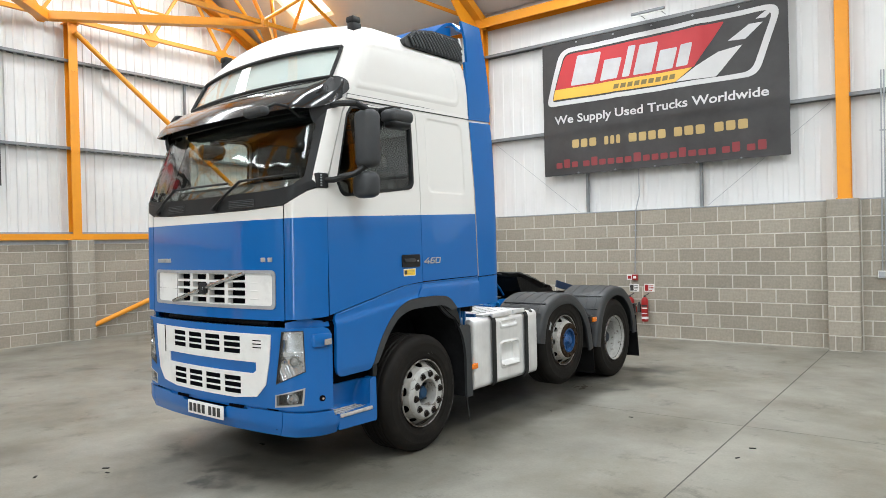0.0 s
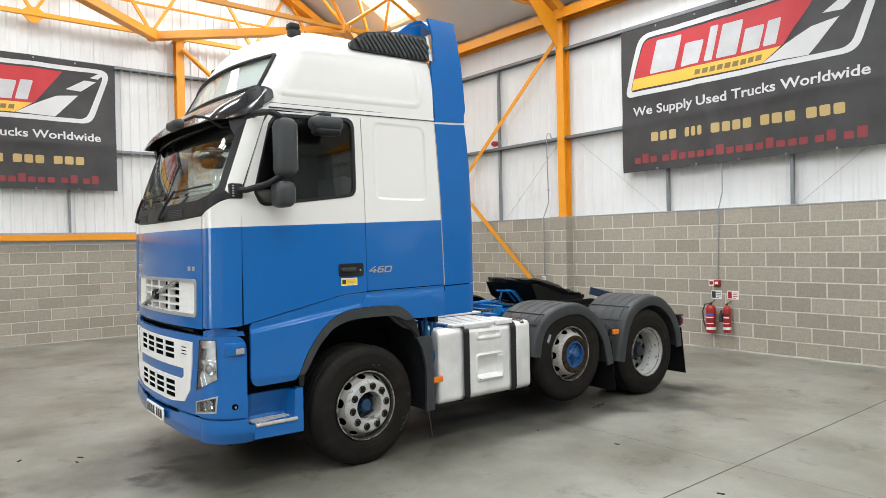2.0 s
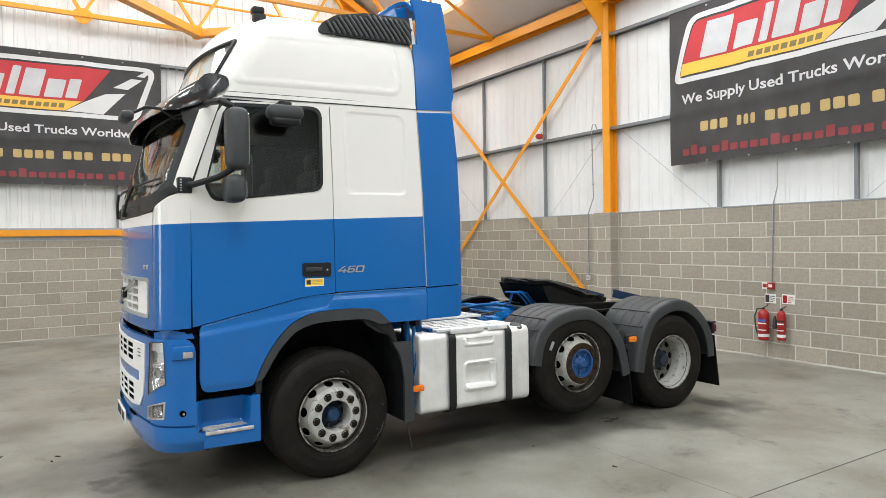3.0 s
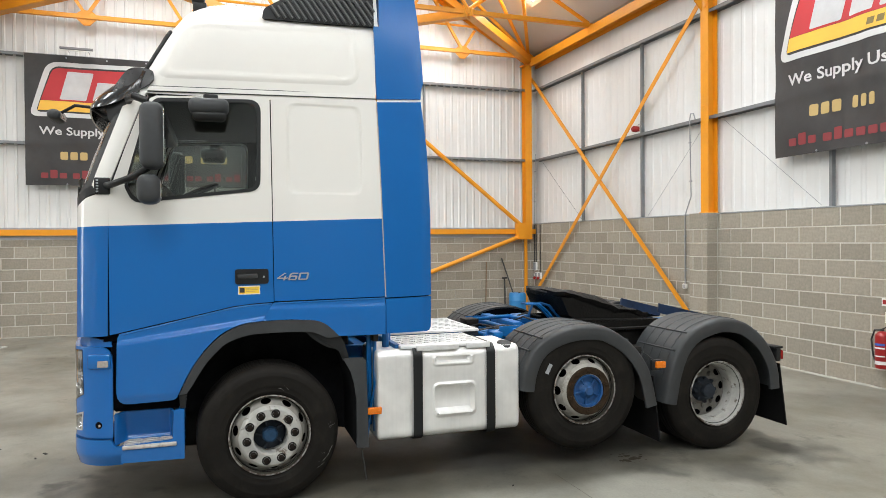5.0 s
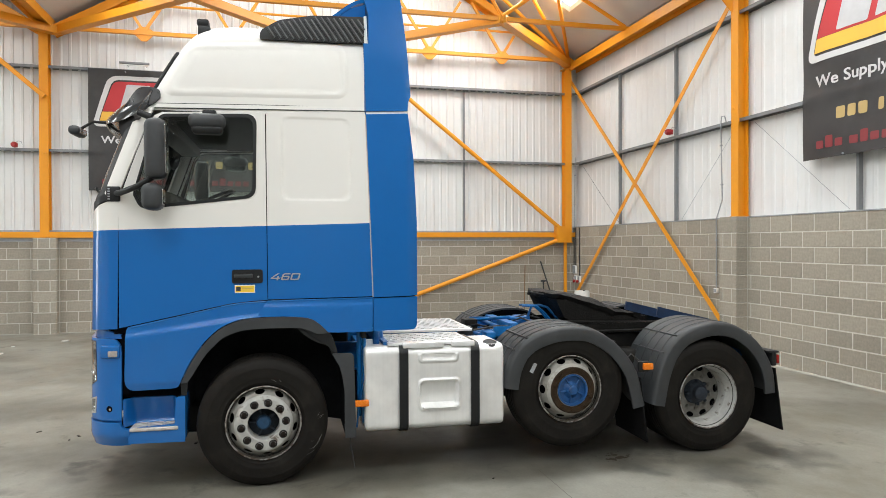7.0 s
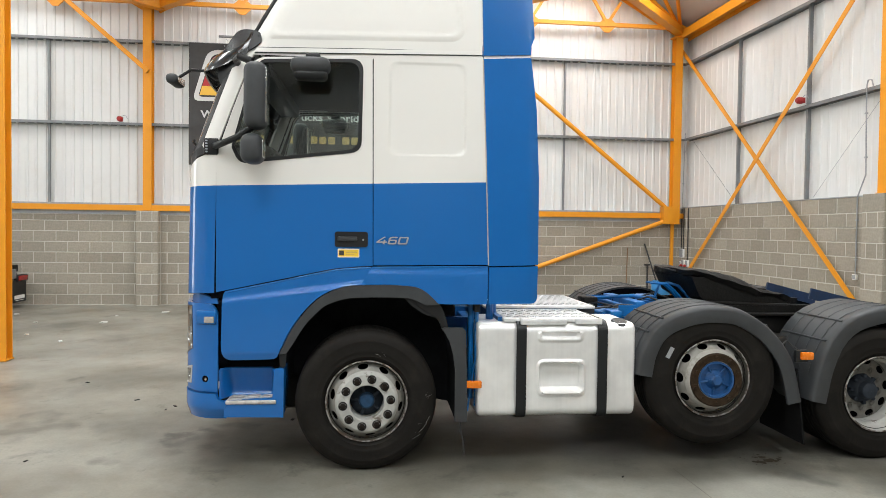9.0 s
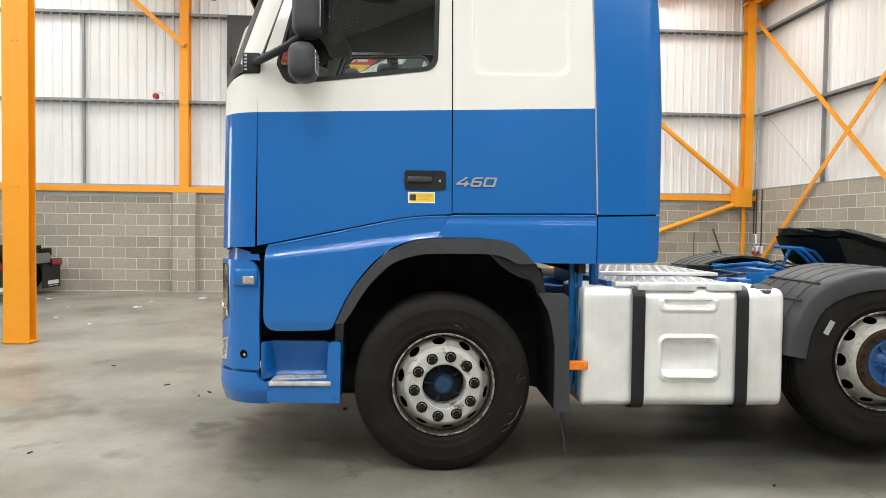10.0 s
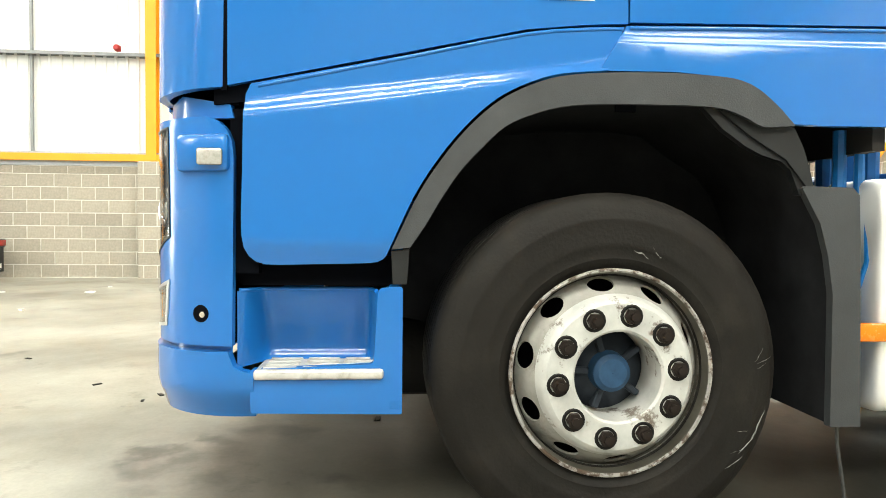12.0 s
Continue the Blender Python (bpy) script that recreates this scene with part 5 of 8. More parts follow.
# sun visor
def visor(s, t):
    u, v = ring_path(s, 0.99, -1.135, 0.255, 0.232, -1.455)
    e = smooth01((abs(s) - 1.02) / 0.36)
    t = max(t, 0.0)
    z0, z1 = 3.00 + 0.125 * smooth01((abs(s) - 1.14) / 0.25), 3.285 - 0.02 * e
    v += (1 - e) * (0.09 + 0.34 * t ** 1.25) + e * (0.285 + 0.02 * t) - 0.03 * math.sin(math.pi * min(t, 1)) * (1 - e)
    return (u * (0.99 - 0.015 * t), v, z0 + (z1 - z0) * t)


part("sun_visor", sheet(rounded([(-1.32, 0.0), (1.32, 0.0), (1.32, 1.0), (-1.32, 1.0)], 0.06), [], visor, 0.012, list(np.arange(-1.36, 1.37, 0.06)), (0.2, 0.4, 0.6, 0.8)), M_VISOR, truck, "smoked acrylic sun visor across the windscreen")
part("visor_underside", sheet([(-1.25, 0.0), (1.25, 0.0), (1.25, 1.0), (-1.25, 1.0)], [], lambda s, t: tuple(Vector(upper(s, 3.0)) * (1 - t) + Vector(visor(s, 0.95)) * t + Vector((0, 0.01, 0))), 0.01, list(np.arange(-1.2, 1.21, 0.1)), (0.5,)), M_BLACK, truck, "black header panel behind the visor")

leaf = spline([(-0.815, 3.235), (-0.83, 3.268), (-0.90, 3.285), (-0.99, 3.272), (-1.075, 3.17), (-1.146, 3.05), (-1.142, 2.93), (-1.10, 2.865), (-1.065, 2.88), (-1.02, 2.98), (-0.942, 3.10), (-0.85, 3.165), (-0.815, 3.20)])
both("visor_end", lambda: sheet(leaf, [], lambda v, z: (1.215 - 1.1 * max(0.0, -0.90 - v) ** 1.6 - 0.3 * max(0.0, z - 3.12) ** 1.5, v, z), 0.03, cut=0.05), M_VISOR_END, truck, "glossy black visor end")

# bumper
part("bumper_lower", sheet([(-0.952, 0.405), (0.952, 0.405), (0.952, 0.60), (0.60, 0.60), (0.57, 0.585), (0.33, 0.585), (0.31, 0.565), (-0.31, 0.565), (-0.33, 0.585), (-0.57, 0.585), (-0.60, 0.60), (-0.952, 0.60)], [], bumper, 0.04, list(np.arange(-0.9, 0.91, 0.06)), (0.44, 0.47, 0.5, 0.55)), M_BLUE, truck, "blue lower bumper")
both("bumper_corner", lambda: sheet([(0.958, 0.405), (1.461, 0.405), (1.461, 0.54), (1.43, 0.545), (1.405, 0.56), (1.39, 0.60), (0.958, 0.60)], [], bumper, 0.04, list(np.arange(0.99, 1.45, 0.04)), (0.44, 0.47, 0.5, 0.55)), M_BLUE, truck, "blue rounded bumper corner")
# shade behind the lower bumper, as a near-black box
part("bumper_shade", box(-0.9, 0.9, -1.40, -1.35, 0.45, 0.62), M_DARK, truck, "", 0)
hl = [(0.975, 1.232), (1.165, 1.240), (1.175, 0.925), (0.905, 0.815)]
fg = [(0.90, 0.725), (1.165, 0.79), (1.150, 0.665), (0.895, 0.635)]
mid = [(-1.40, 0.615), (1.40, 0.615), (1.405, 1.15), (1.400, 1.195), (1.385, 1.228), (1.36, 1.252), (1.325, 1.264), (-1.325, 1.264), (-1.36, 1.252), (-1.385, 1.228), (-1.400, 1.195), (-1.405, 1.15)]
INS = [(-0.865, 1.205), (-0.845, 1.0), (-0.80, 0.80), (-0.70, 0.70), (-0.45, 0.672), (0.45, 0.672), (0.70, 0.70), (0.80, 0.80), (0.845, 1.0), (0.865, 1.205)]
cutb = list(np.arange(-1.38, 1.39, 0.06))
mhole = [[(s * k, z) for s, z in p] for p in (hl, fg) for k in (1, -1)]
bump = part("bumper_upper", sheet(mid, mhole, lower, 0.03, cutb, (0.8, 1.0)), M_BLUE, truck, "blue upper bumper with headlamp openings")
ih = []
for i in range(4):
    x0 = -0.475 + i * 0.262
    for j in range(3):
        z0 = 1.035 + j * 0.052
        ih.append([(x0, z0), (x0 + 0.205, z0), (x0 + 0.205, z0 + 0.038), (x0, z0 + 0.038)])
    for j in range(3):
        z0 = 0.705 + j * 0.053
        ih.append([(x0, z0), (x0 + 0.205, z0), (x0 + 0.205, z0 + 0.038), (x0, z0 + 0.038)])
for j in range(3):
    ih.append([(0.66, 1.09 + j * 0.028), (0.76, 1.09 + j * 0.028), (0.76, 1.10 + j * 0.028), (0.66, 1.10 + j * 0.028)])
ih.append([(-0.57, 0.885), (0.66, 0.885), (0.70, 0.91), (0.70, 0.975), (-0.57, 0.975)])
part("bumper_grille", sheet(INS, ih, lambda s, z: tuple(Vector(lower(s, z)) + Vector((0, -0.008, 0))), 0.012, list(np.arange(-0.8, 0.81, 0.1))), M_WHITE_PLASTIC, bump, "white plastic lower grille with slots", 0.4)
part("grille_crack", sheet([(-0.672, 0.962), (-0.655, 0.958), (-0.652, 1.10), (-0.658, 1.204), (-0.676, 1.204), (-0.668, 1.08)], [], lambda s, z: tuple(Vector(lower(s, z)) + Vector((0, -0.0095, 0))), 0.002), M_DARK, bump, "open crack in the white plastic")
# near-black sheets paint the shade in the bumper slots
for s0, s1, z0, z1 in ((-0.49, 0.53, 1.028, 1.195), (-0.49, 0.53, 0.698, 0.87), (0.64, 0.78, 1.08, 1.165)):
    part("grille_shade", sheet([(s0, z0), (s1, z0), (s1, z1), (s0, z1)], [], lambda s, z: tuple(Vector(lower(s, z)) + Vector((0, -0.004, 0))), 0.003, [x for x in np.arange(-0.5, 0.8, 0.1) if s0 < x < s1]), M_DARK, bump)
for k in (1, -1):
    nm = [(s * k, z) for s, z in hl]
    lamp = part("headlamp", sheet(nm, [], lambda s, z: tuple(Vector(lower(s, z)) + Vector((-0.03 * k, 0.05, 0))), 0.01, [k * x for x in (1.0, 1.06, 1.12)]), M_LAMP, bump, "clear headlamp with chrome reflector")
    part("headlamp_surround", sheet(grow(nm, 0.005), [grow(nm, -0.003)], lambda s, z: tuple(Vector(lower(s, z)) + Vector((0.002 * k, -0.002, 0))), 0.03, [k * x for x in (0.95, 1.0, 1.06, 1.12)]), M_BLACK, lamp)
    lens = part("lens", sheet(nm, [], lower, 0.004, [k * x for x in (0.95, 1.0, 1.06, 1.12)]), M_CLEAR, lamp, "clear plastic lens")
    lens.visible_shadow = False

    def bowl(s, z, k=k):
        """Stepped reflector: flat top band, hollow middle band, sloping lower bowl."""
        d = 0.012 if z > 1.165 else 0.036 if z > 1.072 else 0.014 + 0.03 * smooth01((1.072 - z) / 0.12) * (0.55 + 0.45 * math.sin(46 * abs(s) + 20 * z))
        return tuple(Vector(lower(s, z)) + Vector((-0.6 * d * k, d, 0)))
    part("reflector", sheet(grow(nm, -0.004), [], bowl, 0.004, [k * x for x in np.arange(0.93, 1.18, 0.012)], [*np.arange(0.87, 1.07, 0.014), 1.070, 1.074, 1.10, 1.13, 1.163, 1.167, 1.2]), M_REFLECTOR, lamp, "stepped chrome reflector", 0.5)
    c = Vector(lower(1.083 * k, 1.000)) + Vector((-0.012 * k, 0.020, 0))
    rf = part("projector", lathe([(0.030, -0.004), (0.034, -0.014), (0.046, -0.016), (0.050, 0.0), (0.050, 0.02)], 24, 'x'), M_CHROME, lamp, "round chrome projector ring")
    rf.matrix_basis = Matrix.Translation(c) @ pose(0, 0, 0, 0, 0, 90 + 35 * k)
    bl = part("projector_lens", lathe([(0.001, -0.018), (0.018, -0.014), (0.031, -0.002)], 20, 'x'), M_REPEATER, lamp)
    bl.matrix_basis = rf.matrix_basis.copy()
    nf = [(s * k, z) for s, z in fg]
    fog = part("fog_lamp", sheet(nf, [], lambda s, z: tuple(Vector(lower(s, z)) + Vector((-0.03 * k, 0.05, 0))), 0.01, [k * x for x in (0.95, 1.0, 1.06, 1.12)]), M_BLACK, bump, "fog lamp in a chrome frame")
    part("fog_frame", sheet(grow(nf, 0.008), [grow(nf, -0.008)], lambda s, z: tuple(Vector(lower(s, z)) + Vector((0.002 * k, -0.002, 0))), 0.03, [k * x for x in (0.95, 1.0, 1.06, 1.12)]), M_SILVER, fog)
    c = Vector(lower(1.06 * k, 0.705)) + Vector((-0.02 * k, 0.03, 0))
    rf = part("reflector", lathe([(0.004, 0.02), (0.03, 0.015), (0.048, -0.012)], 18, 'x'), M_CHROME, fog)
    rf.matrix_basis = Matrix.Translation(c) @ pose(0, 0, 0, 0, 0, 90 + 35 * k)
    lens = part("lens", sheet(nf, [], lower, 0.004, [k * x for x in (0.95, 1.0, 1.06, 1.12)]), M_CLEAR, fog)
    lens.visible_shadow = False
    # side repeater on a moulded plinth, and the towing-eye hole
    m = Matrix.Diagonal((k, 1, 1, 1))
    pl = box(1.215, 1.262, -1.335 + 0.06, -1.12, 1.108, 1.215, 0.015)
    for q in pl.verts:
        q.co.x -= 0.036 * smooth01((-1.15 - q.co.y) / 0.12)
    bmesh.ops.transform(pl, matrix=m, verts=pl.verts)
    pl = part("repeater_plinth", pl, M_BLUE, bump, "blue moulded plinth")
    b2 = box(1.262, 1.270, -1.205, -1.135, 1.125, 1.172, 0.006)
    bmesh.ops.transform(b2, matrix=m, verts=b2.verts)
    part("side_repeater", b2, M_REPEATER, pl, "clear side repeater")
    sp = min(np.arange(1.0, 1.46, 0.005), key=lambda q: abs(lower(q, 0.706)[1] + 1.205))
    hc, hd = Vector(lower(sp * k, 0.706)), Vector(lower((sp + 0.01) * k, 0.706)) - Vector(lower((sp - 0.01) * k, 0.706))
    turn_z = math.degrees(math.atan2(-hd.x, hd.y)) if k > 0 else 180 - math.degrees(math.atan2(hd.x, hd.y))
    # the hole's shade is painted as a flush near-black disc
    ph = part("plug_hole", lathe([(0.001, 0.0015), (0.0245, 0.0015), (0.026, -0.004)], 20, 'x'), M_DARK, bump, "flush near-black disc painting the shade of the towing-eye hole")
    ph.matrix_basis = Matrix.Translation(hc) @ pose(0, 0, 0, 0, 0, turn_z)
    part("bolt", lathe([(0.001, 0.005), (0.007, 0.005), (0.009, 0.001)], 12, 'x'), M_TRIM_TAN, ph, "dull bolt head in the hole").location = (0, 0.006, -0.003)
    # corner piece above the bumper, behind the dark gap
    part("corner_stub", sheet([(s * k, z) for s, z in [(1.0, 1.262), (1.37, 1.262), (1.36, 1.30), (1.18, 1.335), (1.0, 1.30)]], [], lambda s, z: tuple(Vector(lower(s, z)) + Vector((-0.02 * k, 0.03, 0))), 0.03, [k * x for x in (1.1, 1.2, 1.3)]), M_BLUE, bump)
part("bumper_gap", sheet([(-1.375, 0.585), (1.375, 0.585), (1.375, 0.63), (-1.375, 0.63)], [], lambda s, z: tuple(Vector(lower(s, z)) + Vector((-0.02 * s / 1.4, 0.02, 0))), 0.006, cutb), M_BLUE, bump)
# shade behind the grilles, as a near-black box
part("radiator_shade", box(-0.84, 0.84, -1.36, -1.30, 0.62, 1.70), M_DARK, truck, "near-black box painting the shade behind the grilles", 0)
part("radiator_pipe", tube([(-0.7, -1.37, 1.285), (0.8, -1.37, 1.285)], 0.018, 8), M_GREASE, truck)
# number plate, its characters as plain bars
plate = part("number_plate", box(-0.20, 0.33, -1.512, -1.500, 0.470, 0.585, 0.004), M_PAPER, bump, "white number plate")
for k in range(7):
    x0 = -0.172 + k * 0.064 + (0.035 if k > 3 else 0)
    part("plate_bar", box(x0, x0 + 0.042, -1.515, -1.511, 0.490, 0.564), M_INK, plate)

# near-black strips paint the shade of two recesses
for u0, u1 in ((-0.42, -0.24), (0.36, 0.53)):
    part("bumper_recess_shade", sheet([(u0, 0.590), (u1, 0.590), (u1, 0.612), (u0, 0.612)], [], lambda s, z: tuple(Vector(bumper(s, z)) + Vector((0, -0.004, 0))), 0.01), M_DARK, bump)

# entry steps
def mirrored(bm, k):
    if k < 0:
        bmesh.ops.scale(bm, vec=(-1, 1, 1), verts=bm.verts)
    return bm


def step_back(v, z):
    """Moulded back of the step: leans out at the top and sweeps out to both sides."""
    out = 1.070 + 0.075 * ((z - 0.545) / 0.225) ** 2 + 0.03 * smooth01((0.575 - z) / 0.03)
    out += (1.205 - out) * smooth01((-1.03 - v) / 0.075) + (1.238 - out) * smooth01((v + 0.735) / 0.035)
    return (out, v, z)


def steps(k):
    st = part("step_box", mirrored(sheet(rounded([(-1.062, 0.424), (-0.633, 0.417), (-0.632, 0.787), (-0.702, 0.781), (-0.714, 0.562), (-1.062, 0.550)], [0.01, 0.006, 0.012, 0.02, 0.02, 0.008]), [], lambda v, z: (1.252 - 0.004 * smooth01((0.47 - z) / 0.05), v, z), 0.03, [-0.95, -0.85, -0.75], [0.45, 0.47, 0.5]), k), M_BLUE, truck, "blue entry step housing")
    part("step_cheek", mirrored(box(1.00, 1.251, -0.675, -0.634, 0.43, 0.786, 0.008), k), M_BLUE, st)
    part("step_back", mirrored(sheet([(-1.108, 0.548), (-0.70, 0.548), (-0.70, 0.770), (-1.108, 0.768)], [], step_back, 0.012, list(np.arange(-1.10, -0.70, 0.012)), list(np.arange(0.555, 0.768, 0.02))), k), M_BLUE, st, "", 1.0)
    part("step_lip", mirrored(tube([tuple(Vector(step_back(v, 0.770)) - Vector((0.006, 0, 0))) for v in np.arange(-1.104, -0.70, 0.012)], 0.007, 8), k), M_BLUE, st, "", 1.0)
    part("step_floor", mirrored(box(1.00, 1.235, -1.055, -0.66, 0.43, 0.535), k), M_BLUE, st)
    # near-black box paints the shade ahead of the step
    part("step_shade", mirrored(box(1.02, 1.212, -1.125, -1.045, 0.82, 1.29), k), M_DARK, st, "", 0)
    return st


for k in (1, -1):
    st = steps(k)
    tr = part("tread", mirrored(box(1.055, 1.266, -1.052, -0.686, 0.521, 0.551, 0.009, 3), k), M_TREAD, st, "worn aluminium step tread")
    for i in range(3):
        for j in range(4):
            v0, u0 = -1.025 + i * 0.112, 1.075 + j * 0.046
            part("tread_slot", mirrored(box(u0, u0 + 0.024, v0, v0 + 0.088, 0.5475, 0.5516, 0.0015, 1), k), M_SLOT, tr)
            part("tread_rib", mirrored(box(u0 + 0.024, u0 + 0.031, v0 - 0.004, v0 + 0.092, 0.549, 0.5565, 0.003, 2), k), M_TREAD, tr)

# mirrors
for k in (1, -1):
    def mb(x0, x1, y0, y1, z0, z1, b, k=k):
        bm = box(x0, x1, y0, y1, z0, z1, b, 4)
        if k < 0:
            bmesh.ops.scale(bm, vec=(-1, 1, 1), verts=bm.verts)
        return bm

    def mt(pts, r, k=k):
        return tube([(k * x, y, z) for x, y, z in pts], r, 10)
    mir = part("main_mirror", mb(1.30, 1.505, -0.895, -0.735, 2.525, 2.995, 0.062), M_GREY_PLASTIC, truck, "tall dark grey main mirror housing")
    part("mirror_glass", mb(1.335, 1.47, -0.741, -0.733, 2.57, 2.95, 0.003), M_CHROME, mir)
    part("mirror_arm", mt([(1.10, -0.99, 3.03), (1.25, -0.985, 3.045), (1.40, -0.93, 3.035), (1.42, -0.84, 3.0)], 0.026), M_BLACK, mir)
    part("mirror_arm", mt([(1.21, -1.16, 2.42), (1.30, -1.10, 2.42), (1.38, -0.95, 2.47), (1.40, -0.84, 2.54)], 0.024), M_BLACK, mir)
    wam = part("wide_angle_mirror", mb(1.285, 1.51, -0.915, -0.76, 2.280, 2.490, 0.06), M_GREY_PLASTIC, truck, "dark grey wide-angle mirror housing")
    part("mirror_glass", mb(1.335, 1.465, -0.764, -0.757, 2.325, 2.44, 0.003), M_CHROME, wam)
    part("hinge_bracket", mb(1.165, 1.255, -1.215, -1.11, 2.355, 2.475, 0.012), M_BLACK, truck, "black mirror hinge bracket")
    for j in range(5):
        part("hinge_rib", mb(1.256, 1.262, -1.20, -1.185, 2.37 + 0.02 * j, 2.38 + 0.02 * j, 0.0), M_GALV, wam)
    km = part("kerb_mirror", mb(1.30, 1.475, -0.575, -0.295, 2.93, 3.045, 0.05), M_GREY_PLASTIC, truck, "dark grey kerb mirror above the door window")
    part("mirror_bowl", mb(1.32, 1.455, -0.55, -0.315, 2.885, 2.96, 0.035), M_BLACK, km)
    part("mirror_arm", mb(1.19, 1.38, -0.475, -0.37, 3.035, 3.085, 0.015), M_BLACK, km)
fm = part("front_mirror", box(0.76, 1.02, -1.56, -1.47, 2.915, 2.99, 0.034, 4), M_GREY_PLASTIC, truck, "front mirror on a curved black arm")
part("mirror_arm", tube([(0.92, -1.48, 2.975), (0.95, -1.38, 3.03), (0.97, -1.28, 3.02), (1.0, -1.18, 2.95), (1.02, -1.10, 2.96)], 0.012, 8), M_BLACK, fm)
part("mirror_glass", box(0.80, 0.98, -1.474, -1.468, 2.93, 2.975), M_CHROME, fm)

both("gap_shade", lambda: sheet([(0.88, 1.52), (1.27, 1.53), (1.27, 1.60), (0.88, 1.59)], [], lambda v, z: (1.19, v, z), 0.01), M_DARK, truck)
# side and roof fairing
def fair_u(v, z):
    u = 1.248
    if z > 2.2:
        u -= 0.03 * ((z - 2.2) / 1.0) ** 1.4
    if z > 3.6:
        u -= 0.02 * ((z - 3.6) / 0.6) ** 1.5
    u -= 0.04 * smooth01((v - 1.18) / 0.12) ** 2
    return u


def fair(v, z):
    return (fair_u(v, z), v, z)


cv = list(np.arange(0.9, 1.28, 0.04))
both("fairing_lower", lambda: sheet(rounded([(0.897, 1.266), (1.28, 1.270), (1.285, 1.555), (0.897, 1.545)], [0, 0.05, 0, 0]), [], fair, 0.03, cv), M_FAIRING, truck, "blue lower side fairing")
both("fairing_middle", lambda: sheet([(0.897, 1.555), (1.285, 1.565), (1.283, 2.2), (1.255, 2.75), (1.205, 3.145), (0.842, 3.125)], [], fair, 0.03, cv, (1.9, 2.3, 2.6, 2.9)), M_FAIRING, truck, "blue tall side fairing")
both("fairing_upper", lambda: sheet([(0.840, 3.150), (1.205, 3.168), (1.208, 3.24), (1.232, 3.30), (1.20, 3.75), (1.150, 4.165), (0.83, 4.165), (0.875, 3.99), (0.87, 3.74), (0.826, 3.74)], [], fair, 0.03, cv, (3.4, 3.6, 3.8, 4.0)), M_FAIRING, truck, "blue upper side fairing")
both("fairing_gap", lambda: sheet([(0.845, 3.126), (1.2, 3.146), (1.2, 3.168), (0.845, 3.150)], [], lambda v, z: (fair_u(v, z) - 0.012, v, z), 0.01), M_PAPER, truck)


def deflector(u, v):
    z = 3.93 + 0.27 * smooth01((v - 0.36) / 0.5) - 0.02 * (u / 1.1) ** 2 - 0.09 * smooth01((abs(u) - 1.0) / 0.13)
    return (u, v, z)


part("roof_deflector", sheet([(-0.99, 0.38), (0.99, 0.38), (1.01, 0.85), (1.135, 0.87), (1.135, 1.15), (-1.135, 1.15), (-1.135, 0.87), (-1.01, 0.85)], [], deflector, 0.03, list(np.arange(-1.1, 1.11, 0.05)), list(np.arange(0.42, 1.15, 0.06))), M_FAIRING, truck, "blue roof air deflector")
both("deflector_cheek", lambda: sheet([(0.36, 3.90), (0.86, 3.97), (0.86, 4.14), (0.72, 4.10), (0.6, 4.04), (0.5, 3.98)], [], lambda v, z: (0.99, v, z), 0.02), M_BLUE, truck)
lou = rounded([(-0.045, 3.735), (0.58, 3.742), (0.856, 3.752), (0.842, 3.995), (0.40, 3.978), (0.12, 3.915), (-0.03, 3.815)], [0.03, 0, 0.03, 0.03, 0.2, 0.2, 0.06], 6)


def lou_top(v):
    pts = [(-0.045, 3.78), (0.0, 3.845), (0.12, 3.908), (0.26, 3.948), (0.40, 3.97), (0.60, 3.982), (0.85, 3.985)]
    for (a, za), (b, zb) in zip(pts, pts[1:]):
        if a <= v <= b:
            return za + (zb - za) * (v - a) / (b - a)
    return 3.76


near, far = both("air_louvre", lambda: sheet(lou, [], lambda v, z: (1.150 - 0.10 * smooth01((z - 3.74) / 0.5), v, z), 0.10, cuts_y=(3.8, 3.85, 3.9, 3.95)), M_BLACK, truck, "black slatted air louvre beside the roof")
for ob, k in ((near, 1), (far, -1)):
    for i in range(17):
        v0 = -0.07 + i * 0.052
        pts = []
        for t in np.linspace(0, 1, 9):
            v, z = v0 + 0.15 * (1 - t), 3.752 + 0.235 * t
            if 0.0 < v < 0.838 and z < lou_top(v) - 0.008:
                pts.append((k * (1.160 - 0.10 * smooth01((z - 3.74) / 0.5)), v, z))
        if len(pts) > 1:
            part("slat", tube(pts, 0.013, 6), M_SLAT, ob)
    # pale strip painted for the light seen through the gap
    part("louvre_gap_light", sheet([(0.835, 3.75), (0.866, 3.745), (0.862, 4.0), (0.838, 4.0)], [], lambda v, z: (k * (1.16 - 0.10 * smooth01((z - 3.74) / 0.5)), v, z), 0.02), M_LINING, ob, "pale strip painting the light through the gap beside the louvre")

# cab interior
both("door_lining", lambda: sheet([(-1.08, 1.6), (0.0, 1.6), (0.0, 3.09), (-0.80, 3.07), (-0.87, 2.98), (-0.99, 2.65), (-1.08, 2.40)], [grow(win, 0.012)], lambda v, z: (side_u(v, z) - 0.055, v, z), 0.012, cut=0.15), M_FABRIC, truck, "dark cab door lining")
both("cab_lining", lambda: sheet([(0.01, 1.56), (0.83, 1.56), (0.80, 3.09), (0.01, 3.09)], [], lambda v, z: (side_u(v, z) - 0.06, v, z), 0.012, cut=0.2), M_FABRIC, truck, "dark sleeper side lining")
part("back_lining", box(-1.16, 1.16, 0.80, 0.83, 1.55, 3.10), M_FABRIC, truck, "dark sleeper back lining", 0)
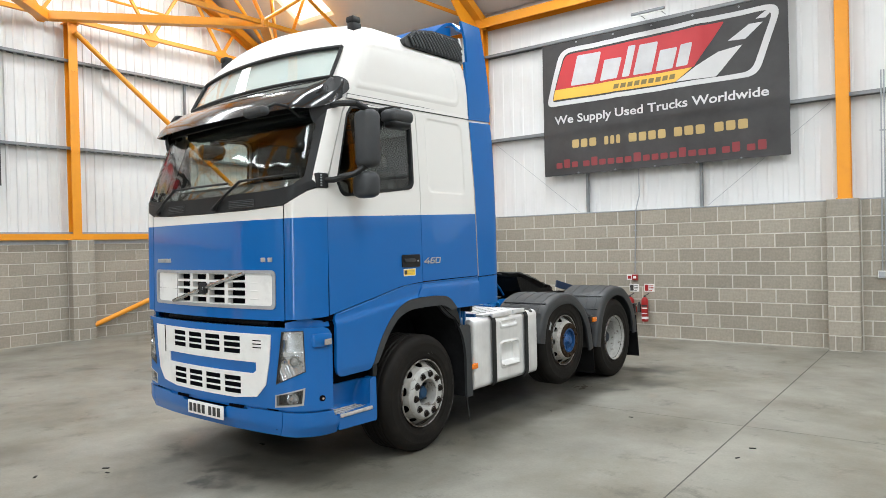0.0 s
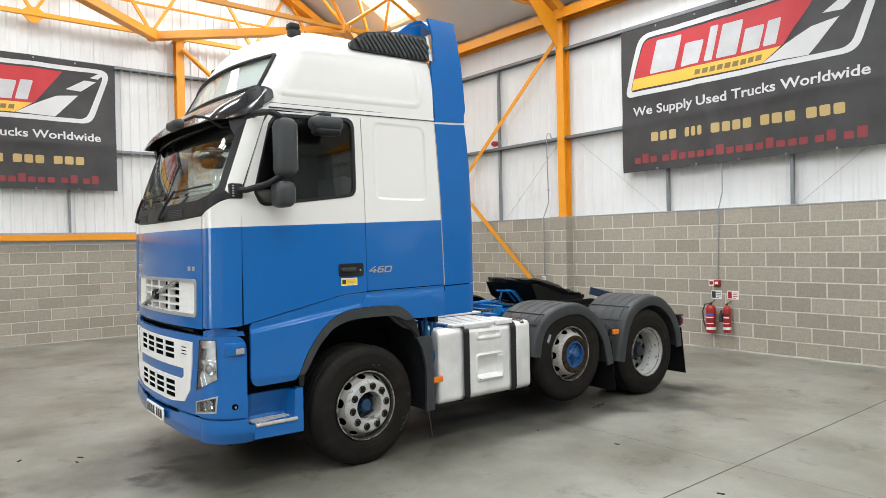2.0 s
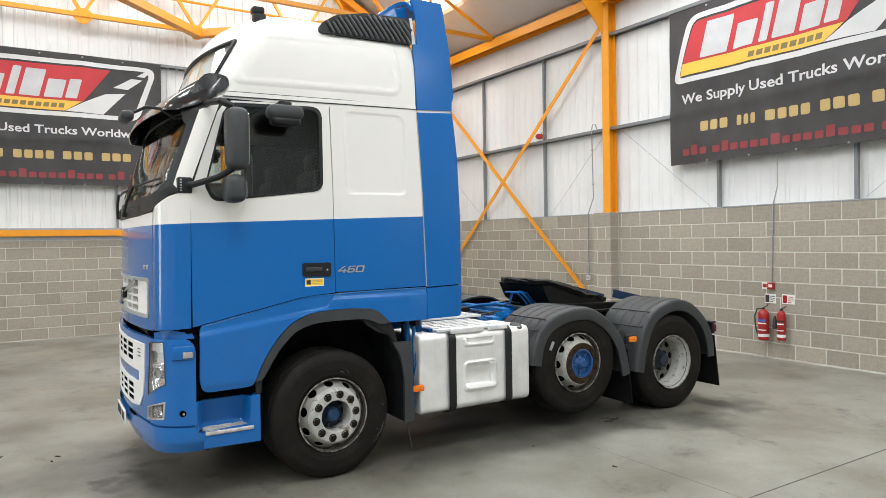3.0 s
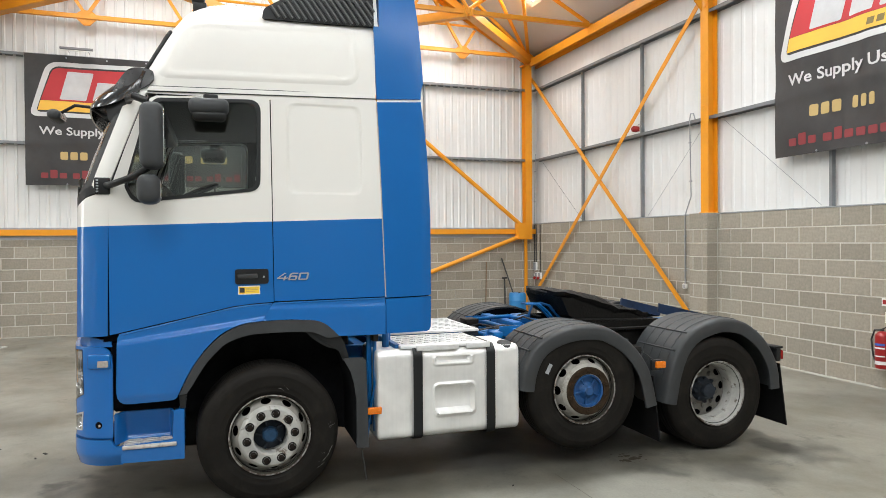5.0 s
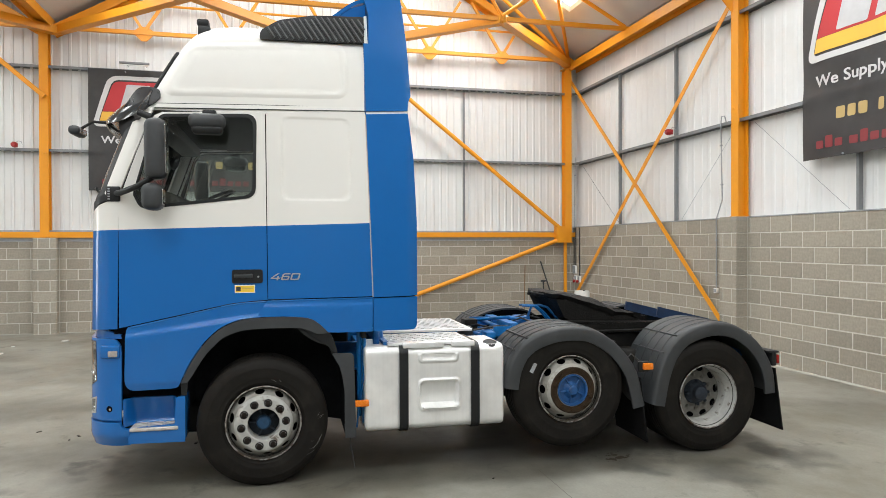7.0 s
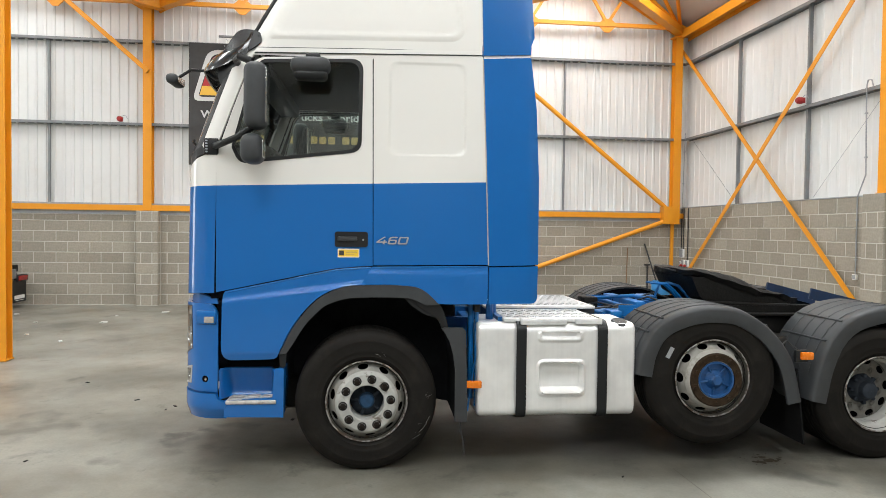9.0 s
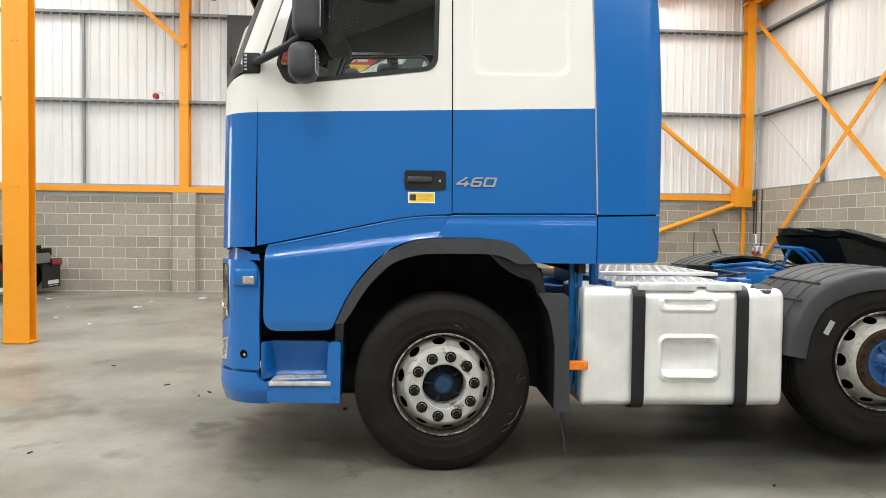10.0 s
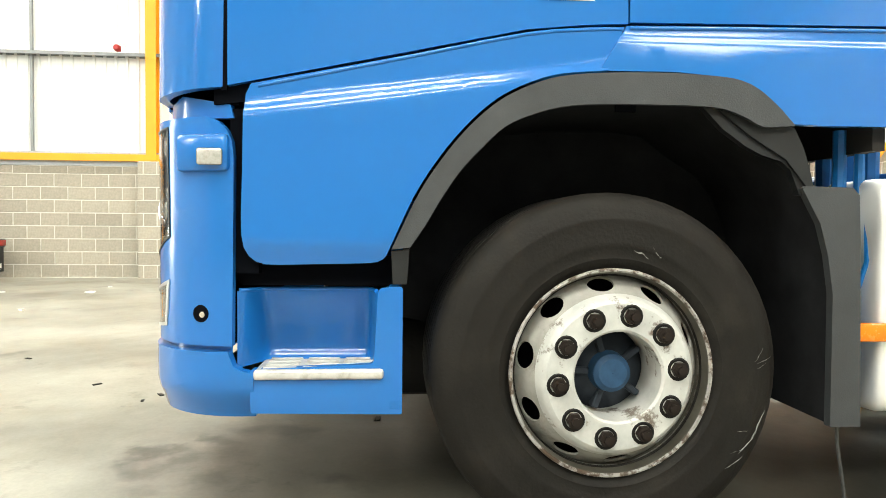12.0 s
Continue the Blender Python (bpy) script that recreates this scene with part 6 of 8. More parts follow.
part("headliner", box(-1.12, 1.12, -0.5, 0.80, 3.085, 3.105), M_FABRIC, truck, "dark headliner", 0)
part("dashboard", box(-1.12, 1.12, -1.24, -0.72, 2.02, 2.455, 0.08, 3), M_DASH, truck, "dusty grey-brown dashboard")
part("cab_floor", box(-1.15, 1.15, -1.1, 0.8, 1.50, 1.56), M_FABRIC, truck, "dark cab floor", 0)
for k in (1, -1):
    seat = part("seat", box(0.62 * k - 0.26, 0.62 * k + 0.26, -0.45, 0.05, 1.95, 2.10, 0.05), M_FABRIC, truck, "dark grey cab seat")
    part("backrest", box(0.62 * k - 0.25, 0.62 * k + 0.25, -0.02, 0.14, 2.05, 2.62, 0.06), M_FABRIC, seat)
    part("headrest", box(0.62 * k - 0.14, 0.62 * k + 0.14, 0.02, 0.12, 2.60, 2.78, 0.04), M_FABRIC, seat)
part("bunk", box(-1.1, 1.1, 0.22, 0.80, 1.9, 2.05, 0.05), M_FABRIC, truck, "dark bunk behind the seats")
sw_ = part("steering_wheel", tube([(-0.62 + 0.22 * math.cos(a), -0.60 + 0.20 * math.sin(a), 2.50 + 0.09 * math.sin(a)) for a in np.linspace(0, 2 * math.pi, 25)[:-1]], 0.018, 8, True), M_BLACK, truck, "black steering wheel")
part("spoke", tube([(-0.82, -0.60, 2.50), (-0.62, -0.60, 2.48), (-0.42, -0.60, 2.50)], 0.02, 8), M_BLACK, sw_)
part("steering_column", tube([(-0.62, -0.60, 2.47), (-0.62, -0.82, 2.2)], 0.04, 8), M_BLACK, sw_)
part("overhead_shelf", box(-1.0, 1.0, -0.98, -0.78, 2.99, 3.10, 0.03), M_GREY_PLASTIC, truck, "grey overhead locker")


# ---- wheels ----
def tyre_mesh(R, w, n=56):
    prof = [(0.285, -0.03), (0.305, -0.012), (0.33, 0.004), (0.338, 0.008), (0.345, 0.007), (0.37, 0.012), (0.378, 0.0145), (0.386, 0.0135), (0.42, 0.014), (R - 0.085, 0.0115), (R - 0.080, 0.0125), (R - 0.074, 0.0105), (R - 0.058, 0.0065), (R - 0.043, 0.001), (R - 0.030, -0.006), (R - 0.019, -0.015), (R - 0.010, -0.025), (R - 0.004, -0.035), (R - 0.001, -0.045)]
    x = -0.045
    while x > -w + 0.06:
        prof += [(R, x - 0.004), (R + 0.001, x - 0.034), (R - 0.012, x - 0.037), (R - 0.012, x - 0.045)]
        x -= 0.05
    prof += [(R, -w + 0.045), (R - 0.014, -w + 0.026), (R - 0.045, -w + 0.006), (0.42, -w), (0.33, -w + 0.01), (0.285, -w + 0.03)]
    return lathe(prof, n)


def polar(rings, n=80, skip=None):
    """Disc of revolution with openings; skip(ring, segment) leaves a face out."""
    bm = bmesh.new()
    vs = [[bm.verts.new((h, r * math.cos(2 * math.pi * j / n), r * math.sin(2 * math.pi * j / n))) for j in range(n)] for r, h in rings]
    for i in range(len(rings) - 1):
        for j in range(n):
            if skip and skip(i, j):
                continue
            bm.faces.new((vs[i][j], vs[i][(j + 1) % n], vs[i + 1][(j + 1) % n], vs[i + 1][j]))
    return bm


def nuts(bm_r, x0, depth, parent, material, turn=0.0, cap=0.0):
    for i in range(10):
        a = 2 * math.pi * i / 10 + turn
        nb = bmesh.new()
        add_prism(nb, circle(0.023, 6), (0, 0, 0), (depth, 0, 0))
        add_prism(nb, circle(0.012, 8), (0, 0, 0), (depth + 0.012, 0, 0))
        p = part("wheel_nut", nb, material, parent, smooth=0)
        if cap:
            part("nut_cup", lathe([(0.024, 0.001), (0.030, 0.002), (0.034, 0.0)], 16), M_GREASE, p, smooth=0)
        p.location = (x0, bm_r * math.cos(a), bm_r * math.sin(a))


def wheel(v, z, u, k, R, w, style, label, turn=0.2, steer=0.0):
    """k: 1 nearside, -1 offside; style of disc: dome, plain hub or dished."""
    grp = part("wheel", tyre_mesh(R, w), M_RUBBER, truck, label)
    grp.matrix_basis = pose(k * u, v, z, 0, 0, steer if k > 0 else 180 + steer)
    n = 96
    flange = [(0.288, -0.045), (0.296, -0.02), (0.304, -0.006), (0.309, 0.004), (0.307, 0.010), (0.302, 0.011), (0.297, 0.005), (0.290, -0.025), (0.276, -0.06)]

    def vent_ring(p0, p1, rc, dr):
        """Conical ring between two (radius, height) pairs with ten oval vents."""
        holes = [[(rc + dr * math.cos(b), 0.040 * math.sin(b)) for b in np.linspace(0, 2 * math.pi, 21)[:-1]] for _ in range(10)]
        holes = [[(x * math.cos(a) - y * math.sin(a), x * math.sin(a) + y * math.cos(a)) for x, y in h] for h, a in zip(holes, [2 * math.pi * (q + 0.5) / 10 + turn for q in range(10)])]

        def cone(x, y):
            r = math.hypot(x, y)
            return (p0[1] + (p1[1] - p0[1]) * (r - p0[0]) / (p1[0] - p0[0]), x, y)
        return sheet(circle(p0[0], 120), [circle(p1[0], 120)] + holes, cone, 0.007)

    part("rim_flange", polar(flange[:7], n), M_FLANGE, grp, "chipped white rim edge", 0.5)
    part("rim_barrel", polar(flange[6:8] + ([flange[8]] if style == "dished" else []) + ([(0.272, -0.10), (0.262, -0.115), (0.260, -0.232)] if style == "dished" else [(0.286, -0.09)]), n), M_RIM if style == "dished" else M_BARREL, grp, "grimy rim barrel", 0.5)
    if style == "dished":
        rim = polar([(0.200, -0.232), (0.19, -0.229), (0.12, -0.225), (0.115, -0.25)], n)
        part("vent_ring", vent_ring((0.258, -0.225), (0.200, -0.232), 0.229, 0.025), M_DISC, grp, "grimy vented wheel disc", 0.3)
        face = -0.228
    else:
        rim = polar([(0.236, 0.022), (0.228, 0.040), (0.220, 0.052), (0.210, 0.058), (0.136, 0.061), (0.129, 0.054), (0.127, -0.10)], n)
        part("vent_ring", vent_ring((0.288, -0.062), (0.236, 0.022), 0.262, 0.019), M_CONE, grp, "worn white vented wheel disc, recess shade painted in", 0.3)
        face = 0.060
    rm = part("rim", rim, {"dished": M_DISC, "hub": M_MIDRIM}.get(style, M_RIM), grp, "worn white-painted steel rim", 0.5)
    # near-black disc paints the shade seen through the vents
    part("rim_shade", lathe([(0.27, -0.16 if style != "dished" else -0.275), (0.001, -0.16 if style != "dished" else -0.275)], 32), M_DARK, grp)
    if style == "dome":
        nuts(0.178, face, 0.018, rm, M_NUT, turn, 1.0)
        part("hub", lathe([(0.001, 0.012), (0.042, 0.012), (0.056, 0.002), (0.062, -0.04), (0.064, -0.085)], 24), M_HUBFRONT, grp, "dusty blue hub cap")
        part("hub_well", lathe([(0.05, -0.030), (0.10, -0.060), (0.128, -0.09)], 24), M_HUBDARK, grp)
        for i in range(5):
            hb = box(-0.075, -0.03, -0.010, 0.010, 0.04, 0.118, 0.004, 1)
            bmesh.ops.transform(hb, matrix=pose(0, 0, 0, 72 * i + 17), verts=hb.verts)
            part("hub_rib", hb, M_HUBDARK, grp)
    elif style == "hub":
        part("hub_ring", lathe([(0.212, 0.052), (0.210, 0.070), (0.202, 0.077), (0.180, 0.072), (0.152, 0.072), (0.146, 0.035)], 40), M_RUST, grp, "rusty hub flange")
        part("hub", lathe([(0.001, 0.080), (0.036, 0.080), (0.046, 0.074), (0.054, 0.050), (0.080, 0.030), (0.125, 0.028), (0.142, 0.045), (0.150, 0.010)], 32), M_HUBBLUE, grp, "dirty blue hub centre")
        part("hub_boss", lathe([(0.001, 0.088), (0.038, 0.088), (0.048, 0.080), (0.054, 0.050)], 6), M_HUBBLUE, grp, "blue hexagonal hub boss")
        part("hub_lip", lathe([(0.126, 0.035), (0.130, 0.071), (0.144, 0.071), (0.149, 0.04)], 32), M_HUBBLUE, grp)
        for i in range(5):
            hb = box(0.02, 0.046, -0.007, 0.007, 0.046, 0.132, 0.003, 1)
            bmesh.ops.transform(hb, matrix=pose(0, 0, 0, 72 * i + 29), verts=hb.verts)
            part("hub_rib", hb, M_HUBBLUE, grp)
        nuts(0.182, 0.070, 0.011, rm, M_RUST, turn)
    else:
        nuts(0.1675, face, 0.022, rm, M_DISC, turn)
        part("hub", lathe([(0.001, -0.10), (0.05, -0.10), (0.066, -0.11), (0.076, -0.15), (0.10, -0.17), (0.125, -0.235)], 32), M_HUBDARK, grp, "dirty dark blue hub")
        for i in range(8):
            lug = box(-0.205, -0.165, -0.014, 0.014, 0.06, 0.128, 0.005, 1)
            bmesh.ops.transform(lug, matrix=pose(0, 0, 0, 45 * i), verts=lug.verts)
            part("hub_lug", lug, M_HUBDARK, grp)
    return grp


R_F, R_R = 0.532, 0.538
for k in (1, -1):
    fw_k = wheel(-0.018, R_F, 1.245, k, R_F, 0.36, "dome", "wide steered wheel with worn black tyre", 0.113, 2.2)
    if k > 0:
        front_wheel = fw_k
    wheel(2.703, 0.678, 1.225, k, 0.542, 0.33, "hub", "lifted middle wheel with worn black tyre", 0.3)
    wheel(4.12, R_R, 1.235, k, R_R, 0.29, "dished", "drive wheel with deep dished rim", 0.4)
    wheel(4.12, R_R, 0.90, k, R_R, 0.29, "dished", "inner drive wheel with worn black tyre", 0.4)
# pale scrapes on the steered tyre's sidewall: angle, radius, length, slant
scrape_mat = mat("pale_rubber_scrape", (0.16, 0.16, 0.15), 0.8, noise=0.5, scale=60)
rng_s = random.Random(4)
for ang_, rad_, len_, lean_ in ((4, 0.475, 0.06, 0.25), (6, 0.452, 0.05, 0.9), (2, 0.46, 0.035, 0.5), (-20, 0.487, 0.10, 1.45), (-27, 0.478, 0.09, 1.25), (-31, 0.46, 0.06, 0.9), (-36, 0.470, 0.07, 1.1), (-24, 0.44, 0.04, 0.4), (77, 0.36, 0.05, 1.3), (70, 0.375, 0.04, 1.1)):
    bm = bmesh.new()
    rows_ = []
    for t_ in np.linspace(0, 1, 7):
        a_ = math.radians(ang_) + len_ * (t_ - 0.5) * math.sin(lean_) / rad_
        r_ = rad_ + len_ * (t_ - 0.5) * math.cos(lean_) + 0.003 * rng_s.uniform(-1, 1)
        w_ = 0.0028 * math.sin(math.pi * (0.08 + 0.84 * t_)) * rng_s.uniform(0.5, 1.2)
        h_ = 0.0146 - 0.012 * max(0.0, (r_ - 0.447) / 0.04) ** 1.5
        rows_.append([bm.verts.new((h_, (r_ + d_) * math.cos(a_ + e_), (r_ + d_) * math.sin(a_ + e_))) for d_, e_ in ((-w_, -w_ * 2), (w_, w_ * 2))])
    for p_, q_ in zip(rows_, rows_[1:]):
        bm.faces.new((p_[0], p_[1], q_[1], q_[0]))
    part("scrape", bm, scrape_mat, front_wheel, smooth=0)
part("front_axle", tube([(-0.95, 0, 0.50), (-0.6, 0, 0.42), (0.6, 0, 0.42), (0.95, 0, 0.50)], 0.06, 10), M_GREASE, truck, "dark front axle beam")
part("middle_axle", tube([(-1.0, 2.72, 0.655), (1.0, 2.72, 0.655)], 0.07, 10), M_GREASE, truck, "dark lift axle beam")
ax = part("drive_axle", tube([(-1.0, 4.10, R_R), (1.0, 4.10, R_R)], 0.09, 12), M_GREASE, truck, "dark drive axle")
part("differential", lathe([(0.001, -0.2), (0.16, -0.14), (0.22, 0), (0.16, 0.14), (0.001, 0.2)], 20), M_GREASE, ax).location = (0, 4.10, R_R)
lb = part("tyre_label", box(-0.0015, 0.0015, -0.017, 0.017, -0.046, 0.046), M_GALV, truck, "small white tyre label")
lb.matrix_basis = pose(1.2395, 2.345, 0.885, -28, 0, 0)

# ---- mudguards over the rear axles ----
def mudguard(path, k, name, label):
    """Shell over a tyre with a rolled outer edge."""
    bm = bmesh.new()
    c = (sum(p[0] for p in path) / len(path), 0.60)
    prof = [(0.60, 0.0, 0), (0.62, 0.0, 1), (1.10, 0.0, 1), (1.20, -0.002, 1), (1.232, -0.009, 1), (1.248, -0.022, 1), (1.253, -0.036, 1), (1.254, -0.125, 1), (1.250, -0.132, 1), (1.225, -0.132, 1), (1.222, -0.04, 1), (0.60, -0.02, 1)]
    rows = []
    for i, (v, z) in enumerate(path):
        a, b = path[max(i - 1, 0)], path[min(i + 1, len(path) - 1)]
        n = Vector((b[1] - a[1], -(b[0] - a[0]))).normalized()
        n = -n if n.y < 0 and abs(n.y) > 0.2 else n
        if n.dot(Vector((v - c[0], z - c[1]))) < 0:
            n = -n
        rows.append([bm.verts.new((k * u, v + n.x * d, z + n.y * d)) for u, d, _ in prof])
    for a, b in zip(rows, rows[1:]):
        for j in range(len(prof)):
            bm.faces.new((a[j], a[(j + 1) % len(prof)], b[(j + 1) % len(prof)], b[j]))
    bm.faces.new(rows[0])
    bm.faces.new(rows[-1][::-1])
    g = part(name, bm, M_GREY_PLASTIC, truck, label, 0.7)
    # added near-black plate stands for the shade inside the guard
    iw = bmesh.new()
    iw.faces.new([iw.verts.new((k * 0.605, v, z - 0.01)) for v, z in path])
    part("inner_shade_plate", iw, M_DARK, g, "near-black plate added for the shade inside the mudguard", 0)
    for i in range(3, len(path) - 3):
        if i in (6, 8, len(path) - 9):
            v, z = path[i]
            a, b = path[i - 1], path[i + 1]
            t = Vector((b[0] - a[0], b[1] - a[1])).normalized()
            n = Vector((-t.y, t.x))
            if n.dot(Vector((v - c[0], z - c[1]))) < 0:
                n = -n
            part("rib", tube([(k * 0.62, v + n.x * 0.003, z + n.y * 0.003), (k * 1.21, v + n.x * 0.001, z + n.y * 0.001)], 0.008, 6), M_GREY_PLASTIC, g)
    for u in (0.74, 0.88, 1.02, 1.15):
        part("rib", tube([(k * u, v, z - 0.001) for v, z in path[3:-3]], 0.006, 6), M_GREY_PLASTIC, g)
    return g


mid_path = spline([(2.068, 0.715), (2.082, 0.80), (2.105, 0.90), (2.178, 1.048), (2.295, 1.152), (2.45, 1.218), (2.60, 1.249), (2.74, 1.253), (2.87, 1.241), (2.99, 1.198), (3.158, 1.093), (3.290, 0.953), (3.378, 0.805), (3.430, 0.62), (3.458, 0.49)], 2)
rear_path = spline([(3.520, 0.49), (3.545, 0.62), (3.578, 0.765), (3.660, 0.970), (3.795, 1.128), (3.952, 1.207), (4.135, 1.250), (4.295, 1.245), (4.45, 1.204), (4.605, 1.106), (4.72, 0.990), (4.81, 0.84), (4.855, 0.70), (4.868, 0.54)], 2)
for k in (1, -1):
    mudguard(mid_path, k, "middle_mudguard", "dark grey plastic mudguard over the lifted wheel")
    mudguard(rear_path, k, "rear_mudguard", "dark grey plastic mudguard over the drive wheels")
    for nm, y0, z0, z1, lab in (("mud_flap", 3.395, 0.14, 0.75, "black rubber flap between the rear wheels"), ("mud_flap", 4.845, 0.165, 0.78, "black rubber flap behind the drive wheels")):
        bm = bmesh.new()
        add_box(bm, 0.62, 1.245, y0, y0 + 0.012, z0, z1, 0.0, 1)
        if y0 > 4:
            for vv in bm.verts:
                vv.co.y += 0.14 * (0.78 - vv.co.z)
        else:
            for vv in bm.verts:
                vv.co.y += 0.12 * (0.75 - vv.co.z)
        if k < 0:
            bmesh.ops.scale(bm, vec=(-1, 1, 1), verts=bm.verts)
        part(nm, bm, M_FLAP, truck, lab, 0)
    sl = part("side_marker", box(min(k * 1.235, k * 1.268), max(k * 1.235, k * 1.268), 3.425, 3.525, 0.825, 0.885, 0.008), M_AMBER, truck, "amber side marker lamp")
    part("marker_base", box(min(k * 1.20, k * 1.24), max(k * 1.20, k * 1.24), 3.39, 3.50, 0.80, 0.90, 0.01), M_BLACK, sl)
    tl = part("tail_lamp", box(min(k * 0.85, k * 1.24), max(k * 0.85, k * 1.24), 4.82, 4.875, 0.80, 0.93, 0.012), M_BLACK, truck, "rear lamp cluster with red lens")
    part("lens", box(min(k * 0.87, k * 1.245), max(k * 0.87, k * 1.245), 4.872, 4.90, 0.82, 0.91, 0.01), M_REDLENS, tl)
    part("lamp_hood", box(min(k * 0.84, k * 1.25), max(k * 0.84, k * 1.25), 4.78, 4.89, 0.93, 0.95, 0.005), M_BLACK, tl)
    part("side_marker", box(min(k * 1.215, k * 1.25), max(k * 1.215, k * 1.25), 0.735, 0.855, 0.62, 0.675, 0.008), M_AMBER, truck, "amber side marker lamp")
# exhaust wire and cable between the guards
part("cable", tube([(1.21, 3.20, 0.98), (1.23, 3.26, 0.93), (1.2, 3.33, 0.97), (1.22, 3.40, 0.91), (1.23, 3.46, 0.88)], 0.006, 6), M_INK, truck)

# ---- fuel tank ----
REC = (1.292, 1.668, 0.550, 0.830)


def tank_skin(v, q):
    """Section of the tank by arc length: bottom, round edge, face with its pressed step, round edge, top."""
    r, z0, z1, x1 = 0.075, 0.463, 1.043, 1.226
    if q > z1:
        a = (q - z1) / r
        return (x1 - r + r * math.cos(a), v, z1 + r * math.sin(a)) if a < math.pi / 2 else (x1 - r - (a - math.pi / 2) * r, v, z1 + r)
    if q < z0:
        a = (z0 - q) / r
        return (x1 - r + r * math.cos(a), v, z0 - r * math.sin(a)) if a < math.pi / 2 else (x1 - r - (a - math.pi / 2) * r, v, z0 - r)
    x = x1 + 0.012 * emboss(v, q, *REC, 0.05, 0.016) - 0.075 * emboss(v, q, 1.315, 1.645, 0.585, 0.806, 0.035, 0.018)
    x += 0.034 * emboss(v, q, 1.33, 1.63, 0.575, 0.602, 0.01, 0.012)
    x += 0.012 * emboss(v, q, 1.295, 1.645, 0.975, 1.10, 0.03, 0.014) - 0.034 * emboss(v, q, 1.322, 1.618, 1.005, 1.12, 0.02, 0.014)
    return (x, v, q)


def tank_end(bm, v0, v1):
    """Length of tank: rounded section, flat ends with a small radius."""
    sec = rounded([(0.60, 0.388), (1.222, 0.388), (1.222, 1.118), (0.60, 1.118)], 0.07, 6)
    rows = []
    for v, d in ((v0, 0.024), (v0 + 0.005, 0.012), (v0 + 0.014, 0.004), (v0 + 0.028, 0.0), (v1 - 0.028, 0.0), (v1 - 0.014, 0.004), (v1 - 0.005, 0.012), (v1, 0.024)):
        rows.append([bm.verts.new((0.911 + (u - 0.911) * (1 - d / 0.311), v, 0.753 + (z - 0.753) * (1 - d / 0.365))) for u, z in sec])
    for a, b in zip(rows, rows[1:]):
        for j in range(len(sec)):
            bm.faces.new((a[j], a[(j + 1) % len(sec)], b[(j + 1) % len(sec)], b[j]))
    bm.faces.new(rows[0])
    bm.faces.new(rows[-1][::-1])


bm = bmesh.new()
tank_end(bm, 0.822, 1.19)
tank_end(bm, 1.76, 2.074)
add_box(bm, 0.62, 1.13, 0.9, 2.0, 0.40, 1.10)
tank = part("fuel_tank", bm, M_ALU, truck, "dull aluminium fuel tank with black straps", 0.5)
part("tank_panel", sheet([(1.15, 0.25), (1.80, 0.25), (1.80, 1.35), (1.15, 1.35)], [], tank_skin, 0.004, cut=0.008), M_ALU, tank, "pressed aluminium panel with a recessed step", 0.9)
for v0 in (1.118, 1.758):
    bm = box(0.585, 1.242, v0, v0 + 0.085, 0.372, 1.134, 0.082, 5)
    part("tank_strap", bm, M_BLACK, tank, "black steel strap")
fc = part("filler_cap", lathe([(0.001, 0.058), (0.045, 0.058), (0.056, 0.05), (0.056, 0.022), (0.04, 0.02), (0.04, 0.0)], 24, 'z'), M_BLACK, tank, "black fuel filler cap")
fc.matrix_basis = pose(1.135, 1.963, 1.070, 0, 22, 0) @ Matrix.Diagonal((1.2, 1.2, 1.0, 1.0))
part("battery_box", box(-1.20, -0.62, 0.85, 2.0, 0.42, 1.10, 0.05), M_GREY_PLASTIC, truck, "dark grey equipment box on the offside")

# ---- chassis ----
for k in (1, -1):
    bm = bmesh.new()
    add_prism(bm, [(-0.04, -0.135), (0.04, -0.135), (0.04, -0.125), (-0.03, -0.125), (-0.03, 0.125), (0.04, 0.125), (0.04, 0.135), (-0.04, 0.135)] if k < 0 else [(0.04, -0.135), (-0.04, -0.135), (-0.04, -0.125), (0.03, -0.125), (0.03, 0.125), (-0.04, 0.125), (-0.04, 0.135), (0.04, 0.135)], (0.42 * k, -0.9, 0.93), (0.42 * k, 4.85, 0.93), (0, 0, 1))
    part("chassis_rail", bm, M_BLUE_STEEL, truck, "blue painted chassis rail", 0)
    # black plate over the rail flank from the coupling back
    part("rail_plate", box(k * 0.475 - 0.012, k * 0.475 + 0.012, 2.80, 4.60, 0.82, 1.072, 0.004), M_GREASE, truck, "black plate over the rear rail flank")
    bm = bmesh.new()
    add_prism(bm, l_section(0.10, 0.012), (k * 0.48, 2.2, 1.075), (k * 0.48, 2.85, 1.075), (0, 0, 1))
    part("subframe_angle", bm, M_BLUE_STEEL, truck, "blue steel subframe angle", 0)
    bm = bmesh.new()
    add_prism(bm, l_section(0.10, 0.012), (k * 0.48, 2.85, 1.075), (k * 0.48, 4.7, 1.075), (0, 0, 1))
    part("subframe_angle", bm, M_GREASE, truck, "black rear length of the subframe angle", 0)
    part("bellows", lathe([(0.12, 0.70), (0.15, 0.74), (0.155, 0.82), (0.14, 0.90), (0.11, 0.93)], 20, 'z', True), M_RUBBER, truck, "black air spring").location = (0.6 * k, 3.6, 0)
for v in (0.9, 1.9, 2.6, 3.5, 4.6):
    part("cross_member", box(-0.40, 0.40, v - 0.05, v + 0.05, 0.86, 1.02, 0.01), M_BLUE_STEEL, truck, "blue chassis cross-member")
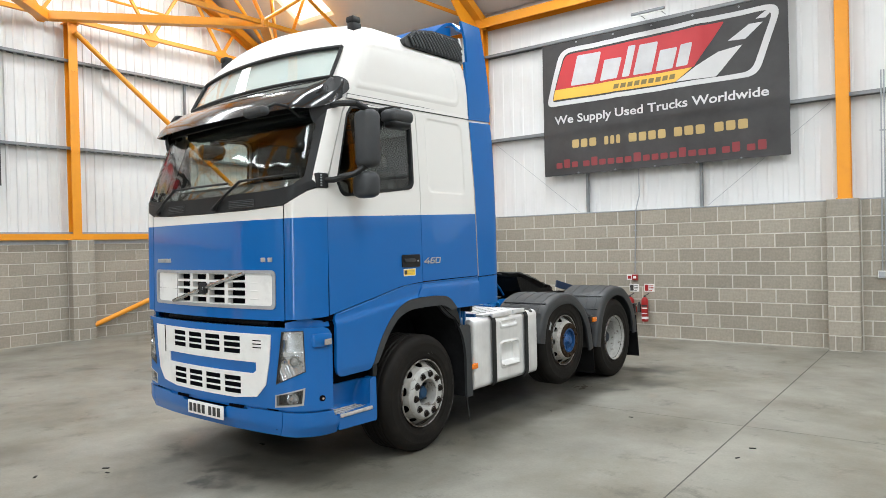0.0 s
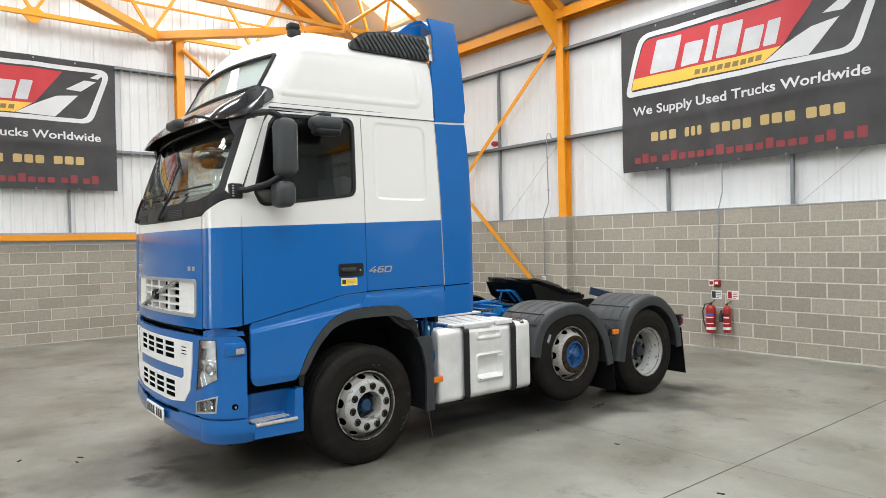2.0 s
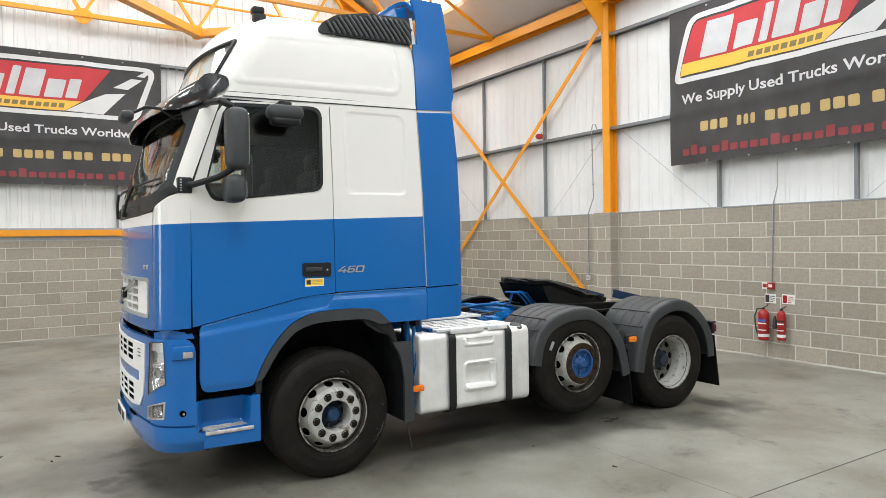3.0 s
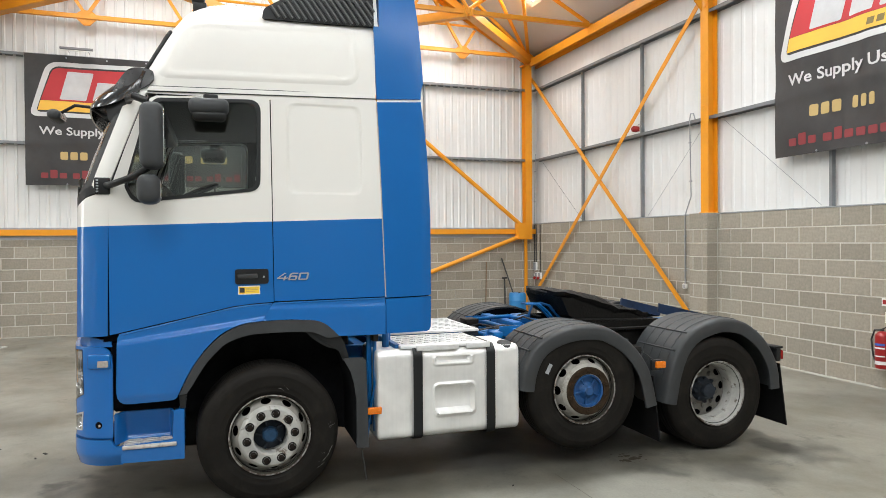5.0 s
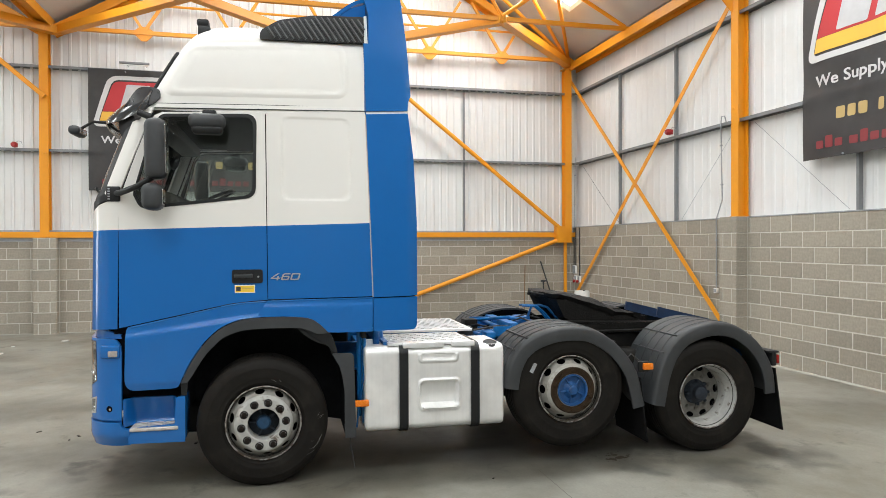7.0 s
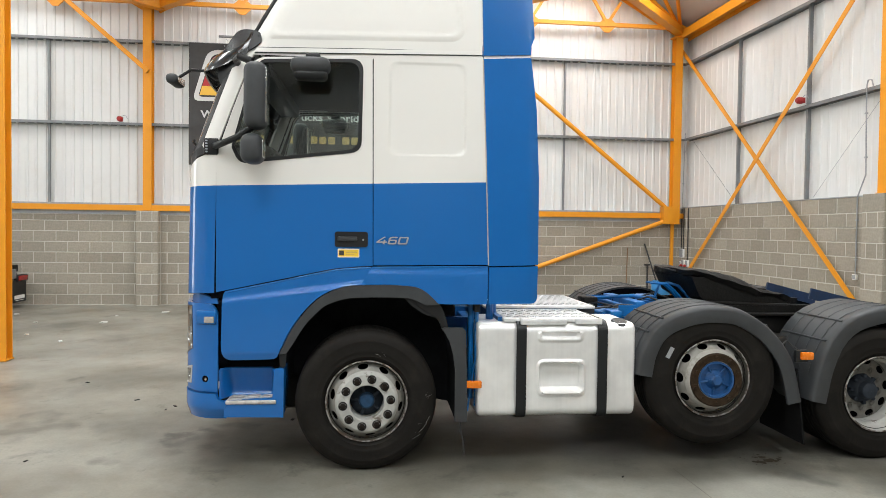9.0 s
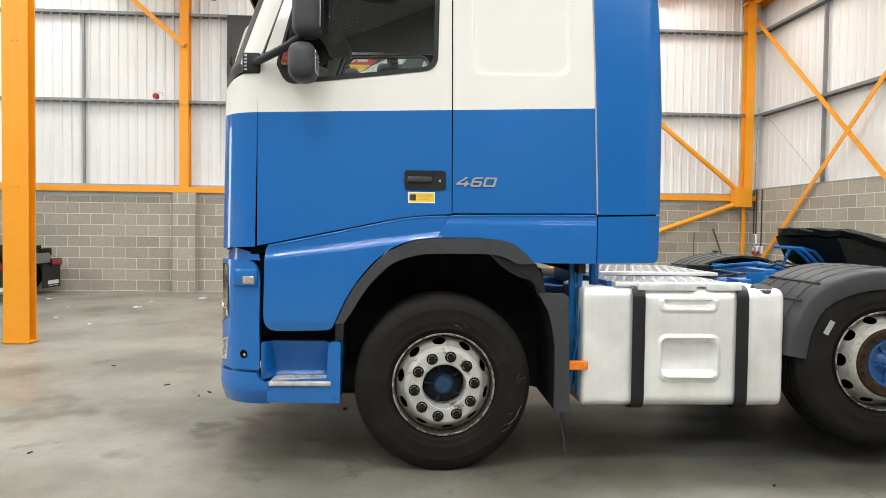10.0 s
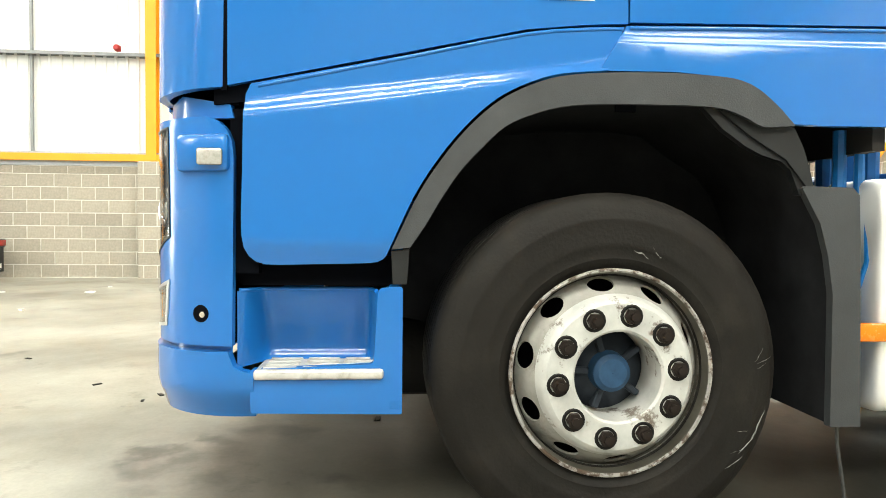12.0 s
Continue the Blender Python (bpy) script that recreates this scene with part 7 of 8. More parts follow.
# blue brackets and air pipes behind the cab
for u, v, z0, z1, r in ((1.06, 0.79, 0.5, 1.28, 0.022), (1.10, 0.83, 0.45, 1.27, 0.016), (0.92, 0.83, 0.8, 1.28, 0.03), (0.98, 0.95, 1.0, 1.27, 0.03), (0.80, 1.0, 0.95, 1.27, 0.035)):
    part("bracket_post", tube([(u, v, z0), (u, v, z1)], r, 8), M_BLUE_STEEL, truck, "blue steel bracket post")
part("air_pipe", tube([(1.14, 0.76, 0.42), (1.15, 0.78, 0.62), (1.12, 0.80, 0.70), (1.16, 0.82, 0.86), (1.12, 0.84, 1.10)], 0.008, 6), M_BLUE_STEEL, truck)
part("chain", tube([(1.21, 0.70, 0.40), (1.215, 0.70, 0.30), (1.21, 0.72, 0.20), (1.22, 0.73, 0.10)], 0.006, 6), M_INK, truck)
part("catwalk_support", box(-0.5, 1.1, 1.0, 1.04, 1.05, 1.15), M_BLUE_STEEL, truck, "", 0)
# chequer-plate catwalk
cat = part("catwalk", box(0.55, 1.19, 1.03, 1.79, 1.122, 1.146, 0.004), M_PLATE, truck, "aluminium chequer-plate catwalk")
part("catwalk_lip", box(1.190, 1.232, 1.155, 1.52, 1.104, 1.149, 0.004), M_PLATE, cat)
part("catwalk_lip", box(1.190, 1.225, 1.59, 1.80, 1.106, 1.149, 0.004), M_PLATE, cat)
part("catwalk_plate", box(-0.45, 0.54, 0.98, 1.96, 1.150, 1.172, 0.004), M_PLATE, cat)
bm = bmesh.new()
for i in range(15):
    for j in range(28):
        x, y = -0.40 + 0.105 * i, 1.05 + 0.033 * j
        if (0.52 < x < 0.58) or (x < 0.5 and y > 1.94) or (x > 0.5 and y > 1.77):
            continue
        a = 0.7 if (i + j) % 2 else -0.7
        add_box(bm, -0.024, 0.024, -0.006, 0.006, 0.0, 0.005, 0.0, 1, pose(x, y, 1.1465 if x > 0.55 else 1.1722, 0, 0, math.degrees(a)))
tread = part("tread_pattern", bm, M_PLATE, cat, "raised tread bars", 0)
tagged(tread, "", "", "", "stuff")
# deck gear: air lines, brackets, blue tubes
for pts, r in (([(-0.45, 1.95, 1.10), (0.50, 2.05, 1.10)], 0.022), ([(0.30, 1.75, 1.10), (0.32, 2.5, 1.10)], 0.03), ([(-0.3, 2.2, 1.16), (0.05, 2.5, 1.22), (0.10, 2.9, 1.14)], 0.018), ([(-0.55, 2.35, 1.13), (0.52, 2.35, 1.13)], 0.022)):
    part("deck_tube", tube(pts, r, 10), M_BLUE_STEEL, truck, "blue painted deck tube")
for pts in ([(0.05, 2.0, 1.13), (0.2, 2.1, 1.17), (0.35, 2.2, 1.15)], [(0.0, 2.5, 1.15), (0.15, 2.6, 1.22), (0.28, 2.72, 1.17)], [(-0.1, 2.55, 1.18), (0.0, 2.7, 1.24), (0.05, 2.85, 1.2)]):
    part("air_line", tube(pts, 0.010, 6), M_INK, truck, "black air line")
part("release_handle", tube([(0.12, 2.70, 1.500), (0.22, 2.71, 1.495), (0.24, 2.84, 1.470), (0.16, 2.88, 1.462), (0.10, 2.80, 1.480)], 0.008, 6, True), M_INK, truck)
for u0 in (0.10, 0.20):
    part("valve_bracket", tube([(u0, 2.60, 1.355), (u0, 2.76, 1.345), (u0, 2.84, 1.28), (u0, 2.92, 1.19)], 0.013, 6), M_BLUE_STEEL, truck, "bent blue steel bracket")
part("deck_beam", box(-0.60, 0.30, 2.42, 2.52, 1.10, 1.185, 0.008), M_BLUE_STEEL, truck, "blue steel cross-beam on the deck")
part("deck_beam", box(-0.10, 0.0, 2.45, 2.80, 1.10, 1.17, 0.008), M_BLUE_STEEL, truck)
part("deck_box", box(-0.28, -0.05, 2.64, 2.78, 1.10, 1.21, 0.012), M_BLUE_STEEL, truck, "blue steel bracket box on the deck")
# near-black discs paint the shade in the bolt holes
for u0 in (-0.45, -0.38, -0.31):
    part("bolt_hole_shade", lathe([(0.001, 0.0), (0.010, 0.0), (0.011, -0.004)], 10, 'x'), M_DARK, truck).matrix_basis = pose(u0, 2.4165, 1.143, 0, 0, -90)
part("valve", box(0.10, 0.32, 2.20, 2.36, 1.09, 1.135, 0.015), M_GREASE, truck, "black flat air valve")
part("coil_hose", tube([(0.20 + 0.035 * math.cos(a), 2.42 + 0.012 * a / math.pi, 1.125 + 0.03 * math.sin(a)) for a in np.linspace(0, 14 * math.pi, 99)], 0.007, 5), M_BLUE_STEEL, truck, "coiled blue air hose")
part("deck_hook", tube([(0.02, 2.72, 1.21), (0.02, 2.77, 1.335), (0.06, 2.84, 1.345), (0.10, 2.92, 1.32), (0.12, 3.03, 1.19)], 0.014, 8), M_BLUE_STEEL, truck, "bent blue steel hook")

# ---- fifth wheel, greasy, its front tipped up ----
def fifth_z(v):
    """Height of the coupling's top along the truck."""
    pts = [(2.6, 1.47), (2.80, 1.495), (2.95, 1.495), (3.15, 1.468), (3.30, 1.430), (3.50, 1.352), (3.70, 1.292), (3.95, 1.225), (4.2, 1.17)]
    for (a, za), (b, zb) in zip(pts, pts[1:]):
        if v <= b:
            return za + (zb - za) * (v - a) / (b - a)
    return 1.17


def fifth(u, v):
    """Top plate thick with old grease: lumps on the surface, the edges rolled down."""
    lump = 0.010 * math.sin(13 * v + 7 * u) * math.sin(17 * u - 5 * v) + 0.006 * math.sin(31 * v - 23 * u)
    return (u, v, fifth_z(v) + lump - 0.05 * smooth01((abs(u) - 0.40) / 0.1))


outl = [(0.47 * math.cos(a), 3.04 - 0.26 * math.sin(a)) for a in np.linspace(math.pi, 0, 15)]
outl += [(0.48, 3.40), (0.46, 3.66), (0.36, 3.96), (0.20, 3.94), (0.045, 3.42), (-0.045, 3.42), (-0.20, 3.94), (-0.36, 3.96), (-0.46, 3.66), (-0.48, 3.40)]
fw = part("fifth_wheel", sheet(outl, [], fifth, 0.05, cut=0.05), M_GREASE, truck, "black greasy fifth-wheel coupling with its front tipped up")
bm = bmesh.new()
prof = [(2.90, 1.43), (3.15, 1.41), (3.32, 1.37), (3.52, 1.295), (3.85, 1.20), (3.80, 1.13), (3.20, 1.12), (2.98, 1.24)]
rows_ = [[bm.verts.new((u, v + 0.012 * math.sin(9 * u + 5 * z), z + 0.008 * math.sin(14 * u + 11 * v))) for v, z in prof] for u in np.linspace(-0.44, 0.44, 12)]
for a, b in zip(rows_, rows_[1:]):
    for j in range(len(prof)):
        bm.faces.new((a[j], a[(j + 1) % len(prof)], b[(j + 1) % len(prof)], b[j]))
bm.faces.new(rows_[0])
bm.faces.new(rows_[-1][::-1])
part("coupling_body", bm, M_GREASE, fw, "black cast coupling body")
part("slide_rail", tube([(0.46, 2.95, 1.20), (0.46, 4.0, 1.165)], 0.018, 8), M_GREASE, fw)
for k in (1, -1):
    part("pivot_bracket", box(k * 0.38 - 0.05, k * 0.38 + 0.05, 3.35, 3.62, 1.05, 1.33, 0.02), M_GREASE, truck, "black coupling pivot bracket")
part("mount_plate", box(-0.55, 0.55, 2.95, 4.0, 1.085, 1.11, 0.005), M_GREASE, truck, "greasy mounting plate")
for k in (1, -1):
    bm = bmesh.new()
    add_prism(bm, [(-0.05, -0.012), (0.05, -0.012), (0.05, 0.012), (-0.05, 0.012)], (k * 0.36, 4.08, 1.275), (k * 0.42, 4.66, 1.135), (1, 0, 0))
    part("lead_ramp", bm, M_RAMP, truck, "greasy blue lead-in ramp, underside shade painted in", 0)
part("rear_beam", box(-0.85, 0.85, 4.74, 4.84, 0.84, 0.98, 0.015), M_BLUE_STEEL, truck, "blue rear cross-beam")

# engine, gearbox and other unseen dark masses, added to block light under the cab and frame
part("engine", box(-0.38, 0.38, -0.95, 0.75, 0.36, 1.20, 0.06), M_GREASE, truck, "unseen dark engine added to block light under the cab")
part("gearbox", box(-0.30, 0.30, 0.75, 1.75, 0.45, 0.90, 0.08), M_GREASE, truck, "unseen dark gearbox added to block light")
part("prop_shaft", tube([(0, 1.75, 0.68), (0, 3.9, 0.55)], 0.07, 12), M_GREASE, truck, "dark propeller shaft")
part("silencer", box(-1.15, -0.60, 0.40, 0.84, 0.40, 1.0, 0.05), M_GREASE, truck, "unseen dark silencer box added to block light")
for k in (1, -1):
    part("air_tank", tube([(k * 0.52, 2.15, 0.72), (k * 0.52, 2.95, 0.72)], 0.13, 16), M_GREASE, truck, "dark air reservoir")
    part("spring", box(k * 0.46 - 0.04, k * 0.46 + 0.04, -0.75, 0.75, 0.62, 0.68, 0.01), M_GREASE, truck, "dark leaf spring")

# further unseen masses that keep light off the floor below
part("sump", box(-0.44, 0.44, -0.85, 0.35, 0.26, 0.60, 0.08), M_GREASE, truck, "unseen dark sump added to block light")
part("under_run_beam", box(-0.9, 0.9, -1.25, -1.15, 0.38, 0.50, 0.02), M_GREASE, truck, "unseen dark under-run beam added to block light")
part("hub_carrier", box(-0.92, 0.92, 2.55, 2.90, 0.45, 0.85, 0.06), M_GREASE, truck, "unseen dark mass at the lift axle added to block light")
part("spare_air_tank", tube([(-0.75, 2.2, 0.62), (-0.75, 3.3, 0.62)], 0.16, 16), M_GREASE, truck, "unseen dark reservoir on the offside added to block light")

# small gear on the deck behind the cab
part("valve_block", box(-0.18, 0.02, 2.02, 2.16, 1.08, 1.20, 0.01), M_GREASE, truck, "dark air valve block")
part("junction_box", box(0.28, 0.42, 1.86, 2.0, 1.09, 1.17, 0.01), M_GREY_PLASTIC, truck, "grey junction box")
for v in (2.10, 2.45, 2.80):
    part("rail_bracket", box(0.40, 0.56, v, v + 0.10, 1.07, 1.13, 0.008), M_BLUE_STEEL, truck, "blue rail bracket")
for v in (2.12, 2.30, 2.48, 2.66, 2.84):
    part("bolt_head", lathe([(0.001, 1.1015), (0.014, 1.1015), (0.016, 1.088)], 6, 'z'), M_NUT, truck).location = (0.50, v, 0)
for pts in ([(0.36, 2.0, 1.13), (0.30, 2.3, 1.16), (0.34, 2.7, 1.13)], [(-0.45, 2.4, 1.13), (-0.2, 2.62, 1.18), (0.15, 2.95, 1.16)]):
    part("air_line", tube(pts, 0.010, 6), M_INK, truck, "black air line")

# ---- banners ----
def banner(m, w, h, label):
    """Mesh banner hung on the wall: x along it, y up from its lower edge, z out of the wall."""

    def wave(x, y):
        folds = sum(d * math.exp(-((x - x0 - k * y) / g) ** 2) for x0, k, g, d in ((0.75, 0.35, 0.12, 0.016), (1.95, -0.22, 0.14, 0.018), (2.9, 0.15, 0.11, 0.015), (3.95, -0.3, 0.13, 0.018)))
        folds += 0.014 * math.exp(-((y - 0.9 - 0.03 * x) / 0.09) ** 2)
        return folds + 0.016 * math.sin(x * 2.1 + 0.7 * y) + 0.012 * math.sin(x * 5.3 - y) + 0.008 * math.sin(y * 4 + x) + 0.005 * math.sin(x * 11 + 2 * y)

    def lay(poly, holes, up, thick=0.003):
        return sheet(poly, holes, lambda x, y: (x, y, wave(x, y) + up), thick, cut=0.07)

    b = part("banner", lay([(0, 0), (w, 0.02), (w, h), (0, h)], [], 0.0, 0.004), M_BAN_DARK, smooth=0.8)
    b.matrix_world = m
    tagged(b, label, "banner", "wall banners")
    for i in range(1, 6):
        for y in (0.03, h - 0.05):
            e = part("eyelet", lathe([(0.006, 0.006), (0.016, 0.008), (0.018, 0.0)], 10, 'z'), M_GALV, b)
            e.location = (w * i / 6, y, wave(w * i / 6, y))
    sx, sy = w / 4.71, h / 2.76

    def P(pts, k=1.0):
        return [(x * sx * k, y * sy) for x, y in pts]

    out = rounded(P([(0.075, 1.45), (4.22, 1.44), (4.64, 2.64), (0.42, 2.61)]), [0.13, 0.3, 0.2, 0.3], 6)
    inn = rounded(P([(0.205, 1.54), (4.12, 1.53), (4.50, 2.55), (0.51, 2.52)]), [0.08, 0.25, 0.14, 0.22], 6)
    part("logo_border", lay(out, [inn[::-1]], 0.005), M_BAN_WHITE, b, "pale rounded logo border")
    part("logo_red_field", lay(rounded(P([(0.30, 1.79), (3.14, 1.78), (3.68, 2.50), (0.53, 2.48)]), [0.02, 0.02, 0.02, 0.18]), [], 0.006), M_BAN_RED, b, "red logo field")
    part("logo_yellow_band", lay(P([(0.24, 1.58), (2.79, 1.56), (3.11, 1.775), (0.295, 1.785)]), [], 0.0065), M_BAN_YEL, b, "yellow logo band")
    part("logo_arrow", lay(P([(2.80, 1.56), (3.52, 1.54), (3.97, 2.03), (3.56, 1.98), (3.17, 1.78)]), [], 0.007), M_BAN_WHITE, b, "pale slanted logo stripe")
    part("logo_stripe", lay(P([(3.73, 2.14), (4.02, 2.12), (4.32, 2.355), (4.09, 2.365)]), [], 0.007), M_BAN_WHITE, b)
    part("logo_stripe", lay(P([(4.20, 2.43), (4.36, 2.42), (4.47, 2.53), (4.36, 2.535)]), [], 0.007), M_BAN_WHITE, b)
    # the name in the logo as plain slanted slabs
    shapes = [((0.655, 1.82), 0.50, 0.60), ((1.28, 1.825), 0.36, 0.40), ((1.74, 1.825), 0.15, 0.58), ((1.97, 1.825), 0.36, 0.56), ((2.41, 1.825), 0.33, 0.38), ((2.80, 1.835), 0.22, 0.40)]
    for (x, y), ww, hh in shapes:
        sl = 0.26 * hh
        part("logo_slab", lay(rounded(P([(x, y), (x + ww, y), (x + ww + sl, y + hh), (x + sl, y + hh)]), 0.025, 3), [], 0.0095), M_BAN_GREY, b)
    for i in range(9):
        x = 1.57 + i * 0.138
        part("logo_bar", lay(P([(x, 1.62), (x + 0.10, 1.62), (x + 0.12, 1.71), (x + 0.02, 1.71)]), [], 0.0095), M_BAN_OLIVE, b)
    # slogan in letters
    t = fit_text(text_mesh("We Supply Used Trucks Worldwide", 0.2, 0.001, bold=0.0035), 4.13 * sx, 0.225 * sy)
    for v in t.verts:
        v.co = Vector((v.co.x + 0.26 * sx, v.co.y + 1.015 * sy, v.co.z))
    for v in t.verts:
        v.co.z += wave(v.co.x, v.co.y) + 0.007
    t.verts.index_update()
    spans, seen = [], set()
    for v0 in t.verts:
        if v0.index in seen:
            continue
        todo, xs = [v0], []
        seen.add(v0.index)
        while todo:
            v = todo.pop()
            xs.append(v.co.x)
            for e in v.link_edges:
                o = e.other_vert(v)
                if o.index not in seen:
                    seen.add(o.index)
                    todo.append(o)
        spans.append((min(xs), max(xs)))
    spans.sort()
    bounds, reach = [-1.0], spans[0][1]
    for a, c in spans:
        if a - reach > 0.04 * sx:
            bounds.append((a + reach) / 2)
        reach = max(reach, c)
    bounds.append(99.0)
    for lo, hi in zip(bounds, bounds[1:]):
        word = t.copy()
        bmesh.ops.delete(word, geom=[v for v in word.verts if not lo < v.co.x < hi], context='VERTS')
        part("slogan_word", word, M_BAN_WHITE, b, "white slogan lettering", smooth=0, recalc=False)
    t.free()
    # telephone line and web address as bars, one to a character
    x = 0.65
    for n, wide, gap in ((3, 0.15, 0.13), (3, 0.09, 0.13), (4, 0.155, 0.12), (3, 0.165, 0.13), (3, 0.17, 0.0)):
        for i in range(n):
            part("print_bar", lay(rounded(P([(x + 0.008, 0.545), (x + wide, 0.545), (x + wide, 0.715), (x + 0.008, 0.715)]), 0.03, 2), [], 0.006), M_BAN_GOLD, b)
            x += wide + 0.036
        x += gap
    x = 0.29
    for n, gap in ((3, 0.07), (15, 0.07), (2, 0.07), (2, 0.0)):
        for i in range(n):
            hh = 0.115 + 0.06 * ((i * 7) % 5 == 2)
            part("print_bar", lay(rounded(P([(x, 0.15), (x + 0.135, 0.15), (x + 0.135, 0.15 + hh), (x, 0.15 + hh)]), 0.02, 2), [], 0.006), M_BAN_DRED, b)
            x += 0.176
        x += gap
    return b


banner(BLD @ pose(8.42, -0.07, 3.26, 90, 0, 0), 4.71, 2.76, "large black mesh banner with red and yellow logo, back wall")
banner(BLD @ pose(0.07, -12.115, 3.27, 90, 0, 90), 4.79, 2.82, "large black mesh banner with red and yellow logo, gable wall")


# ---- fire point and wall fittings ----
def on_back(x, z, out=0.0):
    return BLD @ pose(x, -out, z)


def extinguisher(x, z, r, h, hose, label, lab2=M_PAPER):
    e = empty("fire_extinguisher", on_back(x, z, r + 0.03), label, "extinguisher", "fire extinguishers")
    body = part("cylinder", lathe([(0.001, 0.0), (r * 0.9, 0.0), (r, 0.015), (r, h * 0.80), (r * 0.9, h * 0.86), (r * 0.55, h * 0.92), (r * 0.3, h * 0.94), (0.001, h * 0.94)], 24, 'z'), M_REDPAINT, e, "red steel cylinder")
    part("valve", box(-0.018, 0.018, -0.018, 0.018, h * 0.93, h * 1.0, 0.004), M_INK, e)
    part("lever", tube([(0, 0, h), (0.05, -0.02, h + 0.015), (0.10, -0.03, h + 0.05)], 0.008, 6), M_INK, e)
    for z0, z1, ml in ((0.58, 0.64, lab2), (0.50, 0.54, M_PAPER), (0.30, 0.33, M_PAPER)):
        lab = lathe([(r + 0.001, h * z0), (r + 0.001, h * z1)], 24, 'z')
        bmesh.ops.delete(lab, geom=[f for f in lab.faces if f.calc_center_median().y > -0.5 * r], context='FACES')
        part("label", lab, ml, body)
    part("label", lathe([(r + 0.001, h * 0.10), (r + 0.001, h * 0.19)], 24, 'z'), M_PAPER, body)
    if hose:
        part("hose", tube([(0, 0, h * 0.97), (-0.10, -0.01, h * 0.95), (-r - 0.07, 0, h * 0.7), (-r - 0.05, 0, h * 0.35), (-r - 0.01, 0, h * 0.10)], 0.012, 8), M_INK, e, "black hose")
    else:
        part("horn", lathe([(0.015, h * 0.75), (0.03, h * 0.60), (0.038, h * 0.35)], 14, 'z'), M_INK, e, "black discharge horn").location = (-r - 0.045, 0, 0)
    part("bracket", box(-0.03, 0.03, r - 0.005, r + 0.03, h * 0.7, h * 0.76), M_GALV, e)
    return e


extinguisher(10.24, 0.29, 0.085, 0.52, True, "red water fire extinguisher with blue label on the block wall", mat("blue_label", (0.05, 0.12, 0.5), 0.4))
extinguisher(10.53, 0.31, 0.065, 0.50, False, "red carbon dioxide extinguisher with black label on the block wall", M_INK)


def sign(x, z, w, h, red, label):
    s = part("safety_sign", box(-w / 2, w / 2, -0.006, 0.0, -h / 2, h / 2), M_PAPER, smooth=0)
    s.matrix_world = on_back(x, z, 0.004)
    tagged(s, label, "sign", "safety signs")
    part("pictogram", box(-w / 2 + 0.012, -w / 2 + w * 0.42, -0.009, -0.006, -h / 2 + 0.015, h / 2 - 0.015), M_REDPAINT if red else M_INK, s)
    for i in range(4):
        part("print_bar", box(0.0, w * 0.42 - (0.03 if i == 3 else 0), -0.009, -0.006, h / 2 - 0.03 - 0.03 * i - 0.012, h / 2 - 0.03 - 0.03 * i), M_REDPAINT if red else M_INK, s)


sign(10.295, 0.95, 0.19, 0.15, False, "small white extinguisher sign with black print")
sign(10.595, 0.955, 0.20, 0.15, True, "small white and red extinguisher sign")
cp = part("call_point", box(-0.055, 0.055, -0.05, 0.0, -0.055, 0.055, 0.006), M_REDPAINT)
cp.matrix_world = on_back(10.32, 1.155)
tagged(cp, "red fire alarm call point fed by conduit", "call point")
part("glass_window", box(-0.03, 0.03, -0.054, -0.05, -0.02, 0.025), M_PAPER, cp)
sp = part("safety_sign", box(-0.05, 0.05, -0.005, 0, -0.055, 0.055), M_PAPER, smooth=0)
sp.matrix_world = on_back(10.20, 1.155, 0.004)
tagged(sp, "small red and white fire action sign", "sign", "safety signs")
part("pictogram", box(-0.035, 0.035, -0.008, -0.005, -0.03, 0.03), M_REDPAINT, sp)


def conduit(pts, label, r=0.011):
    ob = part("conduit", tube(pts, r, 8), M_GALV)
    ob.matrix_world = BLD
    tagged(ob, label, "conduit", "wall conduits")
    for (a, b) in zip(pts, pts[1:]):
        if abs(a[2] - b[2]) > 0.8:
            for t in (0.2, 0.7):
                c = Vector(a).lerp(Vector(b), t)
                part("saddle", box(c.x - 0.022, c.x + 0.022, c.y - 0.016, c.y + 0.016, c.z - 0.012, c.z + 0.012), M_GALV, ob, smooth=0)
    return ob


conduit([(10.32, -0.02, 1.2), (10.36, -0.02, 2.45), (10.44, -0.02, 2.75), (10.44, -0.02, 3.3)], "grey steel conduit down to the fire call point")
conduit([(6.22, -0.02, 1.16), (6.22, -0.02, 2.46), (6.39, -0.02, 2.80), (6.38, -0.04, 4.22), (6.42, -0.05, 4.32), (6.50, -0.05, 4.31), (6.53, -0.04, 4.20)], "grey steel conduit looping over the sheeting rail to a socket")
conduit([(14.41, -0.02, 1.30), (14.44, -0.02, 4.5)], "grey steel conduit down the wall")
conduit([(14.46, -0.02, 1.30), (14.48, -0.02, 4.5)], "grey steel conduit down the wall")
for x, low in ((0.03, 1.36), (0.14, 1.36), (0.37, 1.10)):
    cb = part("cable", tube([(x, -0.02, low), (x + 0.004, -0.02, 1.9), (x, -0.02, 2.44)], 0.013, 6), M_INK)
    cb.matrix_world = BLD
    tagged(cb, "black power cable hanging down the block wall", "cable", "corner cables")
conduit([(0.05, -0.02, 2.47), (0.05, -0.02, 2.75), (0.12, -0.02, 4.35)], "thin grey conduit in the corner", 0.009)


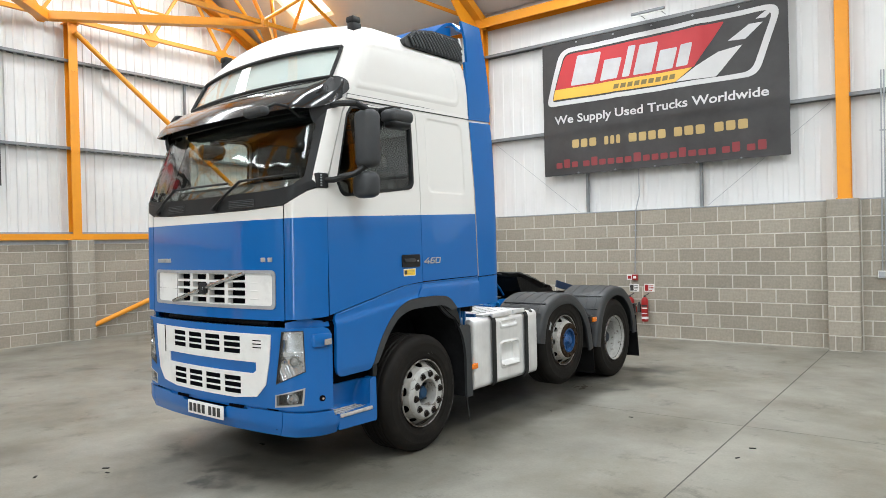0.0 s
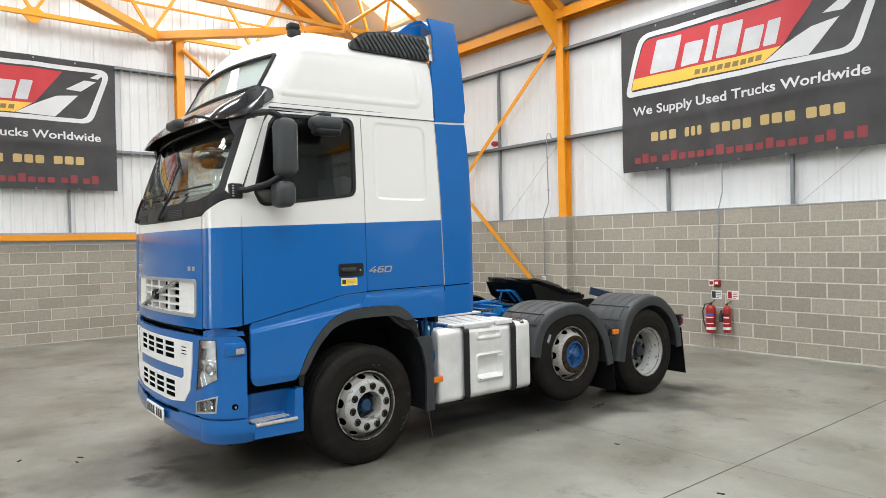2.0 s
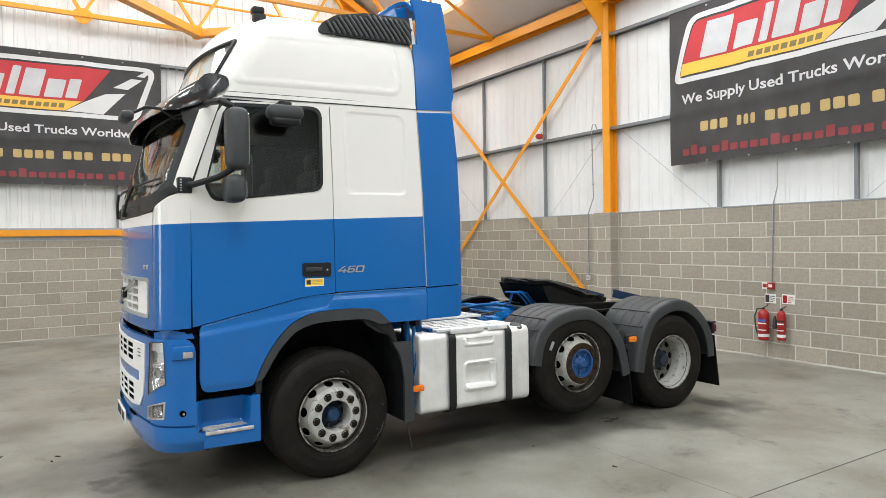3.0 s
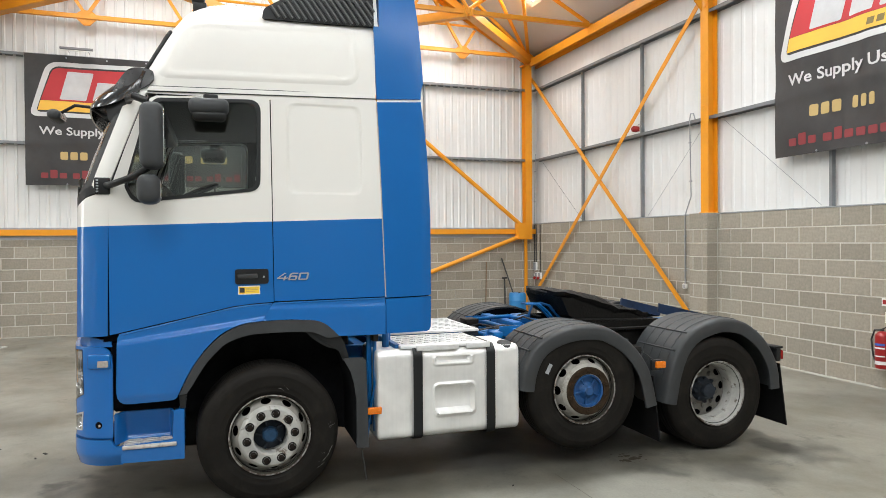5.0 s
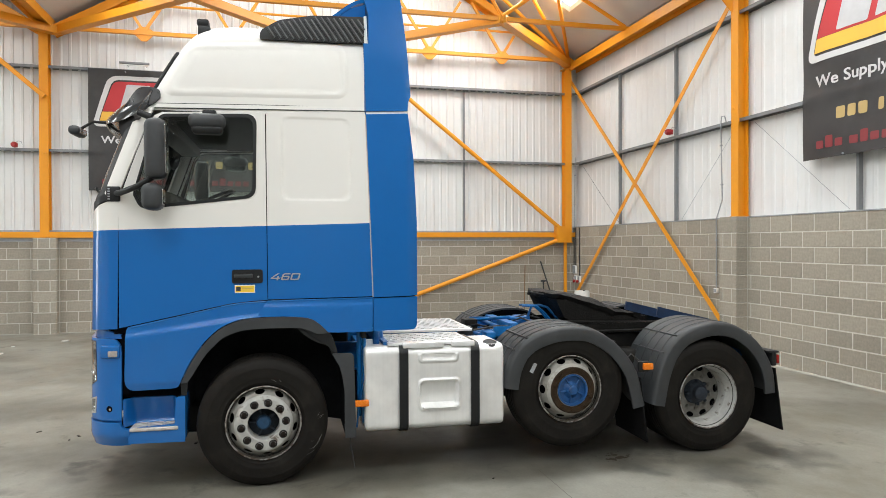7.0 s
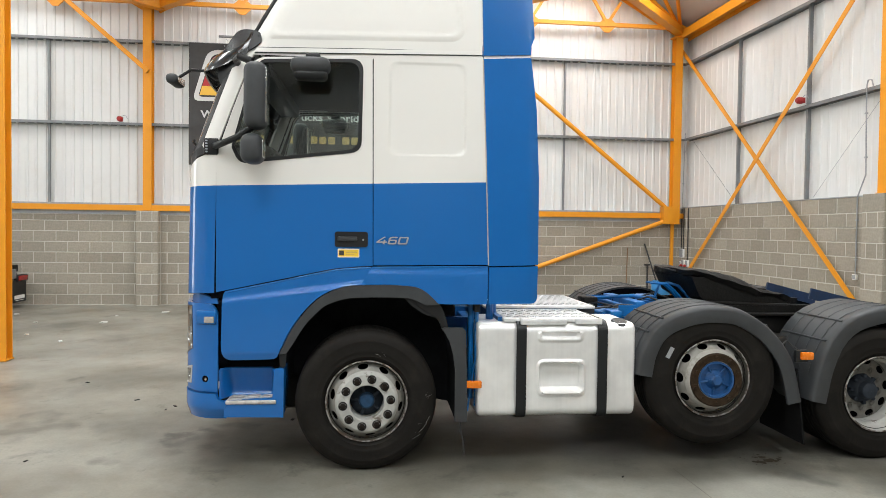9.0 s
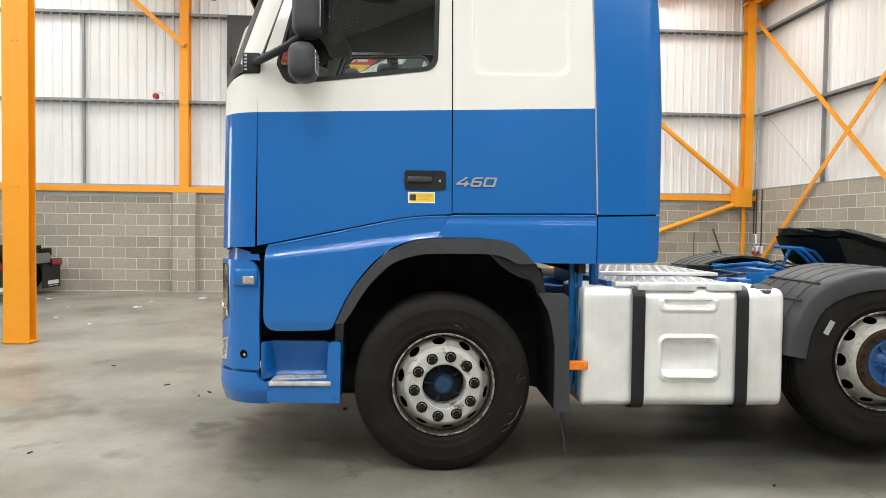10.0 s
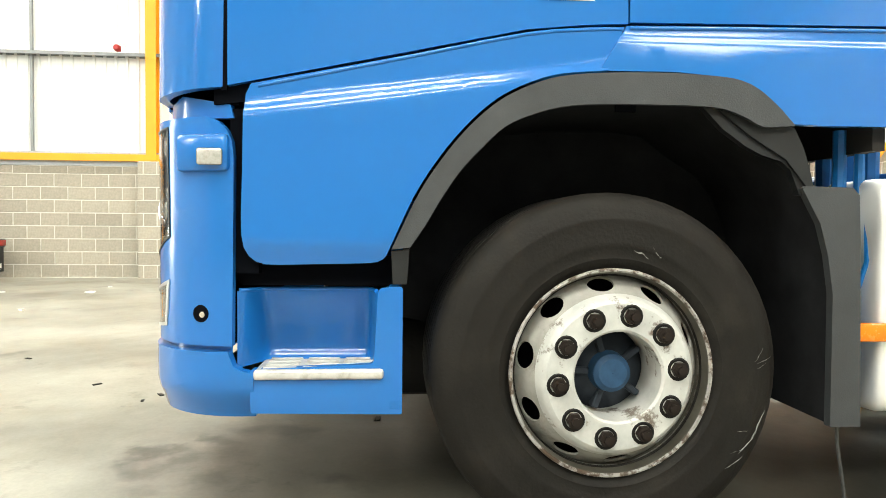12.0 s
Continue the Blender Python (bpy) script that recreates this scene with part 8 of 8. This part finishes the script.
def socket(x, z, w, h, label, material=M_PAPER):
    s = part("socket", box(-w / 2, w / 2, -0.05, 0, -h / 2, h / 2, 0.006), material)
    s.matrix_world = on_back(x, z)
    tagged(s, label, "socket", "wall sockets")
    part("socket_face", box(-w / 2 + 0.012, w / 2 - 0.012, -0.054, -0.05, -h / 2 + 0.012, h / 2 - 0.012), M_GALV, s)


socket(6.22, 1.13, 0.09, 0.09, "small grey metal socket box on conduit")
socket(14.43, 1.24, 0.16, 0.12, "grey metal double socket on conduit")
socket(0.08, 1.31, 0.20, 0.22, "white isolator box in the corner")
socket(0.04, 1.05, 0.08, 0.10, "small white socket in the corner")
for x in (0.17, 0.37):
    socket(x, 1.06, 0.13, 0.17, "white socket box with a red plug cover")
    pg = part("plug_cover", lathe([(0.001, 0.05), (0.035, 0.045), (0.045, 0.0)], 14, 'z'), M_REDPAINT)
    pg.matrix_world = BLD @ pose(x, -0.075, 0.985, 55)
    tagged(pg, "red round plug cover below a socket box", "plug", "red plugs")


def alarm(m, label):
    a = part("alarm_bell", lathe([(0.001, 0.10), (0.04, 0.10), (0.062, 0.07), (0.065, 0.0)], 20, 'z'), M_REDPAINT)
    a.matrix_world = m
    tagged(a, label, "alarm", "fire alarms")
    part("back_box", box(-0.05, 0.05, -0.05, 0.05, -0.05, 0.0, 0.008), M_REDPAINT, a)
    part("cable", tube([(0, 0.05, -0.02), (0.06, 0.09, -0.02), (0.12, 0.08, -0.02), (0.14, 0.02, -0.04)], 0.007, 6), M_GALV, a)


alarm(BLD @ pose(4.80, -0.09, 4.29, 90, 0, 0), "red fire alarm sounder on a sheeting rail")
alarm(BLD @ pose(0.10, -13.62, 4.27, 90, 0, 90), "red fire alarm sounder on a sheeting rail")


# fluorescent battens hung above the banners
def batten(m, label):
    b = part("light_fitting", box(-0.32, 0.32, -0.03, 0.03, 0, 0.05, 0.008), M_RAIL)
    b.matrix_world = m
    tagged(b, label, "light fitting", "light fittings")
    for bx_ in (-0.2, 0.2):
        part("bracket", tube([(bx_, 0.0, 0.03), (bx_, 0.40, 0.03)], 0.008, 6), M_RAIL, b)
    part("tube", tube([(-0.3, -0.005, -0.02), (0.3, -0.005, -0.02)], 0.014, 10), M_PAPER, b)


batten(BLD @ pose(10.79, -0.30, 6.15, 0, 0, 0), "slim unlit strip light above the banner")
batten(BLD @ pose(0.30, -11.08, 6.17, 0, 0, 90), "slim unlit strip light above the banner")

# ---- corner clutter ----
def drum(x, y, r, h, material, label):
    d = part("drum", lathe([(0.001, 0.0), (r * 0.96, 0.0), (r, 0.02), (r, h * 0.3), (r * 1.02, h * 0.32), (r, h * 0.34), (r, h * 0.66), (r * 1.02, h * 0.68), (r, h * 0.70), (r, h - 0.05), (r * 0.9, h), (0.001, h)], 28, 'z'), material)
    d.matrix_world = BLD @ pose(x, y, 0)
    tagged(d, label, "drum", "drums")
    part("bung", lathe([(0.001, h + 0.02), (0.03, h + 0.02), (0.03, h)], 12, 'z'), M_INK, d).location = (r * 0.5, 0, 0)


drum(0.42, -0.72, 0.225, 0.63, mat("blue_plastic", (0.03, 0.22, 0.52), 0.4, noise=0.1), "blue plastic drum standing in the corner")
drum(1.50, -0.48, 0.19, 0.83, mat("white_plastic", (0.72, 0.72, 0.70), 0.4, noise=0.1), "white plastic drum standing in the corner")
br = part("broom", tube([(0.50, -0.68, 0.05), (0.06, -1.01, 1.535)], 0.019, 8), M_INK)
br.matrix_world = BLD
tagged(br, "dark-handled broom leaning on the block wall", "broom")
part("broom_head", box(0.36, 0.66, -0.74, -0.62, 0.0, 0.10, 0.01), M_WOOD, br)
sh = part("shovel", tube([(0.12, -0.94, 0.25), (0.06, -0.93, 1.0)], 0.019, 8), M_INK)
sh.matrix_world = BLD
tagged(sh, "dark shovel leaning on the block wall", "shovel")
part("blade", box(0.03, 0.20, -1.05, -0.83, 0.0, 0.28, 0.01), M_GALV, sh)
part("grip", box(0.03, 0.08, -1.0, -0.86, 0.985, 1.03, 0.008), M_INK, sh)
pl = part("pole", tube([(0.10, -1.50, 0.0), (0.05, -1.45, 1.44)], 0.013, 8), M_WOOD)
pl.matrix_world = BLD
tagged(pl, "thin wooden pole leaning on the block wall", "pole")

# ---- the second parked truck by the gable wall, seen from behind ----
M_PTYELLOW = mat("yellow_reflective_plate", (0.72, 0.50, 0.03), 0.4)
pt = empty("parked_truck", pose(-13.82, -2.79, 0, 0, 0, 2), "dark parked tractor unit seen from behind by the block wall", "truck")
part("chassis_rail", box(-0.46, -0.38, -4.2, 0.0, 0.78, 1.02), M_GREASE, pt)
part("chassis_rail", box(0.38, 0.46, -4.2, 0.0, 0.78, 1.02), M_GREASE, pt)
part("rear_beam", box(-0.9, 0.9, -0.1, 0.0, 0.80, 0.95, 0.01), M_GREASE, pt)
part("deck_plate", box(-0.75, 0.75, -0.9, 0.02, 0.84, 0.86), M_PLATE, pt, "chequer-plate deck")
part("deck_edge", box(-0.75, 0.75, 0.02, 0.03, 0.66, 0.86), M_RAIL, pt, "chequer-plate edge", 0)
part("coupling", box(-0.5, 0.5, -2.0, -0.9, 1.05, 1.22, 0.08), M_GREASE, pt, "black coupling plate")
part("cab", box(-1.22, 1.22, -5.6, -3.9, 0.9, 3.3, 0.1), M_GREY_PLASTIC, pt, "dark cab")
for k in (1, -1):
    tw = part("wheel", tyre_mesh(0.50, 0.55), M_RUBBER, pt, "worn black drive tyre")
    tw.matrix_basis = pose(k * 1.2, -0.75, 0.50, 0, 0, 0 if k > 0 else 180)
    mg = bmesh.new()
    rows = []
    for a in np.linspace(0.0, math.pi * 0.85, 12):
        y, z = -0.72 + 0.62 * math.cos(a), 0.44 + 0.58 * math.sin(a)
        rows.append([mg.verts.new((k * u, y, z)) for u in (0.62, 1.24)] + [mg.verts.new((k * 1.25, -0.75 + 0.52 * math.cos(a), 0.44 + 0.50 * math.sin(a)))])
    for a, b in zip(rows, rows[1:]):
        for j in range(2):
            mg.faces.new((a[j], a[j + 1], b[j + 1], b[j]))
    part("mudguard", mg, M_BLACK, pt, "black mudguard", 0.8)
    fl = part("mud_flap", box(min(k * 0.48, k * 1.24), max(k * 0.48, k * 1.24), 0.0, 0.012, 0.13, 0.62), M_BLACK, pt, "black mud flap with a white printed band", 0)
    part("print_bar", box(min(k * 0.70, k * 1.16), max(k * 0.70, k * 1.16), 0.012, 0.015, 0.20, 0.28), M_PAPER, fl, smooth=0)
    part("print_bar", box(min(k * 0.74, k * 1.12), max(k * 0.74, k * 1.12), 0.012, 0.015, 0.165, 0.175), M_PAPER, fl, smooth=0)
    tl = part("tail_lamp", box(min(k * 0.78, k * 1.24), max(k * 0.78, k * 1.24), -0.03, 0.05, 0.58, 0.73, 0.012), M_BLACK, pt, "red rear lamp")
    part("lens", box(min(k * 0.80, k * 1.22), max(k * 0.80, k * 1.22), 0.045, 0.07, 0.60, 0.71, 0.01), M_REDLENS, tl)
part("plate", box(0.45, 0.95, 0.016, 0.024, 0.42, 0.54), M_PTYELLOW, pt, "yellow rear plate", 0)

# ---- litter and small marks on the floor ----
M_OIL = mat("dried_oil", (0.040, 0.030, 0.018), 0.6, noise=0.5, scale=25)


def stain(cx, cy, rx, ry, count, material, label, seed):
    """Ragged spill: overlapping uneven blotches that thin out towards the edge."""
    rs = random.Random(seed)
    bm = bmesh.new()
    for i in range(count):
        a, d = rs.uniform(0, 6.283), rs.random() ** 0.7
        x, y = cx + rx * d * math.cos(a), cy + ry * d * math.sin(a)
        size = 0.25 * (1.15 - d) * rs.uniform(0.5, 1.2)
        n = 14
        ring = [bm.verts.new((x + rx * size * rs.uniform(0.55, 1.1) * math.cos(6.283 * k / n), y + ry * size * rs.uniform(0.55, 1.1) * math.sin(6.283 * k / n), 0.0012 + 0.0003 * i)) for k in range(n)]
        bm.faces.new(ring)
    ob = part("oil_stain", bm, material, smooth=0)
    ob.matrix_world = BLD
    return tagged(ob, label, "stain", "", "stuff")


stain(11.47, -4.88, 0.15, 0.19, 34, M_OIL, "dried brown oil speckles on the concrete floor", 3)
rl = random.Random(11)
for i in range(9):
    x, y = rl.uniform(-14.6, -9.5), rl.uniform(-2.5, 1.8)
    s = rl.uniform(0.02, 0.06)
    bm = box(-s, s, -s * 0.6, s * 0.6, 0, 0.012 + s * 0.2, 0.004)
    for v in bm.verts:
        v.co += Vector((rl.uniform(-1, 1), rl.uniform(-1, 1), 0)) * s * 0.3
    ob = part("paper_scrap", bm, M_PAPER)
    ob.matrix_world = pose(x, y, 0.0, 0, 0, rl.uniform(0, 180))
    tagged(ob, "small scrap of white paper on the concrete floor", "litter", "floor litter")
for i in range(16):
    x, y = rl.uniform(-7.5, -1.0), rl.uniform(1.0, 7.5)
    s = rl.uniform(0.012, 0.035)
    bm = box(-s, s, -s * 0.4, s * 0.4, 0, 0.006, 0.001)
    ob = part("grit", bm, M_GREASE)
    ob.matrix_world = pose(x, y, 0.0, 0, 0, rl.uniform(0, 180))
    tagged(ob, "small dark crumb of dirt on the concrete floor", "dirt", "floor dirt")
# ---- concrete blocks, each laid on its own ----
def block_mesh(name, w, h, d):
    """Block with its outer arrises chamfered; the face looks towards -y."""
    c = 0.006
    vs = [(0, d, 0), (w, d, 0), (w, d, h), (0, d, h), (0, c, 0), (w, c, 0), (w, c, h), (0, c, h), (c, 0, c), (w - c, 0, c), (w - c, 0, h - c), (c, 0, h - c)]
    fs = [(4, 5, 9, 8), (5, 6, 10, 9), (6, 7, 11, 10), (7, 4, 8, 11), (8, 9, 10, 11), (0, 1, 5, 4), (1, 2, 6, 5), (2, 3, 7, 6), (3, 0, 4, 7)]
    me = bpy.data.meshes.new(name)
    me.from_pydata(vs, [], fs)
    me.materials.append(M_BLOCK)
    return me


JOINT = 0.0145
rng = random.Random(5)


def lay(parent, length, height, blk, phase, to_pose, skip, near):
    """Lays stretcher courses: near ones as objects, the rest joined."""
    cache = {}
    rest_v, rest_f = [], []
    course, z, count = 0, 0.0, 0
    while z < height - 0.03:
        full = COURSE if height - z > 1.4 * COURSE else height - z
        h = full - JOINT
        s = phase - blk if course % 2 else phase - blk / 2
        while s < length:
            a, b = max(s, 0.0), min(s + blk, length)
            for lo, hi in skip:
                if a < hi and b > lo:
                    if a >= lo and b <= hi:
                        a = b
                    elif a < lo:
                        b = lo
                    else:
                        a = hi
            w = b - a - JOINT
            if w > 0.04:
                key = (round(w, 2), round(h, 2))
                if key not in cache:
                    cache[key] = block_mesh("block", key[0], key[1], 0.06)
                y = rng.uniform(-0.002, 0.002)
                m = to_pose(a + JOINT / 2, y, z + JOINT / 2)
                if near(a) and count < 300:
                    ob = new("block", cache[key])
                    ob.parent = parent
                    ob.matrix_basis = m
                    count += 1
                else:
                    base = len(rest_v)
                    me = cache[key]
                    rest_v += [tuple(m @ v.co) for v in me.vertices]
                    rest_f += [tuple(base + i for i in p.vertices) for p in me.polygons]
            s += blk
        z += full
        course += 1
    if rest_v:
        me = bpy.data.meshes.new("blockwork")
        me.from_pydata(rest_v, [], rest_f)
        me.materials.append(M_BLOCKREST)
        ob = new("blockwork", me)
        ob.parent = parent
        tagged(ob, "grey concrete blocks further along the wall", "", "", "stuff")


def rest_block_mat():
    m = M_BLOCK.copy()
    m.name = "grey_concrete_blockwork"
    n, l = m.node_tree.nodes, m.node_tree.links
    geo = n.new("ShaderNodeNewGeometry")
    for node in list(n):
        if node.type == 'OBJECT_INFO':
            for link in list(node.outputs["Random"].links):
                l.new(geo.outputs["Random Per Island"], link.to_socket)
    return m


M_BLOCKREST = rest_block_mat()
lay(wall_back, LEN, W_BACK, BLK, 0.0, lambda s, y, z: pose(s, y, z), [(6.59, 7.05), (13.66, 14.13), (20.73, 21.2)], lambda s: 1.0 < s < 15.0)
lay(wall_gable, DEPTH, W_GABLE, 0.49, (DEPTH - 14.326) % 0.49, lambda s, y, z: pose(-y, s - DEPTH, z, 0, 0, 90), [(DEPTH - 6.06, DEPTH - 5.57), (DEPTH - 13.25, DEPTH - 12.76)], lambda s: DEPTH - 16.4 < s)


def pier(name, m, width, proud, height, label):
    """Block pier that carries a column, its blocks laid as whole and half blocks."""
    ob = setting(name, box(0.008, width - 0.008, -proud + 0.004, 0.05, 0, height - 0.003), M_MORTAR, label, BLD @ m, smooth=0)
    z, k = 0.0, 0
    cache = {}
    while z < height - 0.03:
        h = (COURSE if height - z > 1.4 * COURSE else height - z) - JOINT
        full = h + JOINT
        parts = [(0, width)] if k % 2 else [(0, width * 0.22), (width * 0.22, width * 0.72), (width * 0.72, width)]
        for a, b in parts:
            key = (round(b - a - JOINT, 3), round(h, 2))
            if key not in cache:
                cache[key] = block_mesh("block", key[0], key[1], 0.05)
            bl = new("block", cache[key])
            bl.parent = ob
            bl.matrix_basis = pose(a + JOINT / 2, -proud + rng.uniform(-0.001, 0.001), z + JOINT / 2)
        for side in (0, 1):
            key = ("s", round(h, 2))
            if key not in cache:
                cache[key] = block_mesh("block", proud - 0.01, key[1], 0.05)
            bl = new("block", cache[key])
            bl.parent = ob
            bl.matrix_basis = pose(0.002, 0.0, z + JOINT / 2, 0, 0, -90) if side == 0 else pose(width - 0.002, -proud + 0.012, z + JOINT / 2, 0, 0, 90)
        z += full
        k += 1
    return ob


for i, x in enumerate((6.59, 13.66, 20.73)):
    pier(f"pier_back_{i + 1}", pose(x, 0, 0), 0.465, 0.23, W_BACK + 0.02, "grey block pier under a steel column")
for i, y in enumerate((-6.06, -13.25)):
    pier(f"pier_gable_{i + 1}", pose(0, y, 0, 0, 0, 90), 0.49, 0.20, W_GABLE + 0.08, "grey block pier under a gable column")
